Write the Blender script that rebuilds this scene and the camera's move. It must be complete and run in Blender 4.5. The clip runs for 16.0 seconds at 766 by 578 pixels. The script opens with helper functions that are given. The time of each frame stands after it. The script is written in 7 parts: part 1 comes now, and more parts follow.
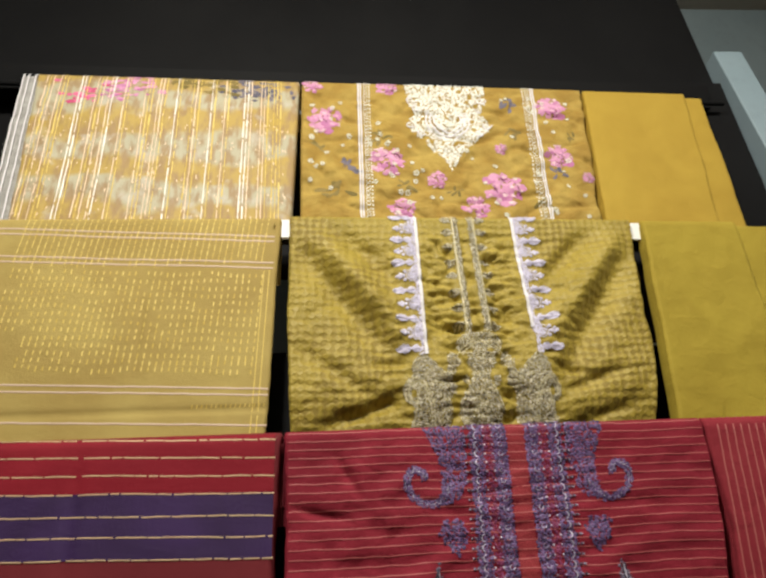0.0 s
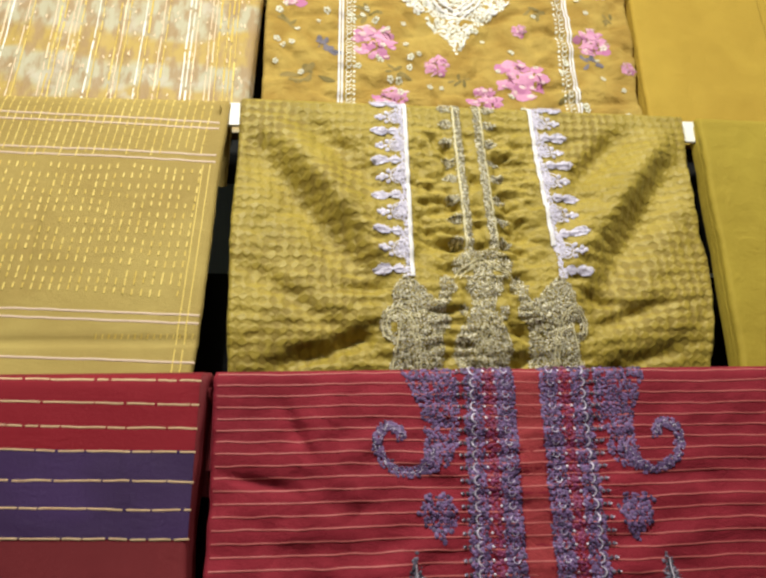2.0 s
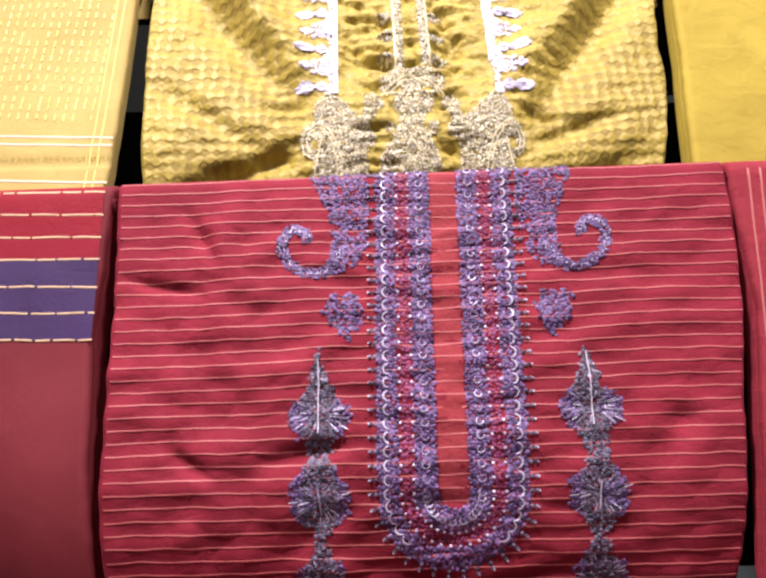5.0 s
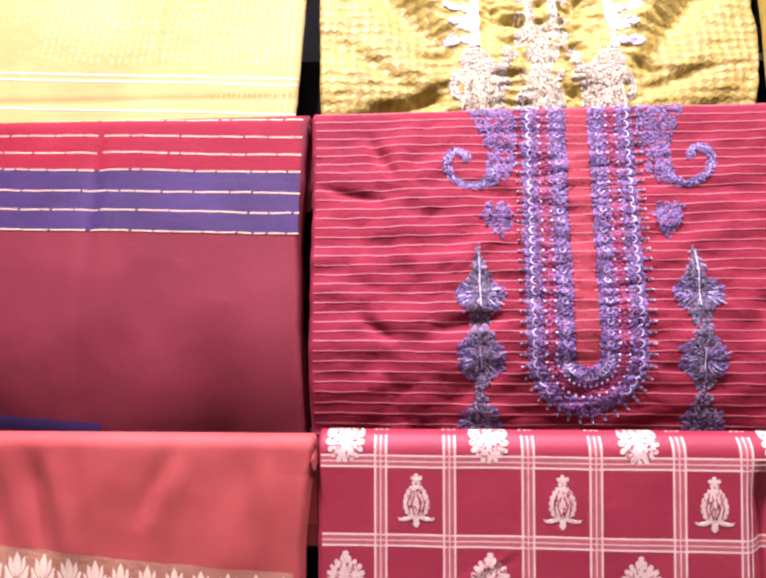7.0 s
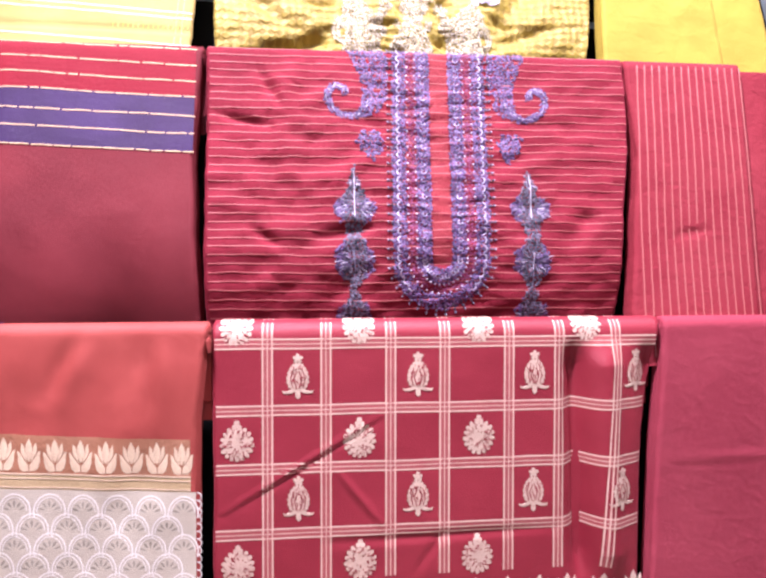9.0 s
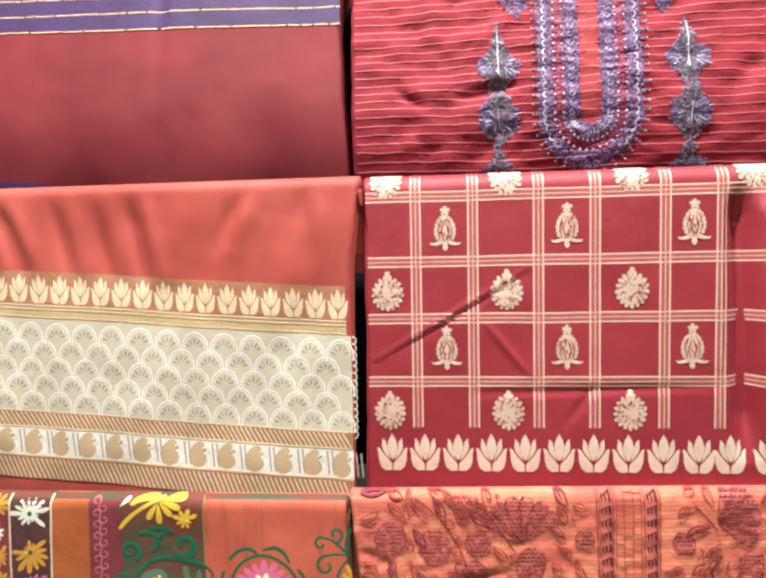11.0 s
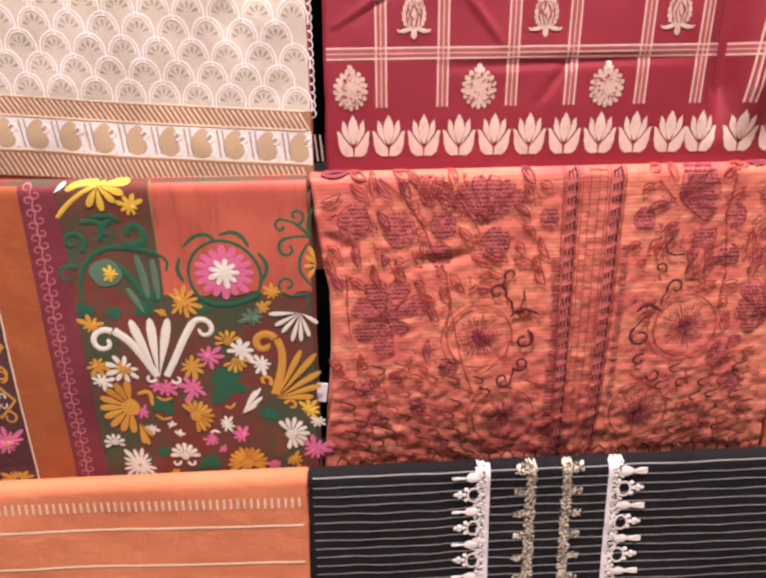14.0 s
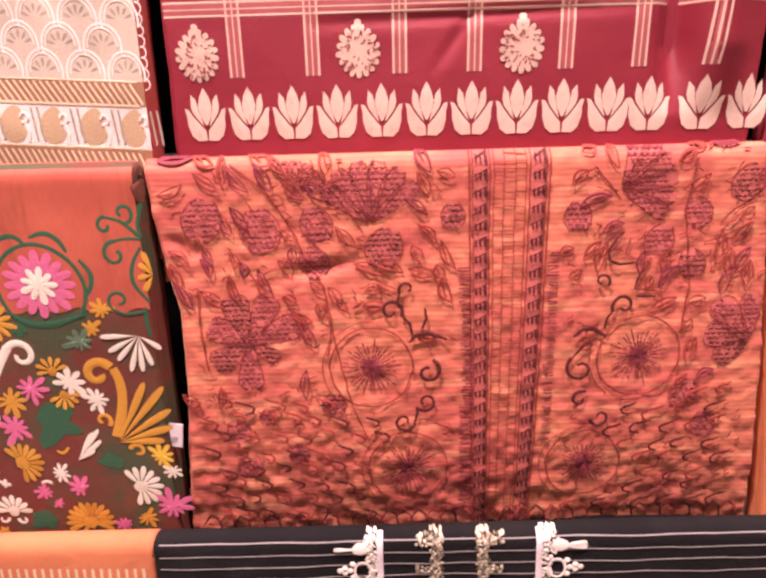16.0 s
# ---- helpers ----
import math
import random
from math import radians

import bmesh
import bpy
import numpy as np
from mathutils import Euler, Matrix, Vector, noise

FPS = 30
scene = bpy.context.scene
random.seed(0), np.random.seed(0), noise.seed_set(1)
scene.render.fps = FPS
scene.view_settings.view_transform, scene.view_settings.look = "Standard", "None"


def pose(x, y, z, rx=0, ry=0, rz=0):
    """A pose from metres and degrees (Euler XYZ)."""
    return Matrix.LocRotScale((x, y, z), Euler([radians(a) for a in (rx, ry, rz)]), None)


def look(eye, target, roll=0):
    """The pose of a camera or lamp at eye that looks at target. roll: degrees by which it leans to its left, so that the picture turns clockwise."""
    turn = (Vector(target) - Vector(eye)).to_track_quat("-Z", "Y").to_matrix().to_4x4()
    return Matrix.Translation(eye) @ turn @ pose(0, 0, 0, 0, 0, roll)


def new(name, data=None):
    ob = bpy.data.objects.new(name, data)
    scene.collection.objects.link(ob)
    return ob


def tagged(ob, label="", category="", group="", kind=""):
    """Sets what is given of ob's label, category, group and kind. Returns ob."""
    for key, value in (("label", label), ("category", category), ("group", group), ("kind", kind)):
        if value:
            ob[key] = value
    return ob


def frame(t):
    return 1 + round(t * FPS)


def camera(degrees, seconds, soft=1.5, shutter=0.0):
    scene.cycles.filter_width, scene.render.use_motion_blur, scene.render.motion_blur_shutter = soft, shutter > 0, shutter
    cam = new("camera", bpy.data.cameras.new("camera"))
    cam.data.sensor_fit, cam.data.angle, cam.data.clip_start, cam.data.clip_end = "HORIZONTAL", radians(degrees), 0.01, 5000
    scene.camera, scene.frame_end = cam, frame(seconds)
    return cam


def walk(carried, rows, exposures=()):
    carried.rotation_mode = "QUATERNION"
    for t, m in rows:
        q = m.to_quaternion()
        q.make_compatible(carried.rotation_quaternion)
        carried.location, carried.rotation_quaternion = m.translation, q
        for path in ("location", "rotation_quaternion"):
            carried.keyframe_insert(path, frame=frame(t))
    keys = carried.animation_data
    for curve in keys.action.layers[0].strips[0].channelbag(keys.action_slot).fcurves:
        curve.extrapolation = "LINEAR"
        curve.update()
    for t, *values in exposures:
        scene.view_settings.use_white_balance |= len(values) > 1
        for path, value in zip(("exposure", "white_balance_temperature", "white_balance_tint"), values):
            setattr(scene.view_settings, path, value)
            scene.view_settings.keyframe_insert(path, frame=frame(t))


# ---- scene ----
cam = camera(65.0, 16.0, soft=2.7)
PATH = [
    (0, (-0.034, 0.082, 1.612), (0.098, 2.039, 2.005), -1.9),
    (0.5, (-0.038, 0.07, 1.585), (0.068, 2.033, 1.955), -2.0),
    (1, (-0.032, 0.076, 1.563), (0.091, 2.046, 1.885), -1.6),
    (1.5, (-0.014, 0.104, 1.559), (0.121, 2.078, 1.85), -1.2),
    (2, (0.012, 0.272, 1.594), (0.115, 2.254, 1.847), -0.6),
    (2.5, (0.047, 0.454, 1.619), (0.269, 2.396, 2.044), -2.1),
    (3, (0.072, 0.498, 1.612), (0.195, 2.451, 2.025), -2.4),
    (3.5, (0.082, 0.488, 1.613), (0.158, 2.417, 2.134), -2.9),
    (4, (0.082, 0.409, 1.573), (0.229, 2.349, 2.037), -1.6),
    (4.5, (0.113, 0.322, 1.511), (0.061, 2.307, 1.752), -2.4),
    (4.7, (0.119, 0.312, 1.496), (0.084, 2.31, 1.58), -2.1),
    (6.8, (0.026, 0.202, 1.396), (-0.083, 2.197, 1.495), 0.0),
    (7, (0.005, 0.18, 1.4), (-0.119, 2.176, 1.433), -0.4),
    (7.5, (0.003, 0.13, 1.401), (-0.074, 2.128, 1.422), 0.1),
    (8, (0.027, 0.096, 1.377), (0.175, 2.091, 1.383), -0.2),
    (8.2, (0.034, 0.091, 1.378), (0.267, 2.077, 1.35), 0.4),
    (10.3, (0.008, 0.085, 1.218), (0.1, 2.082, 1.153), -1.2),
    (10.5, (0.007, 0.086, 1.215), (0.077, 2.082, 1.127), -1.1),
    (11, (-0.006, 0.071, 1.203), (-0.195, 2.059, 1.089), -1.3),
    (11.5, (-0.036, 0.063, 1.208), (-0.379, 2.024, 1.014), -1.5),
    (12, (-0.057, 0.068, 1.175), (-0.222, 2.04, 0.883), -1.1),
    (12.5, (-0.066, 0.075, 1.112), (-0.133, 2.026, 0.678), -1.4),
    (13, (-0.059, 0.075, 1.098), (-0.124, 2.009, 0.593), -1.4),
    (13.5, (-0.049, 0.075, 1.078), (-0.099, 1.981, 0.473), -1.5),
    (14, (-0.034, 0.09, 1.061), (-0.029, 1.963, 0.358), -0.9),
    (14.5, (-0.036, 0.095, 1.048), (-0.061, 1.972, 0.358), -1.5),
    (15, (-0.009, 0.122, 1.053), (0.067, 1.988, 0.339), -0.6),
    (15.5, (0.048, 0.184, 1.019), (0.055, 2.083, 0.393), -0.6),
    (16, (0.098, 0.21, 1.011), (0.012, 2.105, 0.376), -1.6),
]
EXPOSURES = [
    (0, -1.25, 6500, 5), (1.5, -1.2, 6450, 2), (2.5, -1.02, 6400, -2), (3.5, -1.07, 6300, -7), (4, -1.1, 6300, -2), (4.5, -0.8, 6300, 4), (4.7, -0.35, 6200, 12),
    (6.8, 0.5, 5700, 44), (8.2, 0.54, 5550, 52), (10.3, 0.8, 5900, 4), (11.5, 0.6, 6200, 5), (12.5, 0.42, 6250, 20), (14.5, 0.66, 6700, 40), (16, 0.76, 7400, 58),
]
walk(cam, [(t, look(eye, target, roll)) for t, eye, target, roll in PATH], EXPOSURES)

# ---- light ----
world = bpy.data.worlds.new("room_air")
world.use_nodes = True
scene.world = world
world.node_tree.nodes["Background"].inputs[0].default_value = (1.0, 0.95, 0.9, 1)
world.node_tree.nodes["Background"].inputs[1].default_value = 0.03


def unseen_overhead_light(eye, target, watts, wide, deep, colour):
    data = bpy.data.lights.new("unseen_overhead_light", "AREA")
    data.shape, data.size, data.size_y = "RECTANGLE", wide, deep
    data.energy, data.color = watts, colour
    ob = new("unseen_overhead_light", data)
    ob.matrix_world = look(eye, target)
    return ob


# two unseen keys without fixtures, set overhead so that top folds catch light
unseen_overhead_light((-0.34, 0.10, 2.74), (-0.1, 0.75, 1.2), 50, 0.16, 0.12, (1.0, 0.93, 0.84))
unseen_overhead_light((0.62, 0.30, 2.74), (0.3, 0.8, 1.3), 25, 0.16, 0.12, (1.0, 0.93, 0.84))
# weak soft fill added from the front, with no known source
unseen_overhead_light((-0.1, -1.6, 2.6), (0.0, 0.7, 0.8), 7, 1.0, 0.5, (1.0, 0.93, 0.85))


# ---- materials ----
class Shader:
    """A node material with short calls for its nodes."""

    def __init__(self, name):
        self.mat = bpy.data.materials.new(name)
        self.mat.use_nodes = True
        self.tree = self.mat.node_tree
        self.out = self.tree.nodes["Principled BSDF"]
        self.uv = self.node("ShaderNodeTexCoord").outputs["UV"]

    def node(self, kind):
        return self.tree.nodes.new(kind)

    def put(self, socket, value):
        if isinstance(value, bpy.types.NodeSocket):
            self.tree.links.new(value, socket)
        elif isinstance(value, tuple) and len(value) == 3 and socket.type == "RGBA":
            socket.default_value = (*value, 1)
        else:
            socket.default_value = value

    def noise(self, scale, detail=3.0, stretch=(1, 1, 1), rough=0.55, warp=0.0):
        m = self.node("ShaderNodeMapping")
        self.put(m.inputs["Vector"], self.uv)
        m.inputs["Scale"].default_value = stretch
        n = self.node("ShaderNodeTexNoise")
        self.put(n.inputs["Vector"], m.outputs[0])
        n.inputs["Scale"].default_value, n.inputs["Detail"].default_value = scale, detail
        n.inputs["Roughness"].default_value, n.inputs["Distortion"].default_value = rough, warp
        return n.outputs["Fac"]

    def math(self, op, a, b=0.0, c=0.0):
        n = self.node("ShaderNodeMath")
        n.operation = op
        for i, value in enumerate((a, b, c)):
            self.put(n.inputs[i], value)
        return n.outputs[0]

    def span(self, value, low, high, a=0.0, b=1.0):
        n = self.node("ShaderNodeMapRange")
        n.interpolation_type = "SMOOTHSTEP"
        for i, v in enumerate((value, low, high, a, b)):
            self.put(n.inputs[i], v)
        return n.outputs[0]

    def mix(self, fac, a, b, blend="MIX"):
        n = self.node("ShaderNodeMix")
        n.data_type, n.blend_type = "RGBA", blend
        self.put(n.inputs[0], fac)
        self.put(n.inputs[6], a)
        self.put(n.inputs[7], b)
        return n.outputs[2]

    def split(self):
        n = self.node("ShaderNodeSeparateXYZ")
        self.put(n.inputs[0], self.uv)
        return n.outputs[0], n.outputs[1]

    def bump(self, height, strength, distance, under=None):
        n = self.node("ShaderNodeBump")
        n.inputs["Strength"].default_value, n.inputs["Distance"].default_value = strength, distance
        self.put(n.inputs["Height"], height)
        if under is not None:
            self.put(n.inputs["Normal"], under)
        return n.outputs[0]

    def done(self, colour, rough=0.8, normal=None, metal=0.0, sheen=0.0, tint=(1, 1, 1), spec=0.4):
        self.put(self.out.inputs["Base Color"], colour)
        self.put(self.out.inputs["Roughness"], rough)
        self.put(self.out.inputs["Metallic"], metal)
        self.out.inputs["Specular IOR Level"].default_value = spec
        self.out.inputs["Sheen Weight"].default_value = sheen
        self.out.inputs["Sheen Roughness"].default_value = 0.4
        self.put(self.out.inputs["Sheen Tint"], tint)
        if normal is not None:
            self.put(self.out.inputs["Normal"], normal)
        return self.mat


def cloth_material(name, one, two, scale=9.0, rough=0.78, sheen=0.25, crumple=0.5, slub=(1, 6, 1), grain=0.22, spec=0.3):
    """Woven cloth: two tones in soft patches, slubs along the weft, a fine weave and small creases."""
    s = Shader(name)
    patch = s.span(s.noise(scale, 4, warp=0.4), 0.3, 0.7)
    base = s.mix(patch, one, two)
    thread = s.noise(420, 2, slub)
    base = s.mix(s.span(thread, 0.25, 0.75, 0.0, grain), base, tuple(c * 0.45 for c in one))
    weave = s.bump(s.noise(900, 1, slub), 0.35, 0.0006)
    creases = s.bump(s.noise(34, 5, (1, 1.3, 1), 0.6, 0.5), crumple, 0.006, weave)
    return s.done(base, rough, creases, 0.0, sheen, tuple(min(1, c * 1.6 + 0.1) for c in one), spec)


def thread_material(name, dark, light, rough=0.5, metal=0.0, grain=420.0):
    """Embroidery thread: every knot or stitch has its own tone."""
    s = Shader(name)
    r = s.node("ShaderNodeNewGeometry").outputs["Random Per Island"]
    tone = s.mix(s.math("POWER", r, 0.9), dark, light)
    tone = s.mix(s.span(s.noise(grain, 2), 0.3, 0.7, 0.0, 0.35), tone, dark)
    return s.done(tone, rough, s.bump(s.noise(grain * 1.5, 2), 0.5, 0.0008), metal, 0.15)


def woven_material(name, light, dark, rough=0.5, metal=0.25, stretch=(1, 1, 1), spread=0.25):
    """Woven metallic yarn, with worn places where the ground shows through."""
    s = Shader(name)
    worn = s.span(s.noise(90, 4), 0.5, 0.78, 0.0, spread)
    line = s.span(s.noise(500, 2, stretch), 0.3, 0.75, 0.0, 0.4)
    tone = s.mix(worn, s.mix(line, light, dark), dark)
    return s.done(tone, rough, s.bump(s.noise(700, 1, stretch), 0.5, 0.0006), metal, 0.1)


def jacquard_material():
    """Olive silk-cotton with a woven check of small lozenges that shows dull and bright."""
    s = Shader("olive_jacquard")
    u, v = s.split()
    drift = s.math("MULTIPLY", s.math("SUBTRACT", s.noise(12, 3), 0.5), 9.0)
    sway = s.math("MULTIPLY", s.math("SUBTRACT", s.noise(13, 3, (1.2, 0.9, 1)), 0.5), 9.0)
    a = s.math("SINE", s.math("ADD", s.math("MULTIPLY", s.math("ADD", u, v), 290.0), drift))
    b = s.math("SINE", s.math("ADD", s.math("MULTIPLY", s.math("SUBTRACT", u, v), 290.0), sway))
    rough_edge = s.math("MULTIPLY", s.math("SUBTRACT", s.noise(100, 4), 0.5), 2.4)
    check = s.span(s.math("ADD", s.math("MULTIPLY", a, b), rough_edge), -0.5, 0.6)
    # the check's dark brown on the flanks paints in shade of the folds there
    flank = s.span(s.math("ABSOLUTE", s.math("SUBTRACT", u, 0.143)), 0.06, 0.14)
    patch = s.math("MULTIPLY", s.span(s.noise(6.5, 3, warp=0.6), 0.38, 0.58), flank)
    faint = s.math("MULTIPLY", check, s.span(patch, 0.0, 1.0, 0.03, 0.5))
    base = s.mix(s.span(s.noise(22, 4), 0.35, 0.65), (0.40, 0.30, 0.05), (0.33, 0.245, 0.034))
    base = s.mix(faint, base, (0.135, 0.08, 0.012))
    base = s.mix(s.span(s.noise(420, 2, (1, 5, 1)), 0.3, 0.7, 0.0, 0.2), base, (0.13, 0.09, 0.01))
    n = s.bump(s.noise(800, 1, (1, 4, 1)), 0.3, 0.0006)
    n = s.bump(check, 0.55, 0.0018, n)
    ridge = s.math("SUBTRACT", 1.0, s.math("ABSOLUTE", s.math("SUBTRACT", s.math("MULTIPLY", s.noise(40, 2, (0.8, 1.5, 1), 0.5, 0.2), 2.0), 1.0)))
    n = s.bump(s.math("POWER", ridge, 5.0), 0.12, 0.004, n)
    n = s.bump(s.noise(62, 3, (0.9, 1.4, 1), 0.5, 0.1), 0.2, 0.005, n)
    return s.done(base, s.span(check, 0, 1, 0.46, 0.66), n, 0.0, 0.1, (0.85, 0.78, 0.4), 0.4)


def shawl_material():
    """Thin printed shawl: ochre and pale bands across, broken by a mottled print."""
    s = Shader("printed_shawl")
    u, v = s.split()
    wave = s.math("ADD", s.math("MULTIPLY", v, 66.0), s.math("MULTIPLY", s.noise(9, 4, (0.6, 0.8, 1)), 8.0))
    band = s.span(s.math("SINE", wave), -0.5, 0.6)
    base = s.mix(band, (0.42, 0.29, 0.07), (0.42, 0.385, 0.27))
    base = s.mix(s.span(s.noise(75, 4, (1, 0.35, 1)), 0.42, 0.62, 0.0, 0.85), base, (0.30, 0.19, 0.085))
    base = s.mix(s.span(s.noise(25, 3), 0.55, 0.7, 0.0, 0.6), base, (0.5, 0.46, 0.39))
    n = s.bump(s.noise(45, 4, (1, 0.4, 1)), 0.6, 0.005)
    return s.done(base, 0.6, n, 0.0, 0.3, (1, 0.9, 0.7))


def phulkari_material():
    """Maroon cotton that shifts to bottle green and brown, printed in soft patches."""
    s = Shader("maroon_green_cotton")
    base = s.mix(s.span(s.noise(13, 3, warp=0.4), 0.4, 0.62), (0.17, 0.035, 0.024), (0.05, 0.075, 0.035))
    base = s.mix(s.span(s.noise(30, 3), 0.5, 0.72, 0.0, 0.7), base, (0.2, 0.05, 0.03))
    base = s.mix(s.span(s.noise(420, 2, (1, 5, 1)), 0.3, 0.7, 0.0, 0.25), base, (0.03, 0.015, 0.01))
    n = s.bump(s.noise(900, 1), 0.3, 0.0006)
    n = s.bump(s.noise(30, 4), 0.3, 0.005, n)
    return s.done(base, 0.7, n, 0.0, 0.2, (0.7, 0.4, 0.3))


def crinkle_material():
    """Orange cotton with a fine uneven rib; apricot highlights and salmon to rose shade are mixed into its colour."""
    s = Shader("orange_ribbed_cotton")
    u, v = s.split()
    base = s.mix(s.span(s.noise(11, 4, (1, 1, 1), 0.55, 0.5), 0.34, 0.66), (0.66, 0.2, 0.115), (0.54, 0.115, 0.09))
    # pale peach streaks paint highlights onto the puffed cloth
    base = s.mix(s.span(s.noise(26, 4, (0.6, 4, 1)), 0.48, 0.72, 0.0, 0.85), base, (0.78, 0.34, 0.19))
    base = s.mix(s.span(s.noise(38, 4), 0.5, 0.7, 0.0, 0.35), base, (0.44, 0.08, 0.065))
    rib = s.math("SINE", s.math("ADD", s.math("MULTIPLY", v, 1500.0), s.math("MULTIPLY", s.noise(18, 3), 5.0)))
    rib = s.math("MULTIPLY", s.span(rib, -0.5, 0.9), s.span(s.noise(14, 3, (1, 1.5, 1)), 0.3, 0.6, 0.35, 1.0))
    base = s.mix(s.math("MULTIPLY", rib, 0.26), base, (0.36, 0.055, 0.04))
    n = s.bump(rib, 0.1, 0.0006)
    n = s.bump(s.noise(75, 3), 0.2, 0.004, n)
    return s.done(base, 0.72, n, 0.0, 0.3, (1, 0.6, 0.4))


def streaked_silk():
    """Salmon raw silk with uneven brown streaks along the warp."""
    s = Shader("salmon_raw_silk")
    base = s.mix(s.span(s.noise(16, 3), 0.3, 0.7), (0.56, 0.13, 0.078), (0.47, 0.095, 0.062))
    base = s.mix(s.span(s.noise(18, 4, (4, 0.5, 1)), 0.5, 0.75, 0.0, 0.7), base, (0.26, 0.065, 0.03))
    base = s.mix(s.span(s.noise(420, 2, (5, 0.25, 1)), 0.3, 0.7, 0.0, 0.35), base, (0.3, 0.06, 0.03))
    n = s.bump(s.noise(500, 2, (5, 0.3, 1)), 0.4, 0.0007)
    return s.done(base, 0.6, n, 0.0, 0.3, (1, 0.5, 0.35), 0.3)


def painted_material(name, one, two, rough=0.6, scale=3.0, spec=0.4):
    s = Shader(name)
    geo = s.node("ShaderNodeTexCoord").outputs["Object"]
    s.uv = geo
    base = s.mix(s.span(s.noise(scale, 4), 0.3, 0.7), one, two)
    base = s.mix(s.span(s.noise(scale * 14, 3), 0.5, 0.75, 0.0, 0.25), base, tuple(c * 0.7 for c in one))
    return s.done(base, rough, s.bump(s.noise(scale * 60, 3), 0.15, 0.002), spec=spec)


OLIVE = jacquard_material()
SHAWL = shawl_material()
PHULKARI = phulkari_material()
CRINKLE = crinkle_material()
MUSTARD = cloth_material("mustard_cotton", (0.45, 0.3, 0.04), (0.39, 0.25, 0.03), 7, crumple=0.3)
FLORAL = cloth_material("mustard_lawn", (0.46, 0.32, 0.075), (0.33, 0.2, 0.035), 22, crumple=1.0)
KHAKI = cloth_material("khaki_gold_cotton", (0.43, 0.325, 0.1), (0.34, 0.24, 0.068), 7, sheen=0.2, crumple=0.22)
OLIVE_PLAIN = cloth_material("olive_mustard_cotton", (0.40, 0.3, 0.035), (0.33, 0.24, 0.025), 8, crumple=0.4)
CRIMSON = cloth_material("crimson_silk", (0.254, 0.0148, 0.0270), (0.205, 0.00984, 0.0200), 9, 0.65, 0.03, 0.18, spec=0.15)
PURPLE = cloth_material("purple_silk", (0.0451, 0.018, 0.0902), (0.0328, 0.0131, 0.0615), 12, 0.65, crumple=0.18)
MAROON = cloth_material("maroon_silk", (0.185, 0.0255, 0.0325), (0.14, 0.0175, 0.0235), 8, 0.66, 0.04, 0.1, (0.4, 9, 1), 0.3, 0.15)
RED = cloth_material("raspberry_cotton", (0.25, 0.0175, 0.0345), (0.17, 0.0090, 0.0205), 13, 0.78, 0.08, 0.4, spec=0.2)
RED_PALE = cloth_material("raspberry_stripe_cotton", (0.28, 0.034, 0.046), (0.235, 0.022, 0.034), 9, sheen=0.06, spec=0.15)
CORAL = cloth_material("coral_silk", (0.45, 0.085, 0.068), (0.36, 0.055, 0.045), 7, 0.6, 0.3, 0.1, spec=0.35)
GARNET = cloth_material("garnet_satin", (0.31, 0.028, 0.044), (0.25, 0.018, 0.032), 7, 0.5, 0.25, 0.12, (1, 5, 1), 0.12, 0.38)
ROSE = cloth_material("rose_cotton", (0.36, 0.05, 0.075), (0.32, 0.035, 0.06), 7, crumple=0.25)
SALMON = streaked_silk()
RUST = cloth_material("rust_raw_silk", (0.42, 0.12, 0.035), (0.34, 0.08, 0.03), 14, 0.6, 0.3, 0.2, (6, 0.6, 1), 0.3)
PLUM = cloth_material("plum_raw_silk", (0.22, 0.04, 0.05), (0.16, 0.028, 0.035), 14, 0.65, 0.3, 0.2)
APRICOT = cloth_material("apricot_cotton", (0.72, 0.25, 0.11), (0.64, 0.2, 0.09), 8, crumple=0.3)
BLACK_CLOTH = cloth_material("black_cotton", (0.007, 0.007, 0.008), (0.012, 0.012, 0.013), 9, 0.88, 0.05, spec=0.2)
GOLD_BAND = woven_material("gold_woven_band", (0.6, 0.45, 0.25), (0.44, 0.29, 0.14), 0.5, 0.2, (1, 8, 1))
CREAM_BAND = woven_material("cream_woven_band", (0.64, 0.575, 0.465), (0.5, 0.43, 0.33), 0.42, 0.2, (1, 3, 1))
CREAM = woven_material("cream_gold_yarn", (0.82, 0.66, 0.46), (0.62, 0.38, 0.26), 0.45, 0.2, (1, 5, 1), 0.35)
PALE_YARN = woven_material("pale_silver_yarn", (0.9, 0.86, 0.8), (0.62, 0.55, 0.48), 0.45, 0.15)
ROSE_CREAM = woven_material("rose_cream_yarn", (0.74, 0.55, 0.44), (0.52, 0.27, 0.21), 0.55, 0.1, (5, 1, 1), 0.4)
DUSTY = woven_material("dusty_cream_yarn", (0.68, 0.52, 0.41), (0.4, 0.21, 0.17), 0.6, 0.1, (1, 4, 1), 0.6)
BLUSH = woven_material("blush_cream_yarn", (0.76, 0.6, 0.49), (0.52, 0.33, 0.27), 0.55, 0.1, (1, 5, 1), 0.5)
CHECK_BAND = woven_material("dusty_pink_weft", (0.40, 0.10, 0.10), (0.32, 0.05, 0.06), 0.55, 0.05, (1, 4, 1), 0.5)
MANGO = woven_material("pale_tan_yarn", (0.54, 0.4, 0.25), (0.44, 0.29, 0.15), 0.6, 0.1)
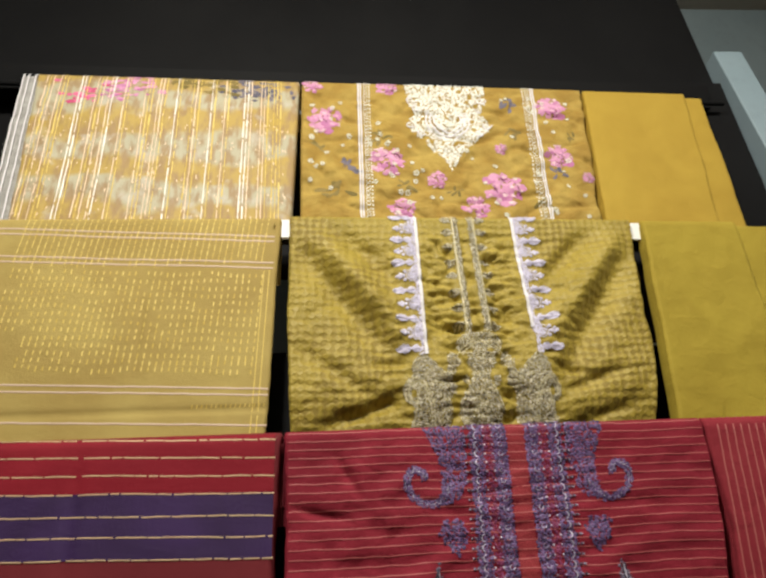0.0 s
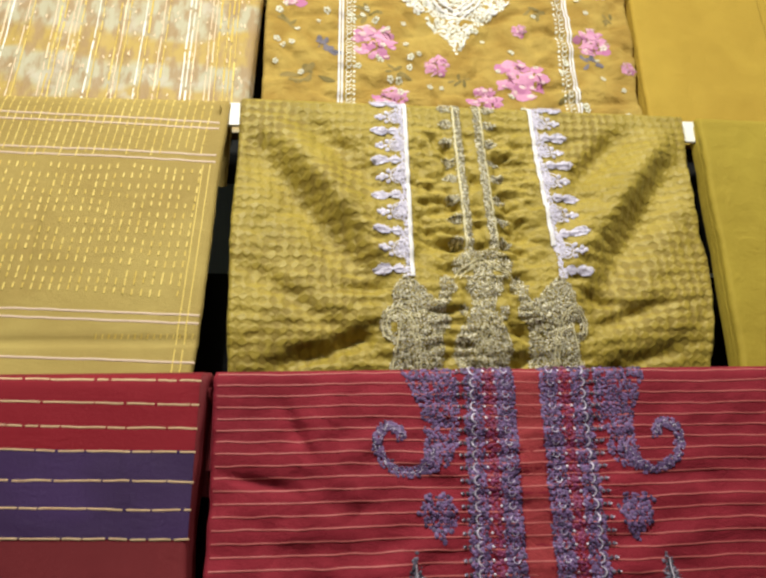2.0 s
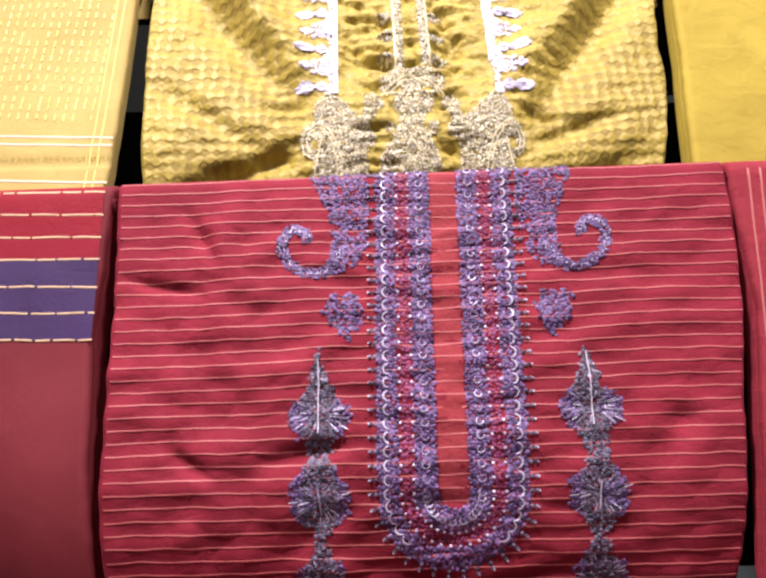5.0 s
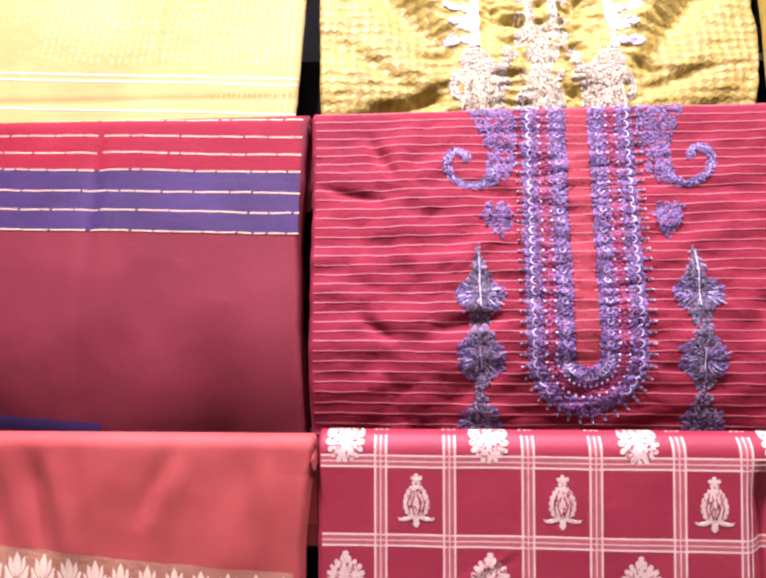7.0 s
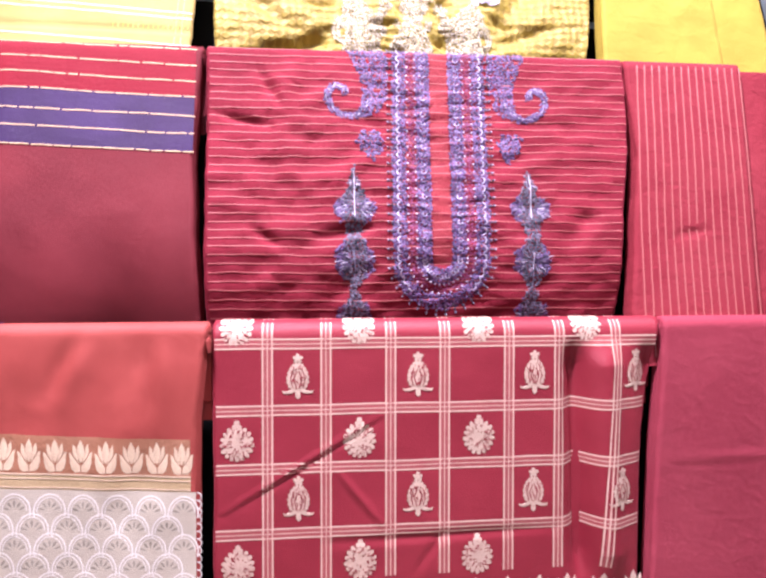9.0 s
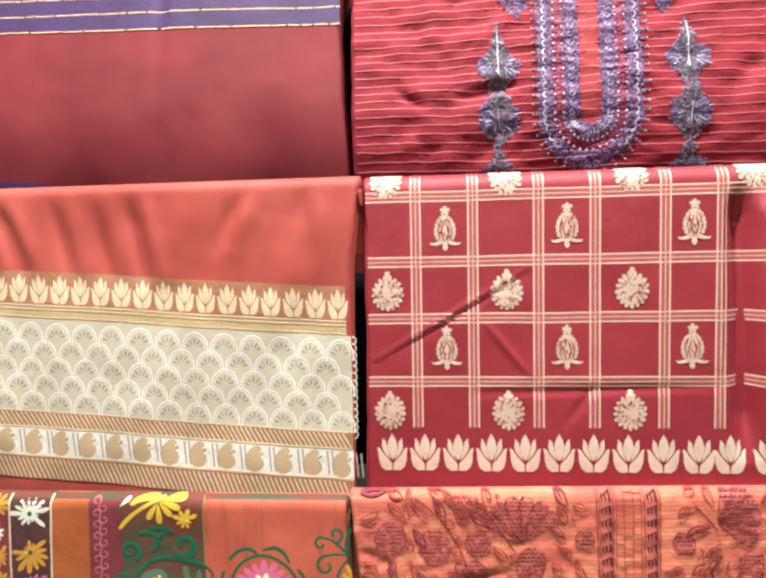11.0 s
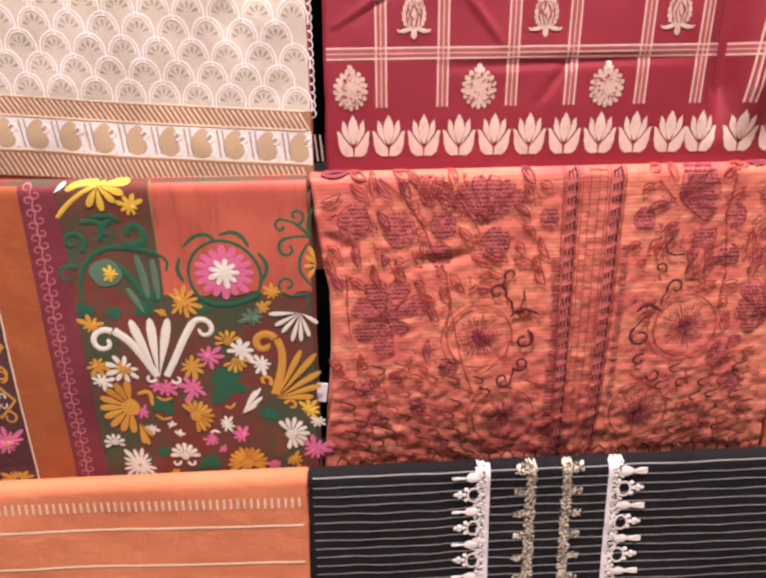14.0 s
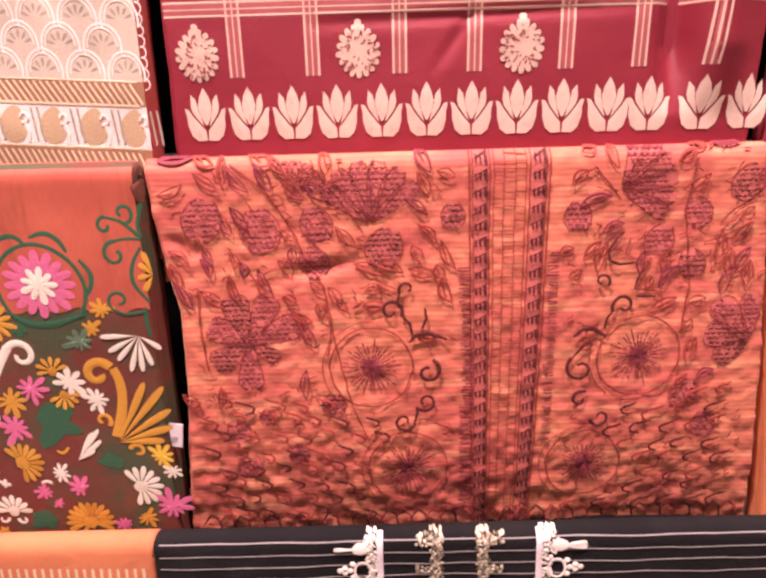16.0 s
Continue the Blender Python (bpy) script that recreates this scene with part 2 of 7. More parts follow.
TWILL = woven_material("russet_twill_yarn", (0.36, 0.19, 0.1), (0.27, 0.12, 0.06), 0.6, 0.1)
GILT = woven_material("dull_gilt_thread", (0.62, 0.44, 0.27), (0.4, 0.2, 0.12), 0.45, 0.25, (20, 1, 1), 0.6)
GREY_LACE = thread_material("grey_thread", (0.29, 0.255, 0.2), (0.4, 0.355, 0.285))
LILAC = thread_material("lilac_white_thread", (0.5, 0.46, 0.6), (0.78, 0.74, 0.88))
WHITE_CORD = thread_material("white_cord", (0.66, 0.63, 0.66), (0.8, 0.77, 0.79))
WHITE_THREAD = thread_material("white_thread", (0.6, 0.58, 0.5), (0.95, 0.93, 0.86))
ANTIQUE = thread_material("antique_gold_knots", (0.07, 0.05, 0.02), (0.95, 0.88, 0.68), 0.45, 0.1)
ANTIQUE_CORD = thread_material("pale_gold_cord", (0.5, 0.43, 0.24), (0.74, 0.67, 0.43), 0.5, 0.1)
VIOLET = thread_material("violet_thread", (0.02, 0.009, 0.048), (0.235, 0.135, 0.33), 0.5)
MAGENTA = thread_material("magenta_thread", (0.115, 0.00984, 0.0492), (0.246, 0.041, 0.131))
SILVER_BEAD = thread_material("silver_bead", (0.26, 0.21, 0.36), (0.68, 0.62, 0.72), 0.4, 0.2)
INK = thread_material("charcoal_violet_thread", (0.010, 0.008, 0.022), (0.2, 0.165, 0.25), 0.5)
STRIPE = thread_material("coral_thread", (0.34, 0.062, 0.07), (0.44, 0.11, 0.105))
STRIPE_PALE = thread_material("pale_coral_thread", (0.344, 0.082, 0.082), (0.426, 0.131, 0.115))
YELLOW_DASH = thread_material("yellow_thread", (0.55, 0.38, 0.06), (0.8, 0.62, 0.18))
PINK_LINE = thread_material("dusty_pink_thread", (0.5, 0.36, 0.26), (0.66, 0.5, 0.4))
ORCHID = thread_material("orchid_print", (0.42, 0.13, 0.30), (0.72, 0.38, 0.54), 0.8)
ROSE_LIGHT = thread_material("pale_pink_print", (0.66, 0.42, 0.48), (0.8, 0.6, 0.62), 0.8)
SLATE = thread_material("slate_print", (0.09, 0.085, 0.12), (0.2, 0.17, 0.2), 0.8)
MOSS = thread_material("moss_print", (0.16, 0.12, 0.03), (0.28, 0.2, 0.06), 0.8)
GREEN = thread_material("bottle_green_thread", (0.006, 0.06, 0.028), (0.015, 0.13, 0.065), 0.6)
SAGE = thread_material("pale_green_thread", (0.05, 0.12, 0.07), (0.11, 0.2, 0.13), 0.6)
TAN = thread_material("tan_floss", (0.4, 0.27, 0.12), (0.55, 0.4, 0.2), 0.6)
OCHRE = thread_material("ochre_thread", (0.46, 0.2, 0.02), (0.68, 0.36, 0.05), 0.6)
YELLOW = thread_material("yellow_floss", (0.6, 0.36, 0.03), (0.74, 0.5, 0.06), 0.6)
IVORY = thread_material("ivory_floss", (0.6, 0.585, 0.47), (0.82, 0.8, 0.69), 0.6)
HOT_PINK = thread_material("hot_pink_floss", (0.5, 0.06, 0.16), (0.78, 0.22, 0.38), 0.6)
OXBLOOD = thread_material("oxblood_thread", (0.065, 0.007, 0.008), (0.13, 0.014, 0.014), 0.65)
WINE = thread_material("wine_thread", (0.15, 0.013, 0.026), (0.27, 0.032, 0.05), 0.65)
RUSTLINE = thread_material("rust_thread", (0.23, 0.024, 0.018), (0.36, 0.052, 0.034), 0.65)
MAUVE = thread_material("faded_wine_fill", (0.5, 0.11, 0.1), (0.58, 0.15, 0.12), 0.75)
PALE_LINE = thread_material("grey_white_thread", (0.24, 0.24, 0.24), (0.4, 0.39, 0.38))
BLACK_PAINT = painted_material("black_powder_coat", (0.004, 0.004, 0.0045), (0.007, 0.007, 0.0075), 0.7, spec=0.12)
WHITE_PAINT = painted_material("white_rail_paint", (0.82, 0.81, 0.79), (0.74, 0.73, 0.7), 0.4)
WALL_BLUE = painted_material("blue_grey_wall_paint", (0.30, 0.37, 0.40), (0.25, 0.32, 0.35), 0.7)
POST_BLUE = painted_material("blue_grey_powder_coat", (0.26, 0.33, 0.37), (0.22, 0.29, 0.33), 0.5)
WALL_PLAIN = painted_material("warm_beige_wall_paint", (0.42, 0.38, 0.33), (0.36, 0.33, 0.28), 0.8)
FLOOR_TILE = painted_material("beige_floor_tile", (0.42, 0.38, 0.33), (0.36, 0.32, 0.28), 0.35)
TAG = painted_material("pale_paper_tag", (0.75, 0.72, 0.74), (0.68, 0.64, 0.68), 0.7)


# ---- tools ----
def mesh_object(name, verts, faces, material, parent=None, label="", uvs=None, smooth=True):
    me = bpy.data.meshes.new(name)
    me.from_pydata(verts, [], faces)
    if uvs is not None:
        layer = me.uv_layers.new(name="UVMap")
        index = np.zeros(len(me.loops), dtype=np.int32)
        me.loops.foreach_get("vertex_index", index)
        layer.data.foreach_set("uv", np.array(uvs, dtype=np.float32)[index].ravel())
    me.polygons.foreach_set("use_smooth", [smooth] * len(me.polygons))
    me.materials.append(material)
    me.update()
    ob = new(name, me)
    if parent is not None:
        ob.parent = parent
    return tagged(ob, label)


def part(name, bm, material, parent, label=""):
    me = bpy.data.meshes.new(name)
    bm.to_mesh(me)
    bm.free()
    me.materials.append(material)
    ob = new(name, me)
    ob.parent = parent
    return tagged(ob, label)


def box(sx, sy, sz, m, bevel=0.002):
    bm = bmesh.new()
    bmesh.ops.create_cube(bm, size=1, matrix=m @ Matrix.Diagonal((sx, sy, sz, 1)))
    if bevel:
        bmesh.ops.bevel(bm, geom=bm.edges[:], offset=bevel, segments=2, affect="EDGES", profile=0.5)
    return bm


def wob(u, v, seed):
    return noise.noise(Vector((u, v, seed)))


def line_at(points, v):
    """The value at v on a broken line of (v, value)."""
    if v <= points[0][0]:
        return points[0][1]
    for (a, x), (b, y) in zip(points, points[1:]):
        if v <= b:
            return x + (y - x) * (v - a) / (b - a)
    return points[-1][1]


class Sheet:
    """A cloth that hangs over a rail: u runs along the rail, v down its front, both in metres, h stands off the cloth."""

    def __init__(self, place, yaw, slope, left, right, bottom, radius=0.012, relief=None, lip=0.010, seed=0.0, tilt=0.0):
        a = radians(yaw)
        self.o, self.x = Vector(place), Vector((math.cos(a), math.sin(a), tilt))
        self.d = Vector((0, -slope, -1)).normalized()
        self.n = self.d.cross(self.x).normalized()
        self.left, self.right, self.bottom, self.r = left, right, bottom, radius
        self.relief, self.lip, self.seed, self.flat = relief, lip, seed, 1.0

    def height(self, u, v):
        if self.relief is None:
            return 0.0
        g = min(1.0, max(0.0, v / 0.045))
        return self.relief(u, v) * g * g * (3 - 2 * g)

    def at(self, u, v, h=0.0):
        u, v, h, r = float(u), float(v), float(h), self.r
        if v >= r:
            return self.o + u * self.x + v * self.d + (h + self.height(u, v)) * self.n
        c = max(-1.0, 1 - max(v, 0.0) / r)
        s = math.sqrt(1 - c * c)
        lift = h + self.height(u, v)
        return self.o + u * self.x + (max(v, 0.0) - lift * c) * self.d + (r * s - r + lift * s) * self.n

    def body(self, name, material, parent, label="", step=0.004, top=0.0, low=None, inset=0.0, grow=0.0, back=0.10):
        """The cloth itself: front, fold over the rail, back leaf and rolled edges. inset: how far behind the front it lies."""
        low = self.bottom if low is None else low
        rows = []
        r = self.r
        if top <= 0:
            for k in range(4):
                rows.append((back + (r - back) * k / 3, "back"))
            for k in range(1, 6):
                rows.append((-90 + 15 * k, "arc"))
            for k in range(0, 7):
                rows.append((90 * (k / 6) ** 1.0, "arc"))
            start = r
        else:
            start = top
        count = max(2, int((low - start) / step))
        rows += [(start + (low - start) * k / count, "front") for k in range(1 if top <= 0 else 0, count + 1)]
        width = max(self.right[0][1] - self.left[0][1], 0.01)
        cols = max(3, int(width / step))
        verts, uvs, faces = [], [], []
        for value, kind in rows:
            v = value if kind == "front" else (0.0 if kind == "back" else r * (1 - math.cos(radians(value))))
            a = line_at(self.left, v) - grow + 0.0016 * wob(v * 14, self.seed, 1.7) + 0.0008 * wob(v * 60, self.seed, 9)
            b = line_at(self.right, v) + grow + 0.0016 * wob(v * 14, self.seed, 5.1) + 0.0008 * wob(v * 60, self.seed, 4)
            for k in range(-2, cols + 3):
                f = min(max(k / cols, 0), 1)
                u, sink = a + (b - a) * f, inset
                if k < 0 or k > cols:
                    out = -k if k < 0 else k - cols
                    u += (-1 if k < 0 else 1) * (0.0022 if out == 1 else 0.0008)
                    sink += self.lip * (0.35 if out == 1 else 1.0)
                if kind == "front":
                    p = self.at(u, v, -sink)
                    vv = v
                elif kind == "arc":
                    c, s = math.cos(radians(value)), math.sin(radians(value))
                    lift = -sink + (self.height(u, v) if s > 0 else 0)
                    p = self.o + u * self.x + (r * (1 - c) - lift * c) * self.d + (r * s - r + lift * s) * self.n
                    vv = v if s > 0 else -v
                else:
                    p = self.o + u * self.x + value * self.d + (-2 * r + sink * 0.3) * self.n
                    vv = -value
                verts.append(p)
                uvs.append((u, vv))
        n = cols + 5
        for i in range(len(rows) - 1):
            for k in range(n - 1):
                q = i * n + k
                faces.append((q, q + 1, q + n + 1, q + n))
        return mesh_object(name, verts, faces, material, parent, label, uvs)


class Ink:
    """Collects flat and raised figures on a sheet (patches, ribbons, knots) and makes one mesh of them."""

    def __init__(self, sheet):
        self.s, self.v, self.f, self.t = sheet, [], [], []

    def add(self, u, v, h):
        self.v.append(self.s.at(u, v, h * self.s.flat))
        self.t.append((u, v))
        return len(self.v) - 1

    def poly(self, pts, h=0.0007, rings=1):
        cu, cv = sum(p[0] for p in pts) / len(pts), sum(p[1] for p in pts) / len(pts)
        mid = self.add(cu, cv, h * 1.25)
        inner = None
        for k in range(1, rings + 1):
            g = k / rings
            ring = [self.add(cu + (x - cu) * g, cv + (y - cv) * g, h if k < rings else h * 0.75) for x, y in pts]
            m = len(ring)
            for i in range(m):
                j = (i + 1) % m
                if inner is None:
                    self.f.append((mid, ring[i], ring[j]))
                else:
                    self.f.append((inner[i], ring[i], ring[j], inner[j]))
            inner = ring
        return self

    def ribbon(self, path, w, h=0.0009, step=0.003, taper=False, wave=0.0):
        pts = [path[0]]
        for (a, b), (c, d) in zip(path, path[1:]):
            n = max(1, int(math.hypot(c - a, d - b) / step))
            pts += [(a + (c - a) * k / n, b + (d - b) * k / n) for k in range(1, n + 1)]
        last = None
        for i, (x, y) in enumerate(pts):
            p, q = pts[max(0, i - 1)], pts[min(len(pts) - 1, i + 1)]
            dx, dy = q[0] - p[0], q[1] - p[1]
            m = math.hypot(dx, dy) or 1.0
            nx, ny = -dy / m, dx / m
            half = w / 2
            if taper:
                half *= 0.25 + 0.75 * math.sin(math.pi * (i + 0.5) / len(pts)) ** 0.7 if taper is True else 1 - (1 - taper) * i / len(pts)
            if wave:
                g = wave * wob(x * 90, y * 90, 3.3)
                x, y = x + nx * g, y + ny * g
            rim = max(h * 0.25, h - 0.5 * half)
            row = (self.add(x - nx * half, y - ny * half, rim), self.add(x, y, h), self.add(x + nx * half, y + ny * half, rim))
            if last:
                self.f += [(last[0], last[1], row[1], row[0]), (last[1], last[2], row[2], row[1])]
            last = row
        return self

    def knot(self, x, y, r, h=0.0016, sides=6, turn=0.0):
        mid = self.add(x, y, h)
        ring = [self.add(x + r * math.cos(turn + 2 * math.pi * k / sides), y + r * math.sin(turn + 2 * math.pi * k / sides), max(0.0003, h - 0.85 * r)) for k in range(sides)]
        self.f += [(mid, ring[k], ring[(k + 1) % sides]) for k in range(sides)]
        return self

    def petal(self, x, y, angle, length, w, h=0.0009, blunt=0.5, rings=1):
        """A petal from its root (x, y); blunt sets how far out it is widest."""
        c, s = math.cos(angle), math.sin(angle)
        pts = []
        for k in range(14):
            a = 2 * math.pi * k / 14
            along = (1 - math.cos(a)) / 2
            side = math.sin(a) * w / 2 * (along ** (blunt - 0.5 + 0.35)) * 1.15
            pts.append((x + c * along * length - s * side, y + s * along * length + c * side))
        return self.poly(pts, h, rings)

    def flower(self, x, y, r, n, w=None, r0=0.15, h=0.001, turn=0.0, jitter=0.1, blunt=0.9, start=0.0, sweep=2 * math.pi):
        w = w or 2 * math.pi * r / n * 0.8
        for k in range(n):
            a = start + turn + sweep * k / n
            g = 1 + jitter * wob(x * 300 + k * 3.1, y * 300, 2.2)
            self.petal(x + r * r0 * math.cos(a), y + r * r0 * math.sin(a), a, r * (1 - r0) * g, w, h, blunt)
        return self

    def spiral(self, x, y, r0, r1, a0, a1, w, h=0.001, taper=0.6):
        n = max(10, int(abs(a1 - a0) * 5))
        path = []
        for k in range(n + 1):
            g = k / n
            a, r = a0 + (a1 - a0) * g, r0 + (r1 - r0) * g
            path.append((x + r * math.cos(a), y + r * math.sin(a)))
        return self.ribbon(path, w, h, taper=taper)

    def ring(self, x, y, rx, ry, w, h=0.001, wave=0.0):
        path = [(x + rx * math.cos(2 * math.pi * k / 36), y + ry * math.sin(2 * math.pi * k / 36)) for k in range(37)]
        return self.ribbon(path, w, h, wave=wave)

    def scatter(self, inside, area, gap, r, h=0.0018, seed=1, sides=6):
        """Knots close together wherever inside(u, v) holds within the area (u0, v0, u1, v1)."""
        rnd = random.Random(seed)
        u0, v0, u1, v1 = area
        for i in range(int((v1 - v0) / gap) + 1):
            for j in range(int((u1 - u0) / gap) + 1):
                x = u0 + (j + 0.5 * (i % 2) + rnd.uniform(-0.4, 0.4)) * gap
                y = v0 + (i + rnd.uniform(-0.4, 0.4)) * gap
                if inside(x, y):
                    g = rnd.uniform(0.65, 1.25)
                    self.knot(x, y, r * g, h * rnd.uniform(0.5, 1.3), sides, rnd.uniform(0, 3))
        return self

    def make(self, name, material, parent, label="", kind=""):
        ob = mesh_object(name, self.v, self.f, material, parent, label, self.t)
        return tagged(ob, kind=kind)


def lobes(x, y, r, n, deep=0.5, seed=0.0, squash=1.0, jitter=0.15, per=6, turn=0.0, point=0.6):
    """A flower's outline in one line: n fingers round a heart."""
    pts = []
    for k in range(n * per):
        a = turn + 2 * math.pi * k / (n * per)
        finger = abs(math.cos((a - turn) * n / 2)) ** point
        g = 1 + jitter * wob(math.floor(k / per + 0.5) % n * 2.7 + x * 90, y * 90, seed)
        q = r * g * (1 - deep + deep * finger)
        pts.append((x + q * math.cos(a), y + q * squash * math.sin(a)))
    return pts


def blob(x, y, rx, ry=None, seed=0.0, rough=0.25, n=18):
    """An uneven round outline."""
    ry = ry or rx
    pts = []
    for k in range(n):
        a = 2 * math.pi * k / n
        g = 1 + rough * wob(math.cos(a) * 1.5 + x * 50, math.sin(a) * 1.5 + y * 50, seed)
        pts.append((x + rx * g * math.cos(a), y + ry * g * math.sin(a)))
    return pts


def oval(x, y, rx, ry):
    return lambda u, v: ((u - x) / rx) ** 2 + ((v - y) / ry) ** 2 < 1


def band_of(path):
    """Inside a broken outline of (v, left, right)."""
    lefts, rights = [(v, a) for v, a, b in path], [(v, b) for v, a, b in path]
    low, high = path[0][0], path[-1][0]
    return lambda u, v: low <= v <= high and line_at(lefts, v) < u < line_at(rights, v)


def thing(name, place, label, category, group=""):
    """An empty at a thing's base that carries its parts; the parts keep world places."""
    ob = new(name)
    ob.empty_display_size = 0.05
    return tagged(ob, label, category, group)


def layers(sheet, parent, material, count, first=0.006, gap=0.0045, low=None, edge=0.0004):
    """Further leaves of the same folded cloth behind its front, edges a little out of line."""
    for k in range(count):
        sheet.body("fold_layer", material, parent, step=0.02, low=low or sheet.bottom, inset=first + gap * k, grow=edge + 0.0016 * abs(wob(k * 2.3, sheet.seed, 7)) * (k % 3), back=0.08)


# ---- the room ----
def slab(name, sx, sy, sz, place, material, label):
    bm = box(sx, sy, sz, Matrix.Translation(place), 0)
    me = bpy.data.meshes.new(name)
    bm.to_mesh(me)
    bm.free()
    me.materials.append(material)
    return tagged(new(name, me), label, kind="structure")


# all but the north wall are unseen additions; their mid tone limits bounced light
slab("floor", 5.2, 4.6, 0.1, (0, -0.5, -0.05), FLOOR_TILE, "unseen beige tiled floor added to close the room")
slab("ceiling", 5.2, 4.6, 0.1, (0, -0.5, 2.85), WALL_PLAIN, "unseen beige ceiling added to close the room")
slab("wall_north", 5.2, 0.12, 2.8, (0, 1.74, 1.4), WALL_BLUE, "blue-grey painted wall behind the rack")
slab("wall_south", 5.2, 0.12, 2.8, (0, -2.74, 1.4), WALL_PLAIN, "unseen plain beige wall added to close the room")
slab("wall_east", 0.12, 4.4, 2.8, (2.54, -0.5, 1.4), WALL_PLAIN, "unseen plain beige wall added to close the room")
slab("wall_west", 0.12, 4.4, 2.8, (-2.54, -0.5, 1.4), WALL_PLAIN, "unseen plain beige wall added to close the room")


# ---- the rack ----
def rail_pose(place, yaw):
    return Matrix.Translation(place) @ Matrix.Rotation(radians(yaw), 4, "Z")


def display_rack():
    rack = thing("display_rack", None, "tall black stepped metal rack that holds the folded suits", "rack")
    # a tier: height, depth of its rail's axis, yaw, slope of its backing board
    tiers = [(2.165, 1.062, 3, 0.30), (1.872, 0.915, 4, 0.295), (1.578, 0.798, 0, 0.22), (1.272, 0.708, 0, 0.03), (0.95, 0.678, 4, 0.05), (0.650, 0.614, 0, 0.10)]
    for i, (z, y, yaw, slope) in enumerate(tiers):
        # the second tier's rail is bent a little beside the middle cloth
        for mid, long, turn in ([(-0.42, 0.62, 1.5), (0.33, 0.88, 4)] if i == 1 else [(0.02, 1.36 if i == 0 else 1.5, yaw)]):
            bm = bmesh.new()
            m = rail_pose((mid, y + 0.001 + (mid * math.tan(radians(turn)) if i == 1 else 0.0), z), turn) @ Matrix.Rotation(radians(90), 4, "Y")
            bmesh.ops.create_cone(bm, cap_ends=True, segments=16, radius1=0.0045, radius2=0.0045, depth=long, matrix=m)
            part("rail", bm, BLACK_PAINT, rack)
        lean = math.degrees(math.atan(slope))
        tall = 0.30
        holes = i == 1
        pieces = [(0.0, 0.06), (0.165, tall)] if holes else [(0.0, tall)]
        for a, b in pieces:
            mid = (a + b) / 2
            m = rail_pose((0.02, y + 0.055 - slope * mid, z - mid - 0.012), yaw) @ Matrix.Rotation(radians(-lean), 4, "X")
            part("backing_board", box(1.36, 0.006, b - a, m), BLACK_PAINT, rack)
        if holes:
            m = rail_pose((0.02 + 0.32, y + 0.055 - slope * 0.11, z - 0.112 - 0.012), yaw) @ Matrix.Rotation(radians(-lean), 4, "X")
            part("backing_board", box(0.72, 0.006, 0.112, m), BLACK_PAINT, rack)
    # the second tier's white bar, whose ends show between the cloths
    m = rail_pose((0.15, 0.9195, 1.8650), 4) @ Matrix.Rotation(radians(-16.4), 4, "X")
    part("white_bar", box(0.555, 0.004, 0.030, m, 0.001), WHITE_PAINT, rack, "white painted flat bar")
    for x in (-0.70, 0.765):
        for (z1, y1), (z0, y0) in zip([(2.3, 1.17), (1.6, 0.90), (1.0, 0.79)], [(1.6, 0.90), (1.0, 0.79), (0.0, 0.72)]):
            lean = math.degrees(math.atan2(y1 - y0, z1 - z0))
            m = Matrix.Translation((x, (y0 + y1) / 2, (z0 + z1) / 2)) @ Matrix.Rotation(radians(-lean), 4, "X")
            part("upright", box(0.06, 0.04, math.hypot(z1 - z0, y1 - y0) + 0.01, m), POST_BLUE if x > 0 else BLACK_PAINT, rack, "blue-grey painted upright" if x > 0 else "")
    for x, w in ((0.665, 0.13), (-0.60, 0.07)):
        m = Matrix.Translation((x, 1.055 + 0.03 * (x > 0), 2.03)) @ Matrix.Rotation(radians(-16.7), 4, "X")
        part("side_board", box(w, 0.012, 0.42, m), BLACK_PAINT, rack)
    m = Matrix.Translation((0.0, 1.155, 2.33)) @ Matrix.Rotation(radians(3), 4, "Z") @ Matrix.Rotation(radians(-16.7), 4, "X")
    part("head_board", box(1.46, 0.012, 0.36, m), BLACK_PAINT, rack)
    m = Matrix.Translation((0.03, 1.10, 2.185)) @ Matrix.Rotation(radians(3), 4, "Z")
    part("top_board", box(1.30, 0.05, 0.05, m), BLACK_PAINT, rack)
    part("foot", box(0.06, 0.6, 0.04, Matrix.Translation((-0.70, 0.82, 0.02))), BLACK_PAINT, rack)
    part("foot", box(0.06, 0.6, 0.04, Matrix.Translation((0.765, 0.82, 0.02))), BLACK_PAINT, rack)
    return rack


display_rack()


# ---- reliefs: how each cloth bulges and creases ----
def soft(seed, big=0.003, small=0.0008, fu=7.0, fv=7.0):
    return lambda u, v: big * wob(u * fu, v * fv, seed) + small * wob(u * 38, v * 38, seed + 5)


def bell_curve(x, mid, wide):
    return math.exp(-((x - mid) / wide) ** 2)


def groove(u, v, a, b, wide):
    """How near (u, v) lies to the line from a to b: 1 on it, 0 away from it."""
    (au, av), (bu, bv) = a, b
    du, dv = bu - au, bv - av
    m = du * du + dv * dv
    t = ((u - au) * du + (v - av) * dv) / m
    t = min(1.0, max(0.0, t))
    q = math.hypot(u - au - t * du, v - av - t * dv)
    return math.exp(-((q / wide) ** 2)) * (math.sin(math.pi * (0.12 + 0.76 * t)))


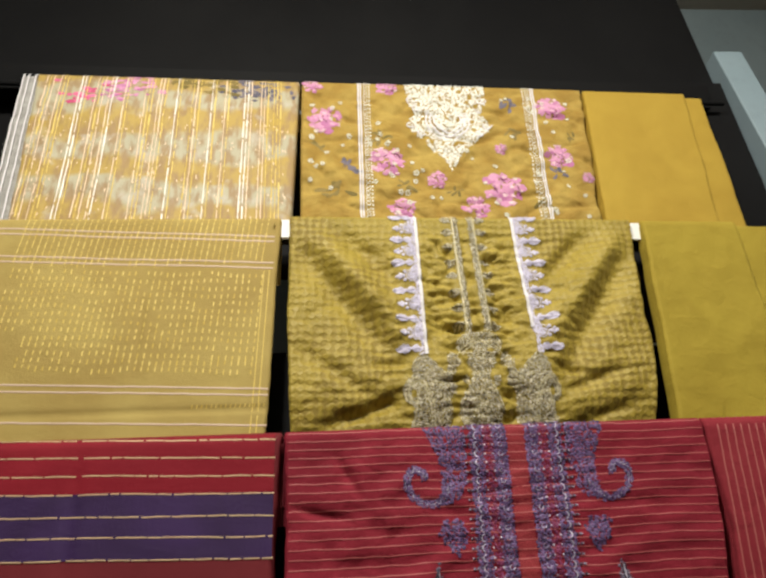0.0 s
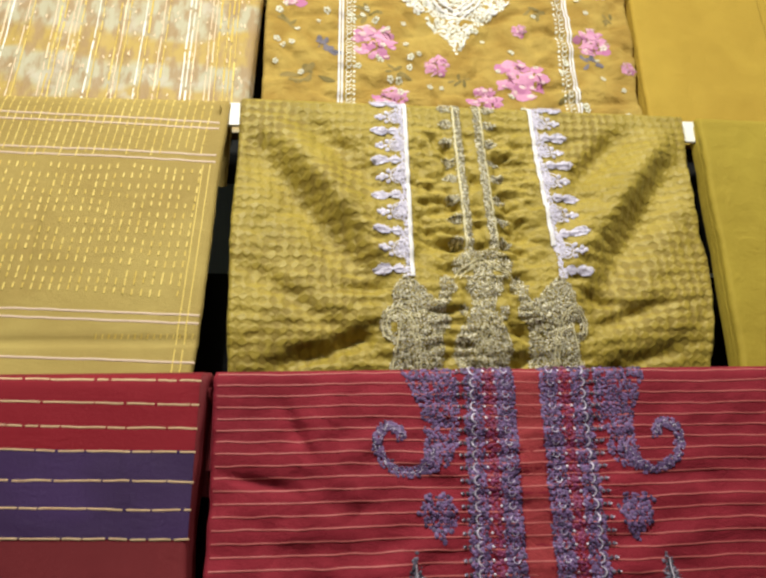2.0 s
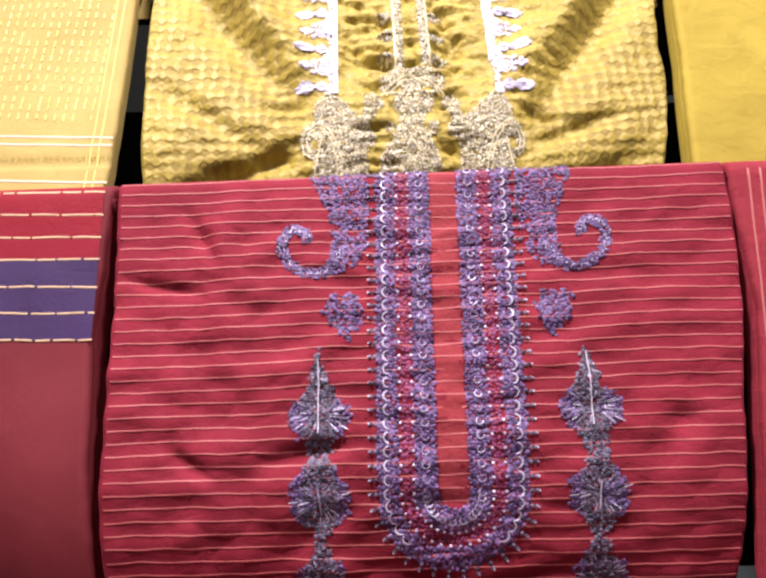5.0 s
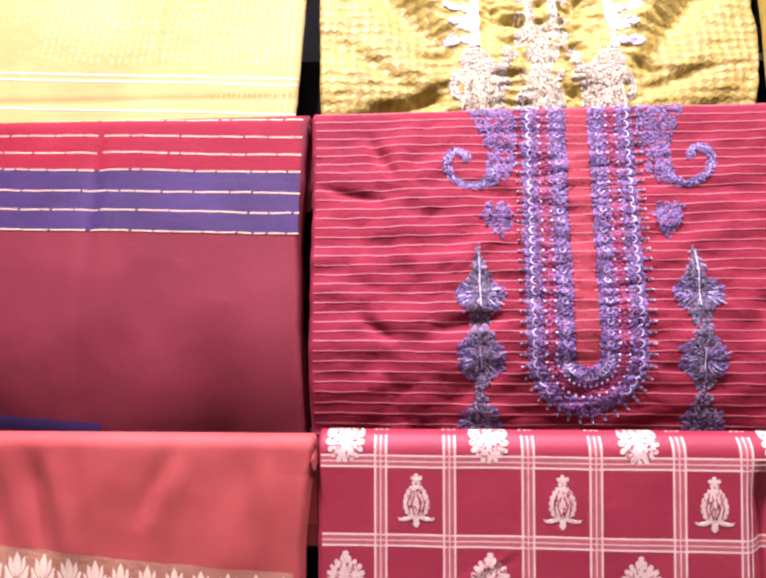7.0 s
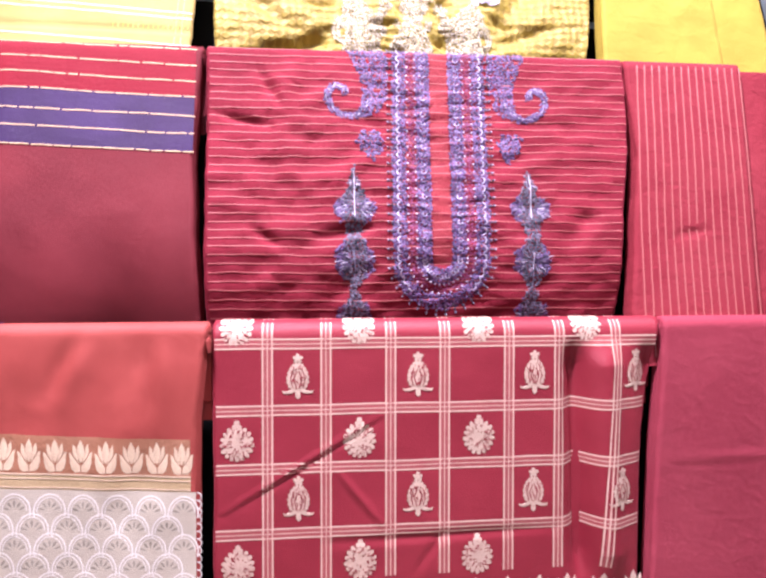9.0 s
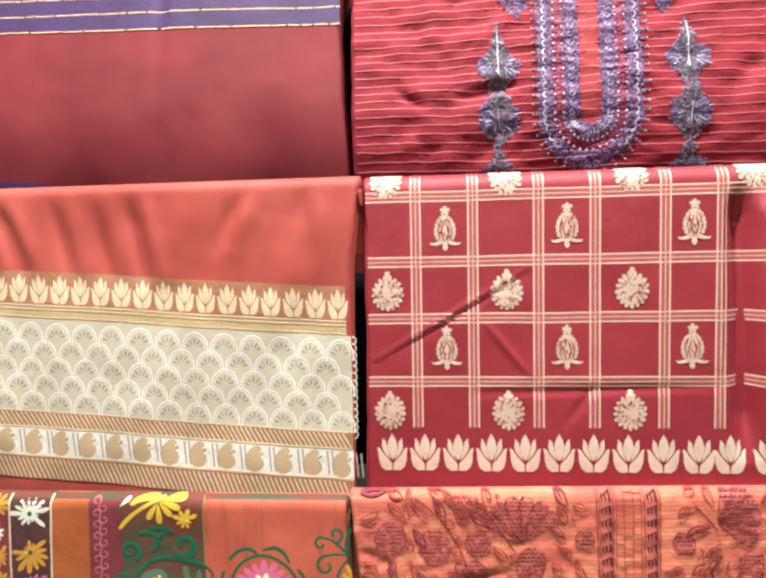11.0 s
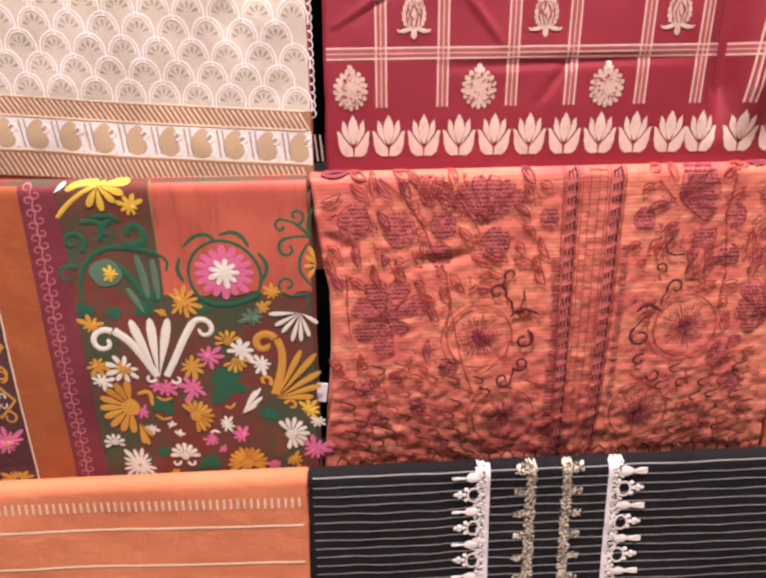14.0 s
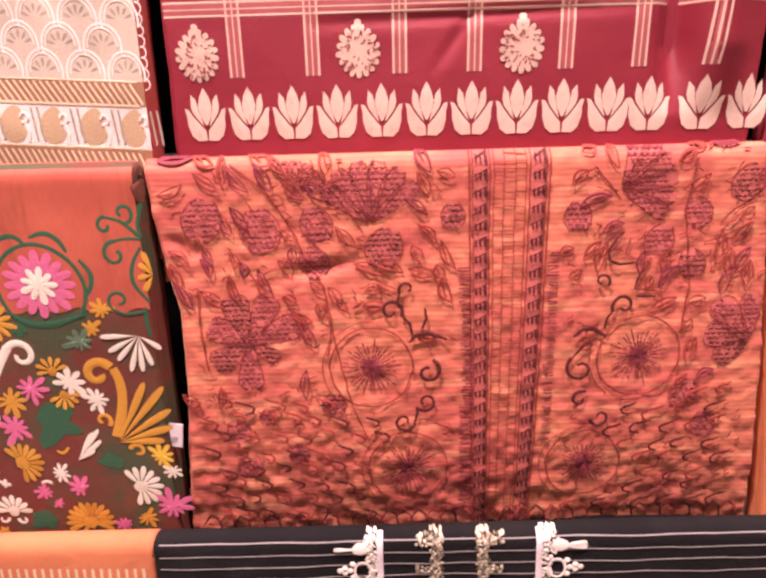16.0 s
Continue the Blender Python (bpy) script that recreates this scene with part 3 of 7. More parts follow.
def puff(u, v, seed):
    """Padded cells with sharp seams between them: 0 in a seam, 1 on a cushion."""
    d = noise.voronoi(Vector((u, v, seed)))[0]
    return math.sqrt(min(1.0, (d[1] - d[0]) * 1.5))


def crease(u, v, seed):
    """Sharp small creases: 1 along a crease, falling off quickly."""
    return max(0.0, 1 - 3.2 * abs(wob(u, v, seed))) ** 2


def tuck(v, start, deep):
    """How far a cloth's lower end falls back under itself."""
    return deep * max(0.0, (v - start) / 0.1) ** 2


def olive_relief(u, v):
    inner = bell_curve(u, 0.143, 0.10)
    h = 0.005 * wob(u * 6, v * 6, 3.0) + (0.0013 + 0.0030 * inner) * wob(u * 30, v * 46, 8.0) + (0.0005 + 0.0011 * inner) * wob(u * 75, v * 85, 2.0)
    # embroidery stiffens the cloth under it
    side = min(abs(u - 0.062), abs(u - 0.226), 1.6 * abs(u - 0.1275 - 0.022 * v), 1.6 * abs(u - 0.1515 - 0.03 * v))
    stiff = max(bell_curve(side, 0.0, 0.014), min(1.0, max(0.0, (v - 0.185) / 0.02)) * max(bell_curve(abs(u - 0.143), 0.0, 0.03), bell_curve(abs(u - 0.143), 0.07, 0.03)))
    big, h = h * (1 - 0.6 * stiff), 0.0
    h -= (0.0014 + 0.0060 * inner) * crease(u * 15 + v * 6, v * 26 - u * 5, 12.0) + (0.0006 + 0.0030 * inner) * crease(u * 36, v * 55, 14.0)
    # folds that run from the shoulders towards the placket
    h += 0.011 * groove(u, v, (-0.075, 0.03), (0.05, 0.19), 0.019) - 0.0125 * groove(u, v, (-0.095, 0.05), (0.045, 0.24), 0.019)
    h -= 0.010 * groove(u, v, (-0.05, 0.01), (0.05, 0.12), 0.014)
    h += 0.011 * groove(u, v, (0.375, 0.03), (0.24, 0.19), 0.019) - 0.0125 * groove(u, v, (0.385, 0.06), (0.25, 0.25), 0.019)
    h -= 0.010 * groove(u, v, (0.34, 0.01), (0.25, 0.11), 0.013)
    h -= 0.0126 * groove(u, v, (-0.06, 0.30), (0.05, 0.265), 0.009) + 0.006 * groove(u, v, (-0.09, 0.20), (0.03, 0.29), 0.01)
    h -= 0.0072 * groove(u, v, (0.235, 0.225), (0.29, 0.245), 0.006) + 0.0072 * groove(u, v, (0.0, 0.225), (0.045, 0.222), 0.005)
    h -= 0.007 * groove(u, v, (0.24, 0.27), (0.33, 0.24), 0.008) + 0.006 * groove(u, v, (0.25, 0.31), (0.36, 0.28), 0.008)
    # puckers between the rows of embroidery
    mask = bell_curve(u, 0.143, 0.075)
    h -= 0.0036 * inner * crease(u * 20 + v * 8, v * 72, 23.0)
    h += mask * (0.0042 * wob(u * 24, v * 85, 6.0) + 0.0018 * wob(u * 60, v * 160, 16.0) - 0.0046 * crease(u * 16, v * 60, 19.0))
    return (big + 1.2 * h * (1 - 0.85 * stiff)) * min(1.0, 0.15 + v / 0.07) - tuck(v, 0.23, 0.03)


def red_relief(u, v):
    h = 0.0035 * wob(u * 7, v * 7, 13.0) + 0.0026 * wob(u * 30, v * 60, 18.0)
    left = bell_curve(u, 0.0, 0.075) + 0.5 * bell_curve(u, 0.33, 0.06)
    h += left * (0.0030 * wob(u * 42, v * 40, 21.0) + 0.0036 * wob(u * 22 + v * 22, v * 34, 25.0) - 0.0012 * crease(u * 30, v * 40 + u * 12, 27.0))
    h -= 0.005 * groove(u, v, (-0.09, 0.085), (-0.03, 0.098), 0.004) + 0.005 * groove(u, v, (-0.045, 0.03), (-0.02, 0.075), 0.006)
    h -= 0.006 * groove(u, v, (-0.05, 0.215), (-0.02, 0.235), 0.005) + 0.006 * groove(u, v, (0.02, 0.225), (0.075, 0.215), 0.006)
    h -= 0.006 * groove(u, v, (0.36, 0.17), (0.29, 0.24), 0.014) + 0.005 * groove(u, v, (0.02, 0.30), (0.09, 0.25), 0.012)
    h += bell_curve(u, 0.158, 0.11) * (0.0028 * wob(u * 30, v * 85, 31.0) - 0.0015 * crease(u * 14, v * 55, 33.0))
    return h - tuck(v, 0.215, 0.028)


def check_relief(u, v):
    h = 0.002 * wob(u * 5, v * 5, 41.0) + 0.0005 * wob(u * 30, v * 30, 44.0)
    h += 0.0022 * groove(u, v, (-0.075, 0.193), (0.085, 0.098), 0.0022) - 0.0016 * groove(u, v, (-0.075, 0.197), (0.085, 0.102), 0.0024)
    h += 0.0022 * groove(u, v, (0.04, 0.155), (0.085, 0.21), 0.003)
    h -= 0.0022 * groove(u, v, (0.03, 0.228), (0.27, 0.222), 0.004) + 0.002 * groove(u, v, (0.12, 0.262), (0.15, 0.22), 0.004)
    # a loose pleat stands out near the free edge
    edge = 0.292 + 0.04 * (v - 0.1)
    g = max(0.0, min(1.0, (v - 0.02) / 0.03))
    g *= 1 - min(1.0, max(0.0, (v - 0.25) / 0.05))
    h += g * (0.012 * bell_curve(u, edge + 0.032, 0.018) - 0.016 * bell_curve(u, edge, 0.011) - 0.01 * bell_curve(u, 0.372, 0.012))
    return h


def coral_relief(u, v):
    fade = max(0.0, 1 - v / 0.14)
    h = 0.003 * wob(u * 6, v * 6, 51.0) + 0.0008 * wob(u * 35, v * 35, 55.0) + 0.003 * wob(u * 26 + v * 6, v * 10, 57.0)
    for a, b, d in (((-0.205, 0.0), (-0.235, 0.07), 0.005), ((-0.335, 0.0), (-0.318, 0.10), 0.006), ((-0.375, 0.01), (-0.36, 0.09), 0.003), ((-0.42, 0.01), (-0.40, 0.10), 0.004), ((-0.49, 0.0), (-0.455, 0.09), 0.006), ((-0.52, 0.01), (-0.49, 0.1), 0.004), ((-0.14, 0.01), (-0.142, 0.1), 0.002)):
        h -= 1.0 * d * groove(u, v, a, b, 0.010)
        h += 0.75 * d * groove(u, v, (a[0] + 0.016, a[1]), (b[0] + 0.016, b[1]), 0.012)
    h += fade * 0.003 * wob(u * 30, 0.0, 58.0)
    return h


def orange_relief(u, v):
    low = min(1.0, max(0.0, (v - 0.12) / 0.15))
    h = 0.003 * wob(u * 8, v * 8, 61.0) + 0.0008 * wob(u * 70, v * 90, 63.0)
    h += (0.0014 + 0.0007 * low) * puff(u * 50 + v * 40, v * 46 - u * 24, 64.0)
    h += (0.0007 + 0.0005 * low) * puff(u * 105 + v * 30, v * 95 - u * 40, 66.0)
    h -= 0.004 * groove(u, v, (0.0, 0.092), (0.06, 0.083), 0.005) + 0.003 * groove(u, v, (-0.09, 0.06), (-0.06, 0.075), 0.006)
    # crumpled hem
    h += max(0.0, v - 0.21) * 0.025 * wob(u * 45, v * 60, 70.0)
    return h - tuck(v, 0.2, 0.006)


def maroon_relief(u, v):
    h = 0.003 * wob(u * 5, v * 5, 71.0) + 0.0006 * wob(u * 40, v * 30, 74.0)
    h -= 0.0024 * bell_curve(u, -0.325, 0.009) * bell_curve(v, 0.08, 0.12)
    h += max(0.0, v - 0.2) * (0.05 * wob(u * 9, v * 9, 77.0) - 0.13 * bell_curve(u, -0.19, 0.035) - 0.10 * bell_curve(u, -0.43, 0.04))
    return h - tuck(v, 0.21, 0.02)


def khaki_relief(u, v):
    h = 0.003 * wob(u * 6, v * 6, 81.0) + 0.0005 * wob(u * 40, v * 40, 84.0)
    return h - 0.0022 * bell_curve(u, -0.29, 0.004) * bell_curve(v, 0.17, 0.05) - 0.003 * bell_curve(v, 0.278, 0.003)


# ---- the suits ----
SUITS = "folded suit pieces on the rack"


def garment(name, label, category):
    return thing(name, None, label, category, SUITS)


# top tier: printed shawl, floral tunic, plain trousers
T1 = (0, 1.050, 2.181)


def top_shawl():
    ob = garment("folded_shawl", "thin ochre printed shawl with pale gilt stripes, folded over a rail", "shawl")
    s = Sheet(T1, 3, 0.30, ((0, -0.530), (0.28, -0.514)), ((0, -0.105), (0.28, -0.112)), 0.33, 0.012, soft(1.0, 0.004, 0.0014), 0.012, 1.0)
    s.body("cloth", SHAWL, ob)
    layers(s, ob, SHAWL, 3)
    g = Sheet(T1, 3, 0.30, ((0, -0.556), (0.28, -0.545)), ((0, -0.53), (0.28, -0.514)), 0.33, 0.012, soft(1.0, 0.004, 0.0014), 0.008, 1.5)
    g.body("net_edge", cloth_material("grey_net", (0.3, 0.29, 0.27), (0.42, 0.41, 0.39), 60), ob, "grey netted edge with white lines", step=0.006, inset=0.003)
    for u in (-0.553, -0.545, -0.534):
        Ink(s).ribbon([(u, 0.004), (u + 0.013, 0.31)], 0.0024, 0.001, 0.006).make("edge_line", WHITE_CORD, ob)
    rnd = random.Random(5)
    u = -0.515
    while u < -0.12:
        for k in range(rnd.choice((2, 3, 3))):
            x, ink, y = u + 0.0056 * k, Ink(s), 0.004
            while y < 0.31:
                n = rnd.uniform(0.012, 0.05)
                ink.ribbon([(x + 0.013 * y, y), (x + 0.013 * (y + n), y + n)], rnd.choice((0.0012, 0.0016, 0.0022)), 0.0011, 0.006, wave=0.0006)
                y += n + rnd.choice((0.0012, 0.0012, 0.005))
            ink.make("gilt_stripe", rnd.choice((CREAM, PALE_YARN, YELLOW_DASH, CREAM)), ob)
        u += rnd.uniform(0.021, 0.034)
    ink = Ink(s)
    for k in range(240):
        x, y = rnd.uniform(-0.52, -0.12), rnd.uniform(0.09, 0.31)
        ink.ribbon([(x, y), (x + rnd.uniform(-0.002, 0.002), y + rnd.uniform(0.002, 0.006))], 0.0016, 0.0011)
    ink.make("gilt_fleck", CREAM, ob, kind="stuff")
    for (x, y), m in (((-0.405, 0.025), ORCHID), ((-0.45, 0.04), HOT_PINK), ((-0.37, 0.012), ORCHID), ((-0.19, 0.022), SLATE), ((-0.235, 0.012), MOSS), ((-0.155, 0.03), SLATE), ((-0.28, 0.008), MOSS)):
        ink = Ink(s)
        for k in range(26):
            ink.poly(blob(x + rnd.gauss(0, 0.016), max(0.003, y + rnd.gauss(0.008, 0.013)), rnd.uniform(0.003, 0.008), rnd.uniform(0.002, 0.005), k, 0.7, 10), 0.0006)
        ink.make("printed_flower", m, ob, kind="stuff")


def printed_rose(s, ob, x, y, r, rnd):
    """A rose in mottled print: ragged petals, darker folds and pale lights."""
    ink = Ink(s)
    for k in range(26):
        a = 2.4 * k + rnd.uniform(-0.3, 0.3)
        q = r * math.sqrt((k + 0.5) / 26) * 0.92
        t = r * rnd.uniform(0.14, 0.3)
        ink.poly(blob(x + q * math.cos(a), y + q * math.sin(a), t, t * 0.8, k + x * 9, 0.8, 11), 0.0012 - 0.00003 * k)
    ink.make("printed_rose", ORCHID, ob, "orchid pink printed rose", "stuff")
    ink = Ink(s)
    for k in range(14):
        a, q = rnd.uniform(0, 6.3), r * math.sqrt(rnd.uniform(0.02, 1.0))
        t = r * rnd.uniform(0.06, 0.16)
        ink.poly(blob(x + q * math.cos(a), y + q * math.sin(a), t, t * 0.6, k + x * 7, 0.9, 9), 0.0014)
    ink.make("rose_light", ROSE_LIGHT, ob, kind="stuff")
    ink = Ink(s)
    for k in range(9):
        a, q = rnd.uniform(0, 6.3), r * rnd.uniform(0.1, 0.75)
        n = r * rnd.uniform(0.12, 0.3)
        ink.ribbon([(x + q * math.cos(a), y + q * math.sin(a)), (x + q * math.cos(a + 0.3) + n * 0.3, y + q * math.sin(a + 0.3) + n * 0.4), (x + q * math.cos(a + 0.6), y + q * math.sin(a + 0.6))], r * 0.06, 0.0015, taper=True)
    ink.make("rose_fold", MAGENTA if r > 0.015 else SLATE, ob, kind="stuff")


def floral_tunic():
    ob = garment("folded_tunic", "mustard tunic with pink printed roses and white neck embroidery", "tunic")
    relief = soft(2.0, 0.003, 0.0022)
    s = Sheet(T1, 3, 0.30, ((0, -0.097), (0.28, -0.095)), ((0, 0.408), (0.285, 0.385)), 0.33, 0.010, lambda u, v: relief(u, v) + 0.003 * wob(u * 50, v * 70, 33.0) - 0.006 * crease(u * 13 + v * 9, v * 22 - u * 8, 34.0), 0.012, 2.0)
    s.body("cloth", FLORAL, ob, step=0.0035)
    layers(s, ob, FLORAL, 2)
    rnd = random.Random(11)
    for x, y, r in ((-0.059, 0.089, 0.029), (0.044, 0.177, 0.029), (0.123, 0.214, 0.016), (0.233, 0.232, 0.034), (0.181, 0.269, 0.022), (0.062, 0.272, 0.021), (0.343, 0.053, 0.028), (0.340, 0.163, 0.024), (0.049, 0.012, 0.018), (-0.080, 0.012, 0.017), (0.238, 0.149, 0.011), (0.382, 0.207, 0.011)):
        printed_rose(s, ob, x, y, r, rnd)
    for x, y, r, m in ((-0.026, 0.191, 0.022, SLATE), (0.263, 0.044, 0.022, SLATE), (-0.037, 0.240, 0.026, MOSS), (0.266, 0.110, 0.018, MOSS), (0.331, 0.198, 0.017, SLATE), (0.04, 0.125, 0.02, MOSS), (-0.07, 0.15, 0.016, MOSS), (0.15, 0.235, 0.014, MOSS), (0.30, 0.26, 0.02, MOSS), (0.07, 0.225, 0.018, MOSS), (0.37, 0.115, 0.012, MOSS)):
        ink = Ink(s)
        for k in range(7):
            ink.petal(x + rnd.uniform(-r, r) * 0.5, y + rnd.uniform(-r, r) * 0.3, rnd.uniform(0, 6.28), r * rnd.uniform(0.6, 1.1), r * 0.35, 0.0005 + 0.00006 * k)
        ink.make("printed_leaf", m, ob)
    ink = Ink(s)
    for k in range(80):
        ink.flower(rnd.uniform(-0.085, 0.375), rnd.uniform(0.02, 0.29), rnd.uniform(0.003, 0.005), 5, h=0.0016)
    ink.make("white_blossom", IVORY, ob, "tiny ivory printed blossoms", "stuff")
    for x0, x1, side in ((0.009, 0.006, 1), (0.306, 0.293, -1)):
        ink = Ink(s)
        for off in (-0.010 * side, -0.006 * side):
            ink.ribbon([(x0 + off, 0.002), (x1 + off, 0.31)], 0.0026, 0.0016, 0.004)
        ink.make("lace_edge", WHITE_CORD, ob)
        ink = Ink(s)
        for k in range(44):
            y = 0.004 + 0.007 * k
            x = x0 + (x1 - x0) * y / 0.31
            ink.spiral(x + 0.002 * side, y, 0.0035, 0.0028, 0, 5.6, 0.0014, 0.0018)
            ink.knot(x + 0.009 * side, y + 0.002, 0.002, 0.002)
        ink.make("lace_band", WHITE_THREAD, ob, "white scalloped lace band")
    # the neck motif: dense white cutwork that narrows to a point
    shape = band_of(((0.002, 0.080, 0.225), (0.05, 0.086, 0.222), (0.075, 0.095, 0.208), (0.09, 0.078, 0.228), (0.112, 0.084, 0.22), (0.13, 0.1, 0.2), (0.15, 0.122, 0.178), (0.17, 0.138, 0.164), (0.193, 0.148, 0.152)))
    Ink(s).scatter(lambda u, v: shape(u, v) and (wob(u * 130, v * 130, 4.4) > -0.3), (0.07, 0.002, 0.24, 0.195), 0.0034, 0.0022, 0.0022, 3).make("neck_motif", WHITE_THREAD, ob, "dense white embroidered neck motif", "stuff")
    for k in range(3):
        ink = Ink(s)
        r = 0.024 + 0.007 * k
        ink.ribbon([(0.151 + r * math.cos(a / 12 * math.pi), 0.088 + r * 1.05 * math.sin(a / 12 * math.pi)) for a in range(-2, 15)], 0.0032, 0.003)
        ink.make("neck_loop", WHITE_CORD, ob)
    for side in (-1, 1):
        for x, y, r in ((0.062, 0.04, 0.01), (0.055, 0.062, 0.008), (0.066, 0.1, 0.009), (0.05, 0.118, 0.008)):
            Ink(s).spiral(0.152 + side * x, y, r, 0.002, 0, 7.5, 0.0024, 0.0028).make("neck_scroll", WHITE_CORD, ob)


def mustard_trousers():
    ob = garment("folded_trousers", "plain mustard cotton trousers folded flat over a rail", "trousers")
    s = Sheet(T1, 3, 0.30, ((0, 0.417), (0.29, 0.395)), ((0, 0.612), (0.29, 0.588)), 0.33, 0.012, soft(3.0, 0.003, 0.001), 0.012, 3.0)
    s.body("cloth", MUSTARD, ob)
    layers(s, ob, MUSTARD, 2)
    w = Sheet(T1, 3, 0.30, ((0, 0.60), (0.29, 0.578)), ((0, 0.649), (0.29, 0.640)), 0.33, 0.012, soft(3.4, 0.003, 0.001), 0.012, 3.3)
    w.body("inner_leg", MUSTARD, ob, inset=0.007)


# second tier: khaki stole, olive tunic, olive trousers
T2 = (0, 0.902, 1.885)


def khaki_stole():
    ob = garment("folded_stole", "khaki gold stole with yellow woven dashes and pink double lines", "stole")
    s = Sheet(T2, 1.5, 0.295, ((0, -0.62), (0.3, -0.61)), ((0, -0.121), (0.3, -0.130)), 0.315, 0.012, khaki_relief, 0.010, 4.0)
    s.body("cloth", KHAKI, ob)
    layers(s, ob, KHAKI, 4, gap=0.005, edge=-0.008)
    slope = 0.045
    for v0 in (0.036, 0.044, 0.078, 0.086, 0.254, 0.262, 0.299):
        Ink(s).ribbon([(u, v0 + slope * (u + 0.13)) for u in np.linspace(-0.615, -0.127, 40)], 0.0022, 0.0008, 0.01, wave=0.0008).make("pink_line", PINK_LINE, ob)
    rnd = random.Random(21)
    ink = Ink(s)
    for j in range(40):
        u = -0.455 + 0.0082 * j
        y = 0.006
        while y < 0.072:
            n = rnd.uniform(0.006, 0.013)
            ink.ribbon([(u - 0.1 * y, y), (u - 0.1 * (y + n), y + n)], 0.0013, 0.0008, 0.01)
            y += n + 0.002
        for i in range(14):
            if rnd.random() < 0.06:
                continue
            y = 0.096 + 0.0103 * i + slope * (u + 0.13) + 0.0045 * wob(u * 22, i * 0.5, 8)
            if u < -0.42 and i > 8:
                continue
            n = rnd.uniform(0.0045, 0.0072)
            ink.ribbon([(u - 0.06 * y, y), (u - 0.06 * (y + n), y + n)], 0.0016, 0.0009, 0.01)
    for j in range(16):
        ink.ribbon([(-0.215 + 0.0056 * j, 0.272), (-0.216 + 0.0056 * j, 0.276)], 0.0015, 0.0008)
    ink.make("yellow_dash", YELLOW_DASH, ob, kind="stuff")
    for u in (-0.132, -0.139):
        Ink(s).ribbon([(u, 0.09), (u - 0.008, 0.33)], 0.0012, 0.0008, 0.01).make("edge_line", YELLOW_DASH, ob)


def olive_tunic():
    ob = garment("folded_tunic", "olive jacquard tunic with lilac bands and antique gold paisleys", "tunic")
    s = Sheet(T2, 4, 0.295, ((0, -0.104), (0.15, -0.1045), (0.30, -0.098)), ((0, 0.401), (0.16, 0.384), (0.2, 0.385), (0.31, 0.368)), 0.36, 0.009, olive_relief, 0.010, 5.0)
    s.body("cloth", OLIVE, ob, step=0.0024)
    s.body("fold_layer", OLIVE_PLAIN, ob, step=0.006, top=0.05, inset=0.010)
    mid = 0.1425
    # lilac bands with a white cord, leaves and bells outside of it
    for side in (-1, 1):
        edge = (lambda v: 0.0705 + 0.004 * v) if side < 0 else (lambda v: 0.2135 + 0.03 * v)
        last = 0.214 if side < 0 else 0.178
        Ink(s).ribbon([(edge(v), v) for v in np.linspace(0.001, last, 50)], 0.0042, 0.0024).make("white_cord", WHITE_CORD, ob)
        ink = Ink(s)
        ink.scatter(lambda u, v: 0.001 < (u - edge(v)) * side < 0.009 + 0.003 * math.sin(v * 150), (edge(0) - 0.03, 0.001, edge(0.2) + 0.03, 0.213), 0.002, 0.0014, 0.0018, 31 + side)
        ink.make("lilac_band", LILAC, ob, kind="stuff")
        for k, v in enumerate((0.004, 0.042, 0.079, 0.121, 0.164, 0.206)):
            x = edge(v) + side * 0.008

            def leaf(u, w, x=x, v=v):
                t = (u - x) * side
                if t < 0.0115:
                    return t > 0 and abs(w - v) < 0.0052 * math.sin(math.pi * (0.12 + 0.8 * t / 0.0115))
                g = (t - 0.0115) / 0.0195
                return g < 1 and abs(w - v) < 0.0056 * math.sin(math.pi * (0.08 + 0.92 * g)) ** 0.75

            ink = Ink(s).scatter(leaf, (x - 0.035, v - 0.008, x + 0.035, v + 0.008), 0.0014, 0.001, 0.0024, 131 + k)
            ink.poly([(x + side * (0.0115 + 0.0195 * g), v + q * 0.0054 * math.sin(math.pi * (0.08 + 0.92 * g)) ** 0.75) for q, gs in ((1, np.linspace(0, 1, 9)), (-1, np.linspace(1, 0, 9))) for g in gs], 0.0017, 2)
            ink.poly([(x + side * (0.0055 + 0.0055 * math.cos(a)), v + 0.0048 * math.sin(a)) for a in np.linspace(0, 2 * math.pi, 14, endpoint=False)], 0.0017, 2)
            ink.ribbon([(x + side * 0.002, v), (x + side * 0.031, v)], 0.0016, 0.0034, taper=0.3)
            ink.make("lilac_leaf", LILAC, ob)
        for k, v in enumerate((0.023, 0.060, 0.099, 0.142, 0.185)):
            x = edge(v) + side * 0.006
            ink = Ink(s)
            ink.scatter(oval(x + side * 0.005, v, 0.006, 0.007), (x - 0.012, v - 0.008, x + 0.012, v + 0.008), 0.0014, 0.001, 0.0022, 141 + k)
            ink.ring(x + side * 0.005, v, 0.0075, 0.0088, 0.0012, 0.0024)
            for a, b in ((0.0165, 0.0), (0.021, 0.0022), (0.021, -0.0022), (0.025, 0.0), (0.0145, 0.006), (0.0145, -0.006)):
                ink.knot(x + side * a, v + b, 0.0026, 0.003, 8)
            ink.make("lilac_bell", LILAC, ob)
    # two gold bands down the placket, with buds outside
    for side in (-1, 1):
        edge = (lambda v: 0.1275 + 0.022 * v) if side < 0 else (lambda v: 0.1515 + 0.03 * v)
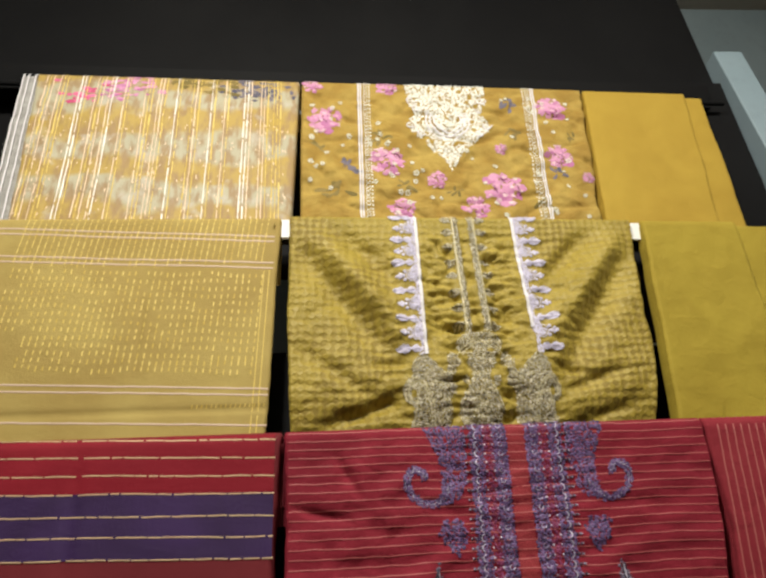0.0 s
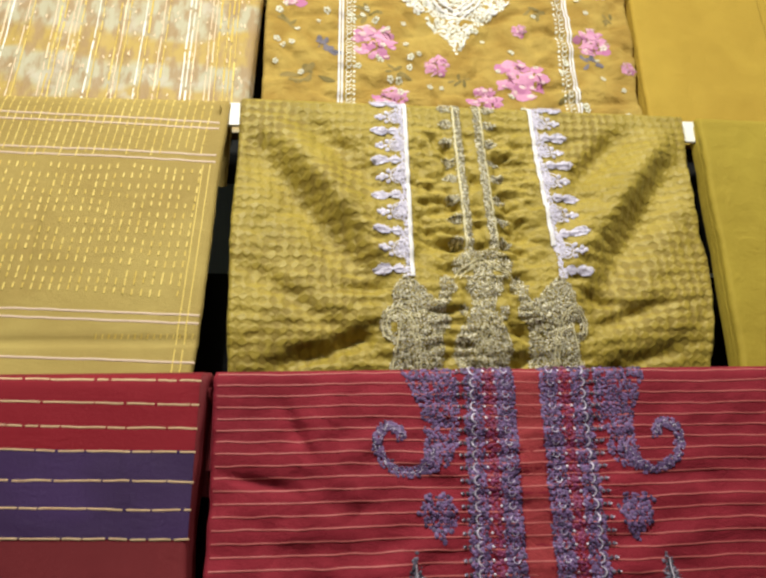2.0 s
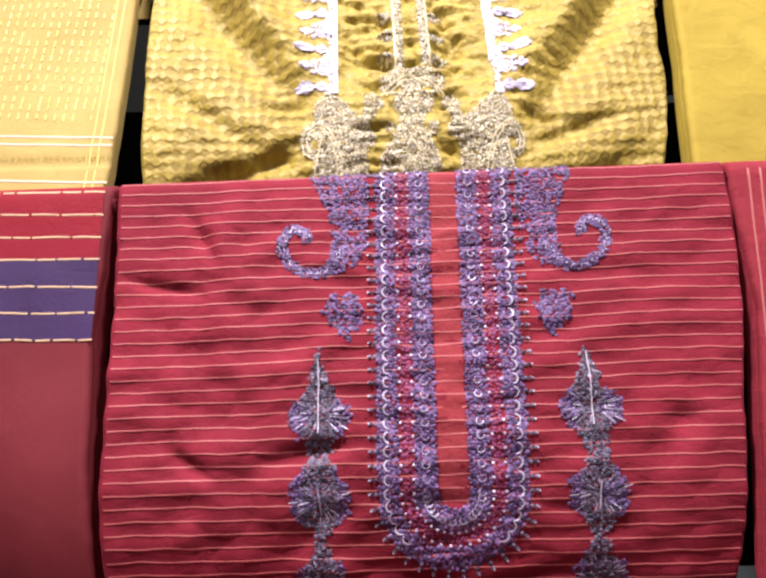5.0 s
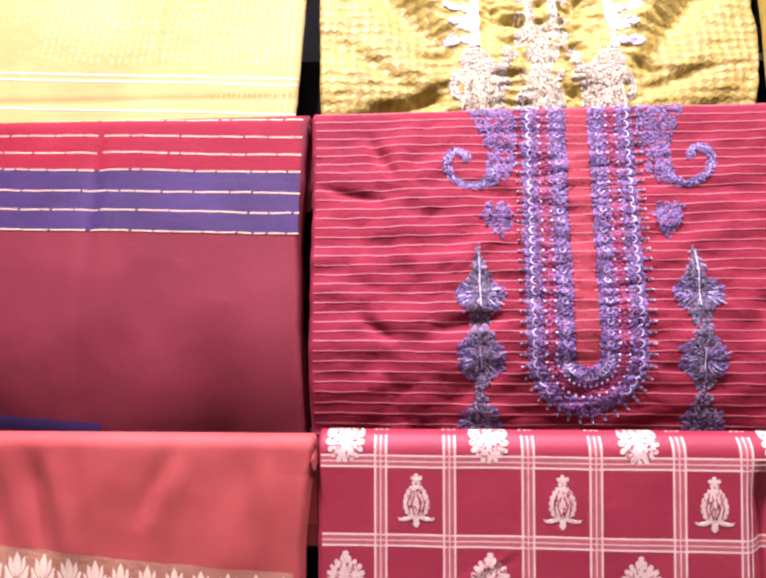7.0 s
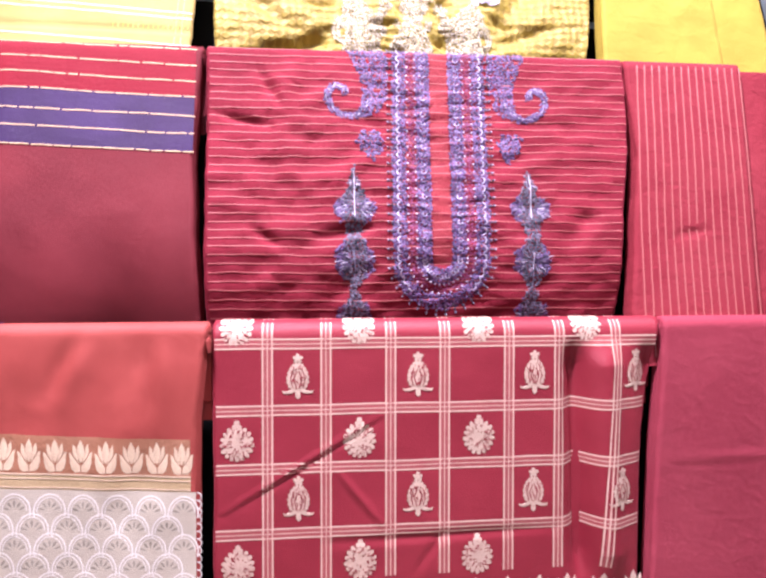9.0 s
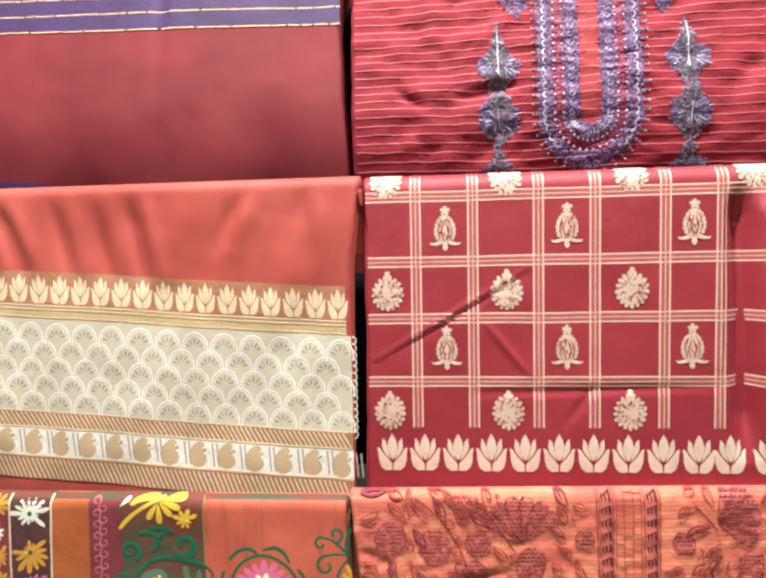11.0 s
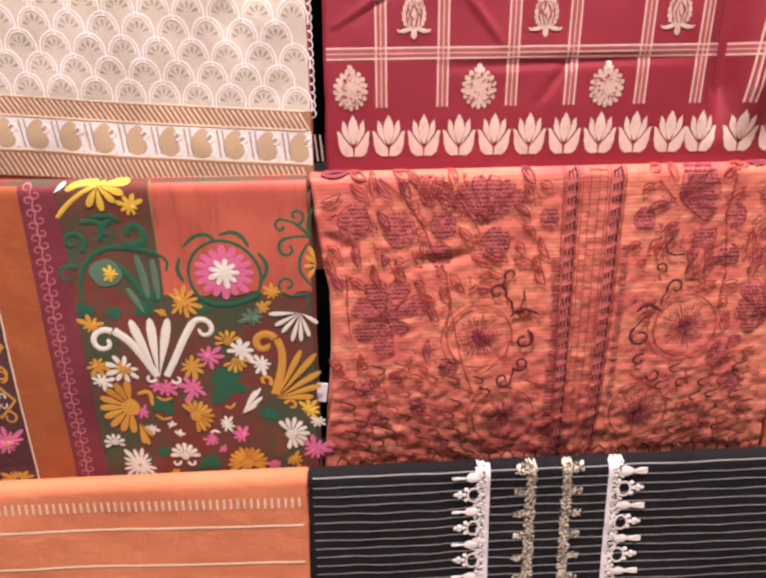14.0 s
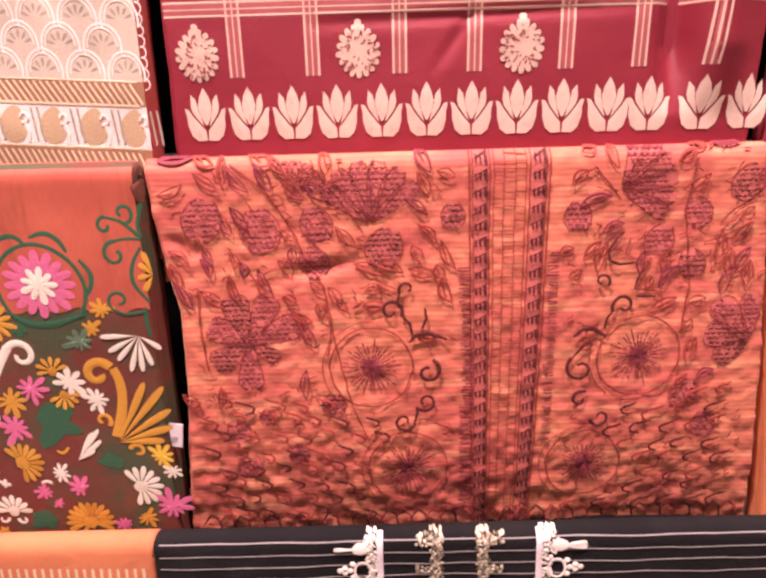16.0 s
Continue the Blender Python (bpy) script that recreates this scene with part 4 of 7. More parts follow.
        Ink(s).scatter(lambda u, v: abs(u - edge(v)) < 0.0046, (0.11, 0.001, 0.175, 0.182), 0.0015, 0.00095, 0.0018, 41 + side).make("knotted_band", ANTIQUE, ob, "antique gold knotted band", "stuff")
        Ink(s).ribbon([(edge(v) + side * 0.0035, v) for v in np.linspace(0.002, 0.18, 40)], 0.0018, 0.0024).make("gold_cord", ANTIQUE_CORD, ob)
        for k, v in enumerate((0.008, 0.028, 0.051, 0.076, 0.098, 0.124, 0.149, 0.174)):
            x = edge(v) + side * 0.006
            Ink(s).scatter(lambda u, w: abs(w - v) < 0.0056 * math.sin(math.pi * (0.25 + 0.75 * (u - x) * side / 0.016)) and 0 < (u - x) * side < 0.016, (x - 0.015, v - 0.006, x + 0.015, v + 0.006), 0.0014, 0.0009, 0.002, 51 + k).make("gold_bud", ANTIQUE, ob)
    # arch, neck and bulb in the middle
    body = band_of(((0.204, 0.135, 0.150), (0.213, 0.125, 0.161), (0.226, 0.124, 0.162), (0.236, 0.129, 0.154), (0.247, 0.128, 0.151), (0.262, 0.119, 0.159), (0.275, 0.112, 0.165), (0.289, 0.109, 0.168), (0.3, 0.112, 0.163), (0.312, 0.113, 0.161), (0.345, 0.118, 0.156)))
    middle = [oval(mid + 0.0005, 0.2, 0.031, 0.0185), oval(0.106, 0.222, 0.009, 0.011), oval(0.102, 0.236, 0.006, 0.007), oval(0.178, 0.222, 0.009, 0.011), oval(0.181, 0.236, 0.006, 0.008), oval(0.178, 0.25, 0.005, 0.008), oval(0.121, 0.248, 0.005, 0.006), oval(0.160, 0.25, 0.005, 0.006), oval(0.103, 0.258, 0.005, 0.007), body]
    holes = [oval(0.128, 0.2095, 0.0045, 0.0035), oval(0.157, 0.2095, 0.0045, 0.0035)]

    def ragged(shapes):
        def test(u, v):
            x, y = u + 0.0016 * wob(u * 420, v * 420, 1.0), v + 0.0016 * wob(u * 420, v * 420, 6.0)
            return any(f(x, y) for f in shapes)
        return test

    full = ragged(middle)
    Ink(s).scatter(lambda u, v: full(u, v) and not any(f(u, v) for f in holes), (0.09, 0.175, 0.20, 0.345), 0.0016, 0.00092, 0.002, 61, 5).make("knotted_arch", ANTIQUE, ob, "antique gold knotted arch and bulb", "stuff")
    for r in (0.0, 0.0048):
        Ink(s).ribbon([(mid - 0.0245 - r, 0.2155 - r * 0.3), (mid - 0.021 - r * 0.8, 0.2095 - r * 0.7), (mid - 0.01, 0.2025 - r), (mid - 0.0005, 0.1955 - r), (mid + 0.01, 0.2025 - r), (mid + 0.021 + r * 0.8, 0.2095 - r * 0.7), (mid + 0.0245 + r, 0.2155 - r * 0.3)], 0.0013, 0.003).make("arch_cord", ANTIQUE_CORD, ob)
    Ink(s).ribbon([(mid - 0.003, 0.262), (mid - 0.008, 0.272), (mid - 0.001, 0.282), (mid + 0.005, 0.272), (mid - 0.003, 0.262)], 0.0012, 0.003).make("lozenge_cord", ANTIQUE_CORD, ob)
    rnd = random.Random(64)
    ink = Ink(s)
    for k in range(60):
        x, y = rnd.uniform(0.115, 0.168), rnd.uniform(0.184, 0.34)
        if full(x, y):
            ink.ring(x, y, 0.0017, 0.0017, 0.0007, 0.0026)
    ink.make("gold_ring", ANTIQUE_CORD, ob, kind="stuff")
    # paisleys at both sides
    for side in (-1, 1):
        def px(q):
            return mid + side * q
        crown = band_of(((0.214, 0.074, 0.081), (0.222, 0.065, 0.089), (0.232, 0.0555, 0.0925), (0.24, 0.046, 0.0905)))
        trunk = band_of(((0.238, 0.042, 0.09), (0.25, 0.0395, 0.098), (0.266, 0.042, 0.0985), (0.285, 0.0425, 0.0905), (0.305, 0.0435, 0.0965), (0.345, 0.042, 0.1)))
        shape = [lambda u, v: crown((u - mid) * side, v), lambda u, v: trunk((u - mid) * side, v), oval(px(0.0915), 0.2605, 0.0125, 0.0175), oval(px(0.042), 0.256, 0.005, 0.006)]
        test, hole = ragged(shape), oval(px(0.0905), 0.2645, 0.0035, 0.0055)
        area = (mid - 0.112 if side < 0 else mid + 0.02, 0.2, mid - 0.02 if side < 0 else mid + 0.112, 0.345)
        Ink(s).scatter(lambda u, v: test(u, v) and not hole(u, v), area, 0.0016, 0.00092, 0.002, 71 + side).make("knotted_paisley", ANTIQUE, ob, "antique gold knotted paisley", "stuff")
        for off in (0.0, 0.0042):
            Ink(s).ribbon([(px(0.064 + off), 0.34), (px(0.0645 + off), 0.305), (px(0.067 + off), 0.277), (px(0.072 + off), 0.261), (px(0.079 + off * 0.8), 0.25 + off * 0.3), (px(0.0875 + off * 0.1), 0.2445 + off), (px(0.097 - off * 0.6), 0.249 + off * 0.7), (px(0.102 - off), 0.26), (px(0.1 - off), 0.272 - off * 0.5), (px(0.0945), 0.277 - off)], 0.0011, 0.003).make("paisley_cord", ANTIQUE_CORD, ob)
        Ink(s).ribbon([(px(0.0845), 0.262), (px(0.087), 0.275), (px(0.092), 0.30), (px(0.096), 0.335)], 0.0014, 0.003).make("paisley_cord", ANTIQUE_CORD, ob)
        ink = Ink(s)
        for k in range(46):
            x, y = px(rnd.uniform(0.042, 0.096)), rnd.uniform(0.222, 0.34)
            if test(x, y) and not hole(x, y):
                ink.ring(x, y, 0.0017, 0.0017, 0.0007, 0.0026)
        ink.make("gold_ring", ANTIQUE_CORD, ob, kind="stuff")


def olive_trousers():
    ob = garment("folded_trousers", "plain olive mustard cotton trousers folded flat over a rail", "trousers")
    s = Sheet(T2, 4, 0.295, ((0, 0.424), (0.31, 0.394)), ((0, 0.575), (0.31, 0.57)), 0.36, 0.012, soft(6.0, 0.003, 0.0012), 0.012, 6.0)
    s.body("cloth", OLIVE_PLAIN, ob)
    layers(s, ob, OLIVE_PLAIN, 2)
    w = Sheet(T2, 4, 0.295, ((0, 0.55), (0.31, 0.545)), ((0, 0.66), (0.31, 0.655)), 0.36, 0.012, soft(6.5, 0.003, 0.0012), 0.012, 6.4)
    w.body("inner_leg", OLIVE_PLAIN, ob, inset=0.007)


# third tier: crimson stole, raspberry tunic, striped trousers
T3 = (0, 0.785, 1.592)


def crimson_stole():
    ob = garment("folded_stole", "crimson and maroon silk stole with a purple border and gilt lines", "stole")
    s = Sheet(T3, 0, 0.22, ((0, -0.60), (0.34, -0.58)), ((0, -0.108), (0.13, -0.117), (0.26, -0.109), (0.31, -0.106)), 0.37, 0.012, maroon_relief, 0.012, 7.0)

    def line(v0, u):
        return v0 + 0.03 * (u + 0.11) + 0.0012 * wob(u * 12, v0 * 40, 5)

    slope = ((0.066, CRIMSON, "crimson_border", 0.0), (0.131, PURPLE, "purple_border", 0.066))
    s.body("cloth", MAROON, ob)
    layers(s, ob, MAROON, 3)
    us = np.linspace(-0.597, -0.114, 120)
    for high, m, name, low in slope:
        verts, uvs, faces = [], [], []
        n = 18
        for i, u in enumerate(us):
            a, b = (line(low, u) if low else 0.0), line(high, u)
            for k in range(n + 1):
                v = a + (b - a) * k / n
                verts.append(s.at(u, v, 0.0006))
                uvs.append((u, v))
        for i in range(len(us) - 1):
            for k in range(n):
                q = i * (n + 1) + k
                faces.append((q, q + n + 1, q + n + 2, q + 1))
        mesh_object(name, verts, faces, m, ob, uvs=uvs)
    rnd = random.Random(31)
    for v0 in (0.010, 0.029, 0.048, 0.067, 0.089, 0.110, 0.131):
        ink = Ink(s)
        u = -0.596
        while u < -0.116:
            n = rnd.uniform(0.008, 0.04)
            b = min(u + n, -0.113)
            ink.ribbon([(u, line(v0, u)), (b, line(v0, b))], 0.0016, 0.0012, 0.004, wave=0.0006)
            u = b + rnd.uniform(0.0008, 0.003) + (0.004 if -0.335 < b < -0.325 else 0)
        ink.make("gilt_line", GILT, ob, "broken gilt thread line", "stuff")
    Ink(s).ribbon([(-0.595, 0.300), (-0.44, 0.308), (-0.30, 0.318)], 0.012, 0.0008, 0.006).make("purple_line", PURPLE, ob)


def red_tunic():
    ob = garment("folded_tunic", "raspberry striped cotton tunic with violet beaded neck embroidery", "tunic")
    s = Sheet(T3, 0, 0.22, ((0, -0.102), (0.04, -0.1), (0.31, -0.096)), ((0, 0.384), (0.12, 0.380), (0.2, 0.366), (0.31, 0.355)), 0.37, 0.010, red_relief, 0.010, 8.0)
    s.body("cloth", RED, ob, step=0.0028)
    layers(s, ob, RED, 2)
    for k in range(38):
        v = 0.004 + 0.0093 * k
        a, b = line_at(s.left, v) + 0.002, line_at(s.right, v) - 0.001
        Ink(s).ribbon([(u, v + 0.0020 * wob(u * 11, v * 9, 2) + 0.0009 * wob(u * 50, k * 5.0, 4)) for u in np.linspace(a, b, 110)], 0.0013, 0.0007, 0.006).make("stripe", STRIPE, ob)
    mid = 0.160

    def c(v):
        return mid - 0.018 * v

    bottom = 0.249

    def radius(u, v):
        """Distance from the placket's line, which ends in a half circle."""
        return (abs(u - c(v)) if v < bottom else math.hypot(u - c(v), v - bottom)) / 1.06

    # orange lining of the open placket
    Ink(s).ribbon([(c(v), v) for v in np.linspace(0.001, 0.255, 70)], 0.020, 0.0004).make("placket", cloth_material("brick_lining", (0.30, 0.032, 0.04), (0.22, 0.018, 0.026), 20), ob, "brick red placket lining")
    Ink(s).scatter(lambda u, v: 0.0105 < radius(u, v) < 0.0255, (0.1, 0.001, 0.21, 0.30), 0.0021, 0.0015, 0.002, 81).make("neck_band", VIOLET, ob, "dense violet knotted neck band", "stuff")
    Ink(s).scatter(lambda u, v: 0.0255 < radius(u, v) < 0.035, (0.1, 0.001, 0.22, 0.31), 0.0030, 0.0016, 0.0018, 82).make("magenta_band", MAGENTA, ob, "magenta knots", "stuff")
    Ink(s).scatter(lambda u, v: 0.036 < radius(u, v) < 0.051, (0.095, 0.001, 0.225, 0.315), 0.0024, 0.0016, 0.002, 83).make("outer_neck_band", VIOLET, ob, "outer violet knotted band", "stuff")
    beads, dark, rows = Ink(s), Ink(s), []
    step = 0.0098
    for side in (-1, 1):
        k = 0
        while k * step < bottom:
            rows.append((side, 0.004 + k * step, None))
            k += 1
    for k in range(1, 17):
        rows.append((0, 0, math.pi * k / 17))
    for side, v, a in rows:
        if a is None:
            def place(r, w=v, q=side):
                return c(w) + q * 1.06 * r, w
            face = 0 if side > 0 else math.pi
        else:
            def place(r, q=a):
                return c(bottom) + 1.06 * r * math.cos(q), bottom + 1.06 * r * math.sin(q)
            face = a
        low = a is not None and abs(a - math.pi / 2) < 0.75
        x, y = place(0.0425)
        if not low:
            Ink(s).ribbon([(x + 0.0040 * math.cos(face + q * 0.21), y + 0.0038 * math.sin(face + q * 0.21)) for q in range(-7, 8)], 0.0013, 0.0026, 0.002, taper=True).make("silver_crescent", SILVER_BEAD, ob)
        x, y = place(0.0475)
        dark.knot(x, y, 0.0019, 0.0022, 8)
        for r in (0.052, 0.0555):
            x, y = place(r)
            dark.knot(x, y, 0.0016, 0.0026, 8)
        x, y = place(0.0565)
        beads.knot(x, y, 0.0008, 0.0036, 6)
        for r in (0.0265, 0.035):
            x, y = place(r)
            beads.knot(x, y, 0.0012, 0.0026)
        x, y = place(0.0185)
        beads.spiral(x, y, 0.0028, 0.0022, 0, 4.4, 0.0008, 0.003)
    dark.make("dark_bead_trim", INK, ob, "charcoal violet beads round the neck band", "stuff")
    beads.make("bead_trim", SILVER_BEAD, ob, "small silver beads", "stuff")
    # scrolls, darts and lamps at both sides
    for side in (-1, 1):
        def px(q, v=0.1):
            return 0.159 + side * q - 0.006 * v
        wing = band_of(((0.001, 0.06, 0.107), (0.02, 0.058, 0.098), (0.04, 0.058, 0.09), (0.06, 0.06, 0.088), (0.075, 0.066, 0.09), (0.086, 0.076, 0.092)))
        Ink(s).scatter(lambda u, v: wing((u - 0.159) * side, v) and wob(u * 160, v * 160, 5) > -0.35, (0.159 + min(side * 0.05, side * 0.12), 0.001, 0.159 + max(side * 0.05, side * 0.12), 0.108), 0.0023, 0.0015, 0.0019, 91 + side).make("knotted_wing", VIOLET, ob, "violet knotted wing", "stuff")
        spine = [(0.078, 0.066), (0.086, 0.078), (0.0965, 0.086), (0.109, 0.0845), (0.1205, 0.0765), (0.127, 0.064), (0.1245, 0.0525), (0.1165, 0.0475), (0.1085, 0.052), (0.1065, 0.0575)]
        # pale strokes over the scroll's knots are painted glints
        ink, glint = Ink(s), Ink(s)
        rnd = random.Random(7)
        for (a, b), (d, e) in zip(spine, spine[1:]):
            for k in range(9):
                g = k / 9
                for q in range(5):
                    ink.knot(px(a + (d - a) * g) + rnd.uniform(-0.0036, 0.0036), b + (e - b) * g + rnd.uniform(-0.0036, 0.0036), 0.0014, 0.0018)
                t, n = rnd.uniform(0, 6.3), rnd.uniform(0.001, 0.002)
                x, y = px(a + (d - a) * g) + rnd.uniform(-0.003, 0.003), b + (e - b) * g
                glint.ribbon([(x, y), (x + n * math.cos(t), y + n * math.sin(t))], 0.0006, 0.0026)
        ink.make("knotted_scroll", VIOLET, ob, "violet knotted scroll", "stuff")
        glint.make("scroll_glint", SILVER_BEAD, ob, kind="stuff")
        dart = band_of(((0.104, 0.07, 0.092), (0.118, 0.065, 0.095), (0.13, 0.068, 0.086), (0.138, 0.074, 0.08)))
        Ink(s).scatter(lambda u, v: dart((u - 0.159) * side + 0.005 * wob(u * 160, v * 160, 3.0), v + 0.005 * wob(u * 150, v * 150, 8.0)), (0.159 + min(side * 0.06, side * 0.1), 0.1, 0.159 + max(side * 0.06, side * 0.1), 0.14), 0.0026, 0.0018, 0.002, 95).make("knotted_dart", VIOLET, ob)
        lamp = band_of(((0.145, 0.0985, 0.0995), (0.16, 0.094, 0.103), (0.178, 0.087, 0.110), (0.188, 0.076, 0.121), (0.199, 0.076, 0.121), (0.21, 0.086, 0.111), (0.222, 0.092, 0.106), (0.234, 0.087, 0.111), (0.243, 0.078, 0.12), (0.26, 0.077, 0.12), (0.272, 0.09, 0.108), (0.28, 0.095, 0.103), (0.292, 0.091, 0.107), (0.302, 0.08, 0.118), (0.32, 0.08, 0.118)))
        def jag(u, v):
            return lamp((u - 0.159) * side + 0.0042 * wob(u * 190, v * 190, 2.0), v + 0.0045 * wob(u * 170, v * 170, 7.0))
        area = (0.159 + min(side * 0.07, side * 0.13), 0.144, 0.159 + max(side * 0.07, side * 0.13), 0.32)
        Ink(s).scatter(lambda u, v: jag(u, v) and abs((u - 0.159) * side - 0.099) < 0.013, area, 0.0021, 0.0014, 0.002, 97).make("lamp_motif", INK, ob, "charcoal and violet knotted lamp motif", "stuff")
        Ink(s).scatter(lambda u, v: jag(u, v) and abs((u - 0.159) * side - 0.099) >= 0.011, area, 0.0021, 0.0014, 0.0021, 99).make("lamp_wing", VIOLET, ob, kind="stuff")
        # every third hair is pale, a glint of light put in as colour
        rnd, hair, gloss = random.Random(12), Ink(s), Ink(s)
        for v0, r0 in ((0.192, 0.021), (0.252, 0.02), (0.31, 0.018), (0.165, 0.008)):
            for k in range(70):
                a, q = rnd.uniform(0, 6.3), r0 * rnd.uniform(0.25, 0.85)
                n = r0 * rnd.uniform(0.15, 0.4)
                x, y = 0.159 + side * 0.099, v0
                if jag(x + q * math.cos(a), y + q * math.sin(a)):
                    (hair if k % 3 else gloss).ribbon([(x + q * math.cos(a), y + 0.8 * q * math.sin(a)), (x + (q + n) * math.cos(a), y + 0.8 * (q + n) * math.sin(a))], 0.0006, 0.0030)
        gloss.ribbon([(0.159 + side * 0.099, 0.152), (0.159 + side * 0.0985, 0.205)], 0.0009, 0.0032, wave=0.0006)
        gloss.ribbon([(0.159 + side * 0.1, 0.243), (0.159 + side * 0.098, 0.262)], 0.0009, 0.0032, wave=0.0006)
        hair.make("lamp_hair", INK, ob, kind="stuff")
        gloss.make("lamp_glint", SILVER_BEAD, ob, kind="stuff")
        Ink(s).scatter(lambda u, v: any(f(u, v) for f in (oval(px(0.112), 0.193, 0.008, 0.008), oval(px(0.086), 0.193, 0.007, 0.008), oval(px(0.11), 0.252, 0.008, 0.009))), (0.159 + min(side * 0.07, side * 0.125), 0.18, 0.159 + max(side * 0.07, side * 0.125), 0.27), 0.0024, 0.0017, 0.0028, 98).make("lamp_tip", VIOLET, ob, kind="stuff")


def striped_trousers():
    ob = garment("folded_trousers", "raspberry cotton trousers with thin pale vertical stripes", "trousers")
    s = Sheet(T3, 0, 0.22, ((0, 0.390), (0.12, 0.394), (0.31, 0.368)), ((0, 0.535), (0.31, 0.515)), 0.37, 0.012, lambda u, v: 0.003 * wob(u * 7, v * 7, 9.0) - 0.003 * groove(u, v, (0.42, 0.225), (0.47, 0.215), 0.004), 0.012, 9.0)
    s.body("cloth", RED_PALE, ob)
    layers(s, ob, RED_PALE, 2)
    for k in range(15):
        Ink(s).ribbon([(0.404 + 0.0093 * k, 0.001), (0.404 + 0.0093 * k - 0.028 * (1 - 0.3 * k / 15), 0.36)], 0.0016, 0.0006, 0.01, wave=0.0005).make("stripe", STRIPE_PALE, ob)
    w = Sheet(T3, 0, 0.22, ((0, 0.52), (0.31, 0.505)), ((0, 0.64), (0.31, 0.635)), 0.37, 0.012, soft(9.5, 0.003, 0.001), 0.012, 9.4)
    w.body("inner_leg", RED_PALE, ob, inset=0.008)


# fourth tier: coral stole, garnet checked length, rose trousers
T4 = (0, 0.695, 1.285)
T4L = (0, 0.683, 1.285)


def tulip(s, x, y, w, tall, slope=0.0, h=0.0010):
    """A woven tulip: a middle petal between two inner and two outer ones. y is its foot."""
    ink = Ink(s)
    ink.poly([(x, y - tall), (x + w * 0.11, y - tall * 0.84), (x + w * 0.165, y - tall * 0.66), (x + w * 0.12, y - tall * 0.46), (x + w * 0.02, y - tall * 0.30), (x - w * 0.02, y - tall * 0.30), (x - w * 0.12, y - tall * 0.46), (x - w * 0.165, y - tall * 0.66), (x - w * 0.11, y - tall * 0.84)], h, 2)
    for q in (-1, 1):
        ink.poly([(x + q * w * 0.015, y - tall * 0.01), (x + q * w * 0.24, y), (x + q * w * 0.38, y - tall * 0.1), (x + q * w * 0.45, y - tall * 0.3), (x + q * w * 0.455, y - tall * 0.46), (x + q * w * 0.49, y - tall * 0.62), (x + q * w * 0.4, y - tall * 0.6), (x + q * w * 0.30, y - tall * 0.47), (x + q * w * 0.15, y - tall * 0.31), (x + q * w * 0.03, y - tall * 0.2)], h, 2)
        ink.poly([(x + q * w * 0.06, y - tall * 0.27), (x + q * w * 0.2, y - tall * 0.41), (x + q * w * 0.31, y - tall * 0.54), (x + q * w * 0.34, y - tall * 0.66), (x + q * w * 0.31, y - tall * 0.88), (x + q * w * 0.2, y - tall * 0.77), (x + q * w * 0.17, y - tall * 0.62), (x + q * w * 0.12, y - tall * 0.45)], h)
    return ink


def quad_band(s, ob, name, material, us, low, high, h, n=6, label=""):
    verts, uvs, faces = [], [], []
    for u in us:
        a, b = low(u), high(u)
        for k in range(n + 1):
            v = a + (b - a) * k / n
            verts.append(s.at(u, v, h * s.flat))
            uvs.append((u, v))
    for i in range(len(us) - 1):
        for k in range(n):
            q = i * (n + 1) + k
            faces.append((q, q + n + 1, q + n + 2, q + 1))
    return mesh_object(name, verts, faces, material, ob, label, uvs)


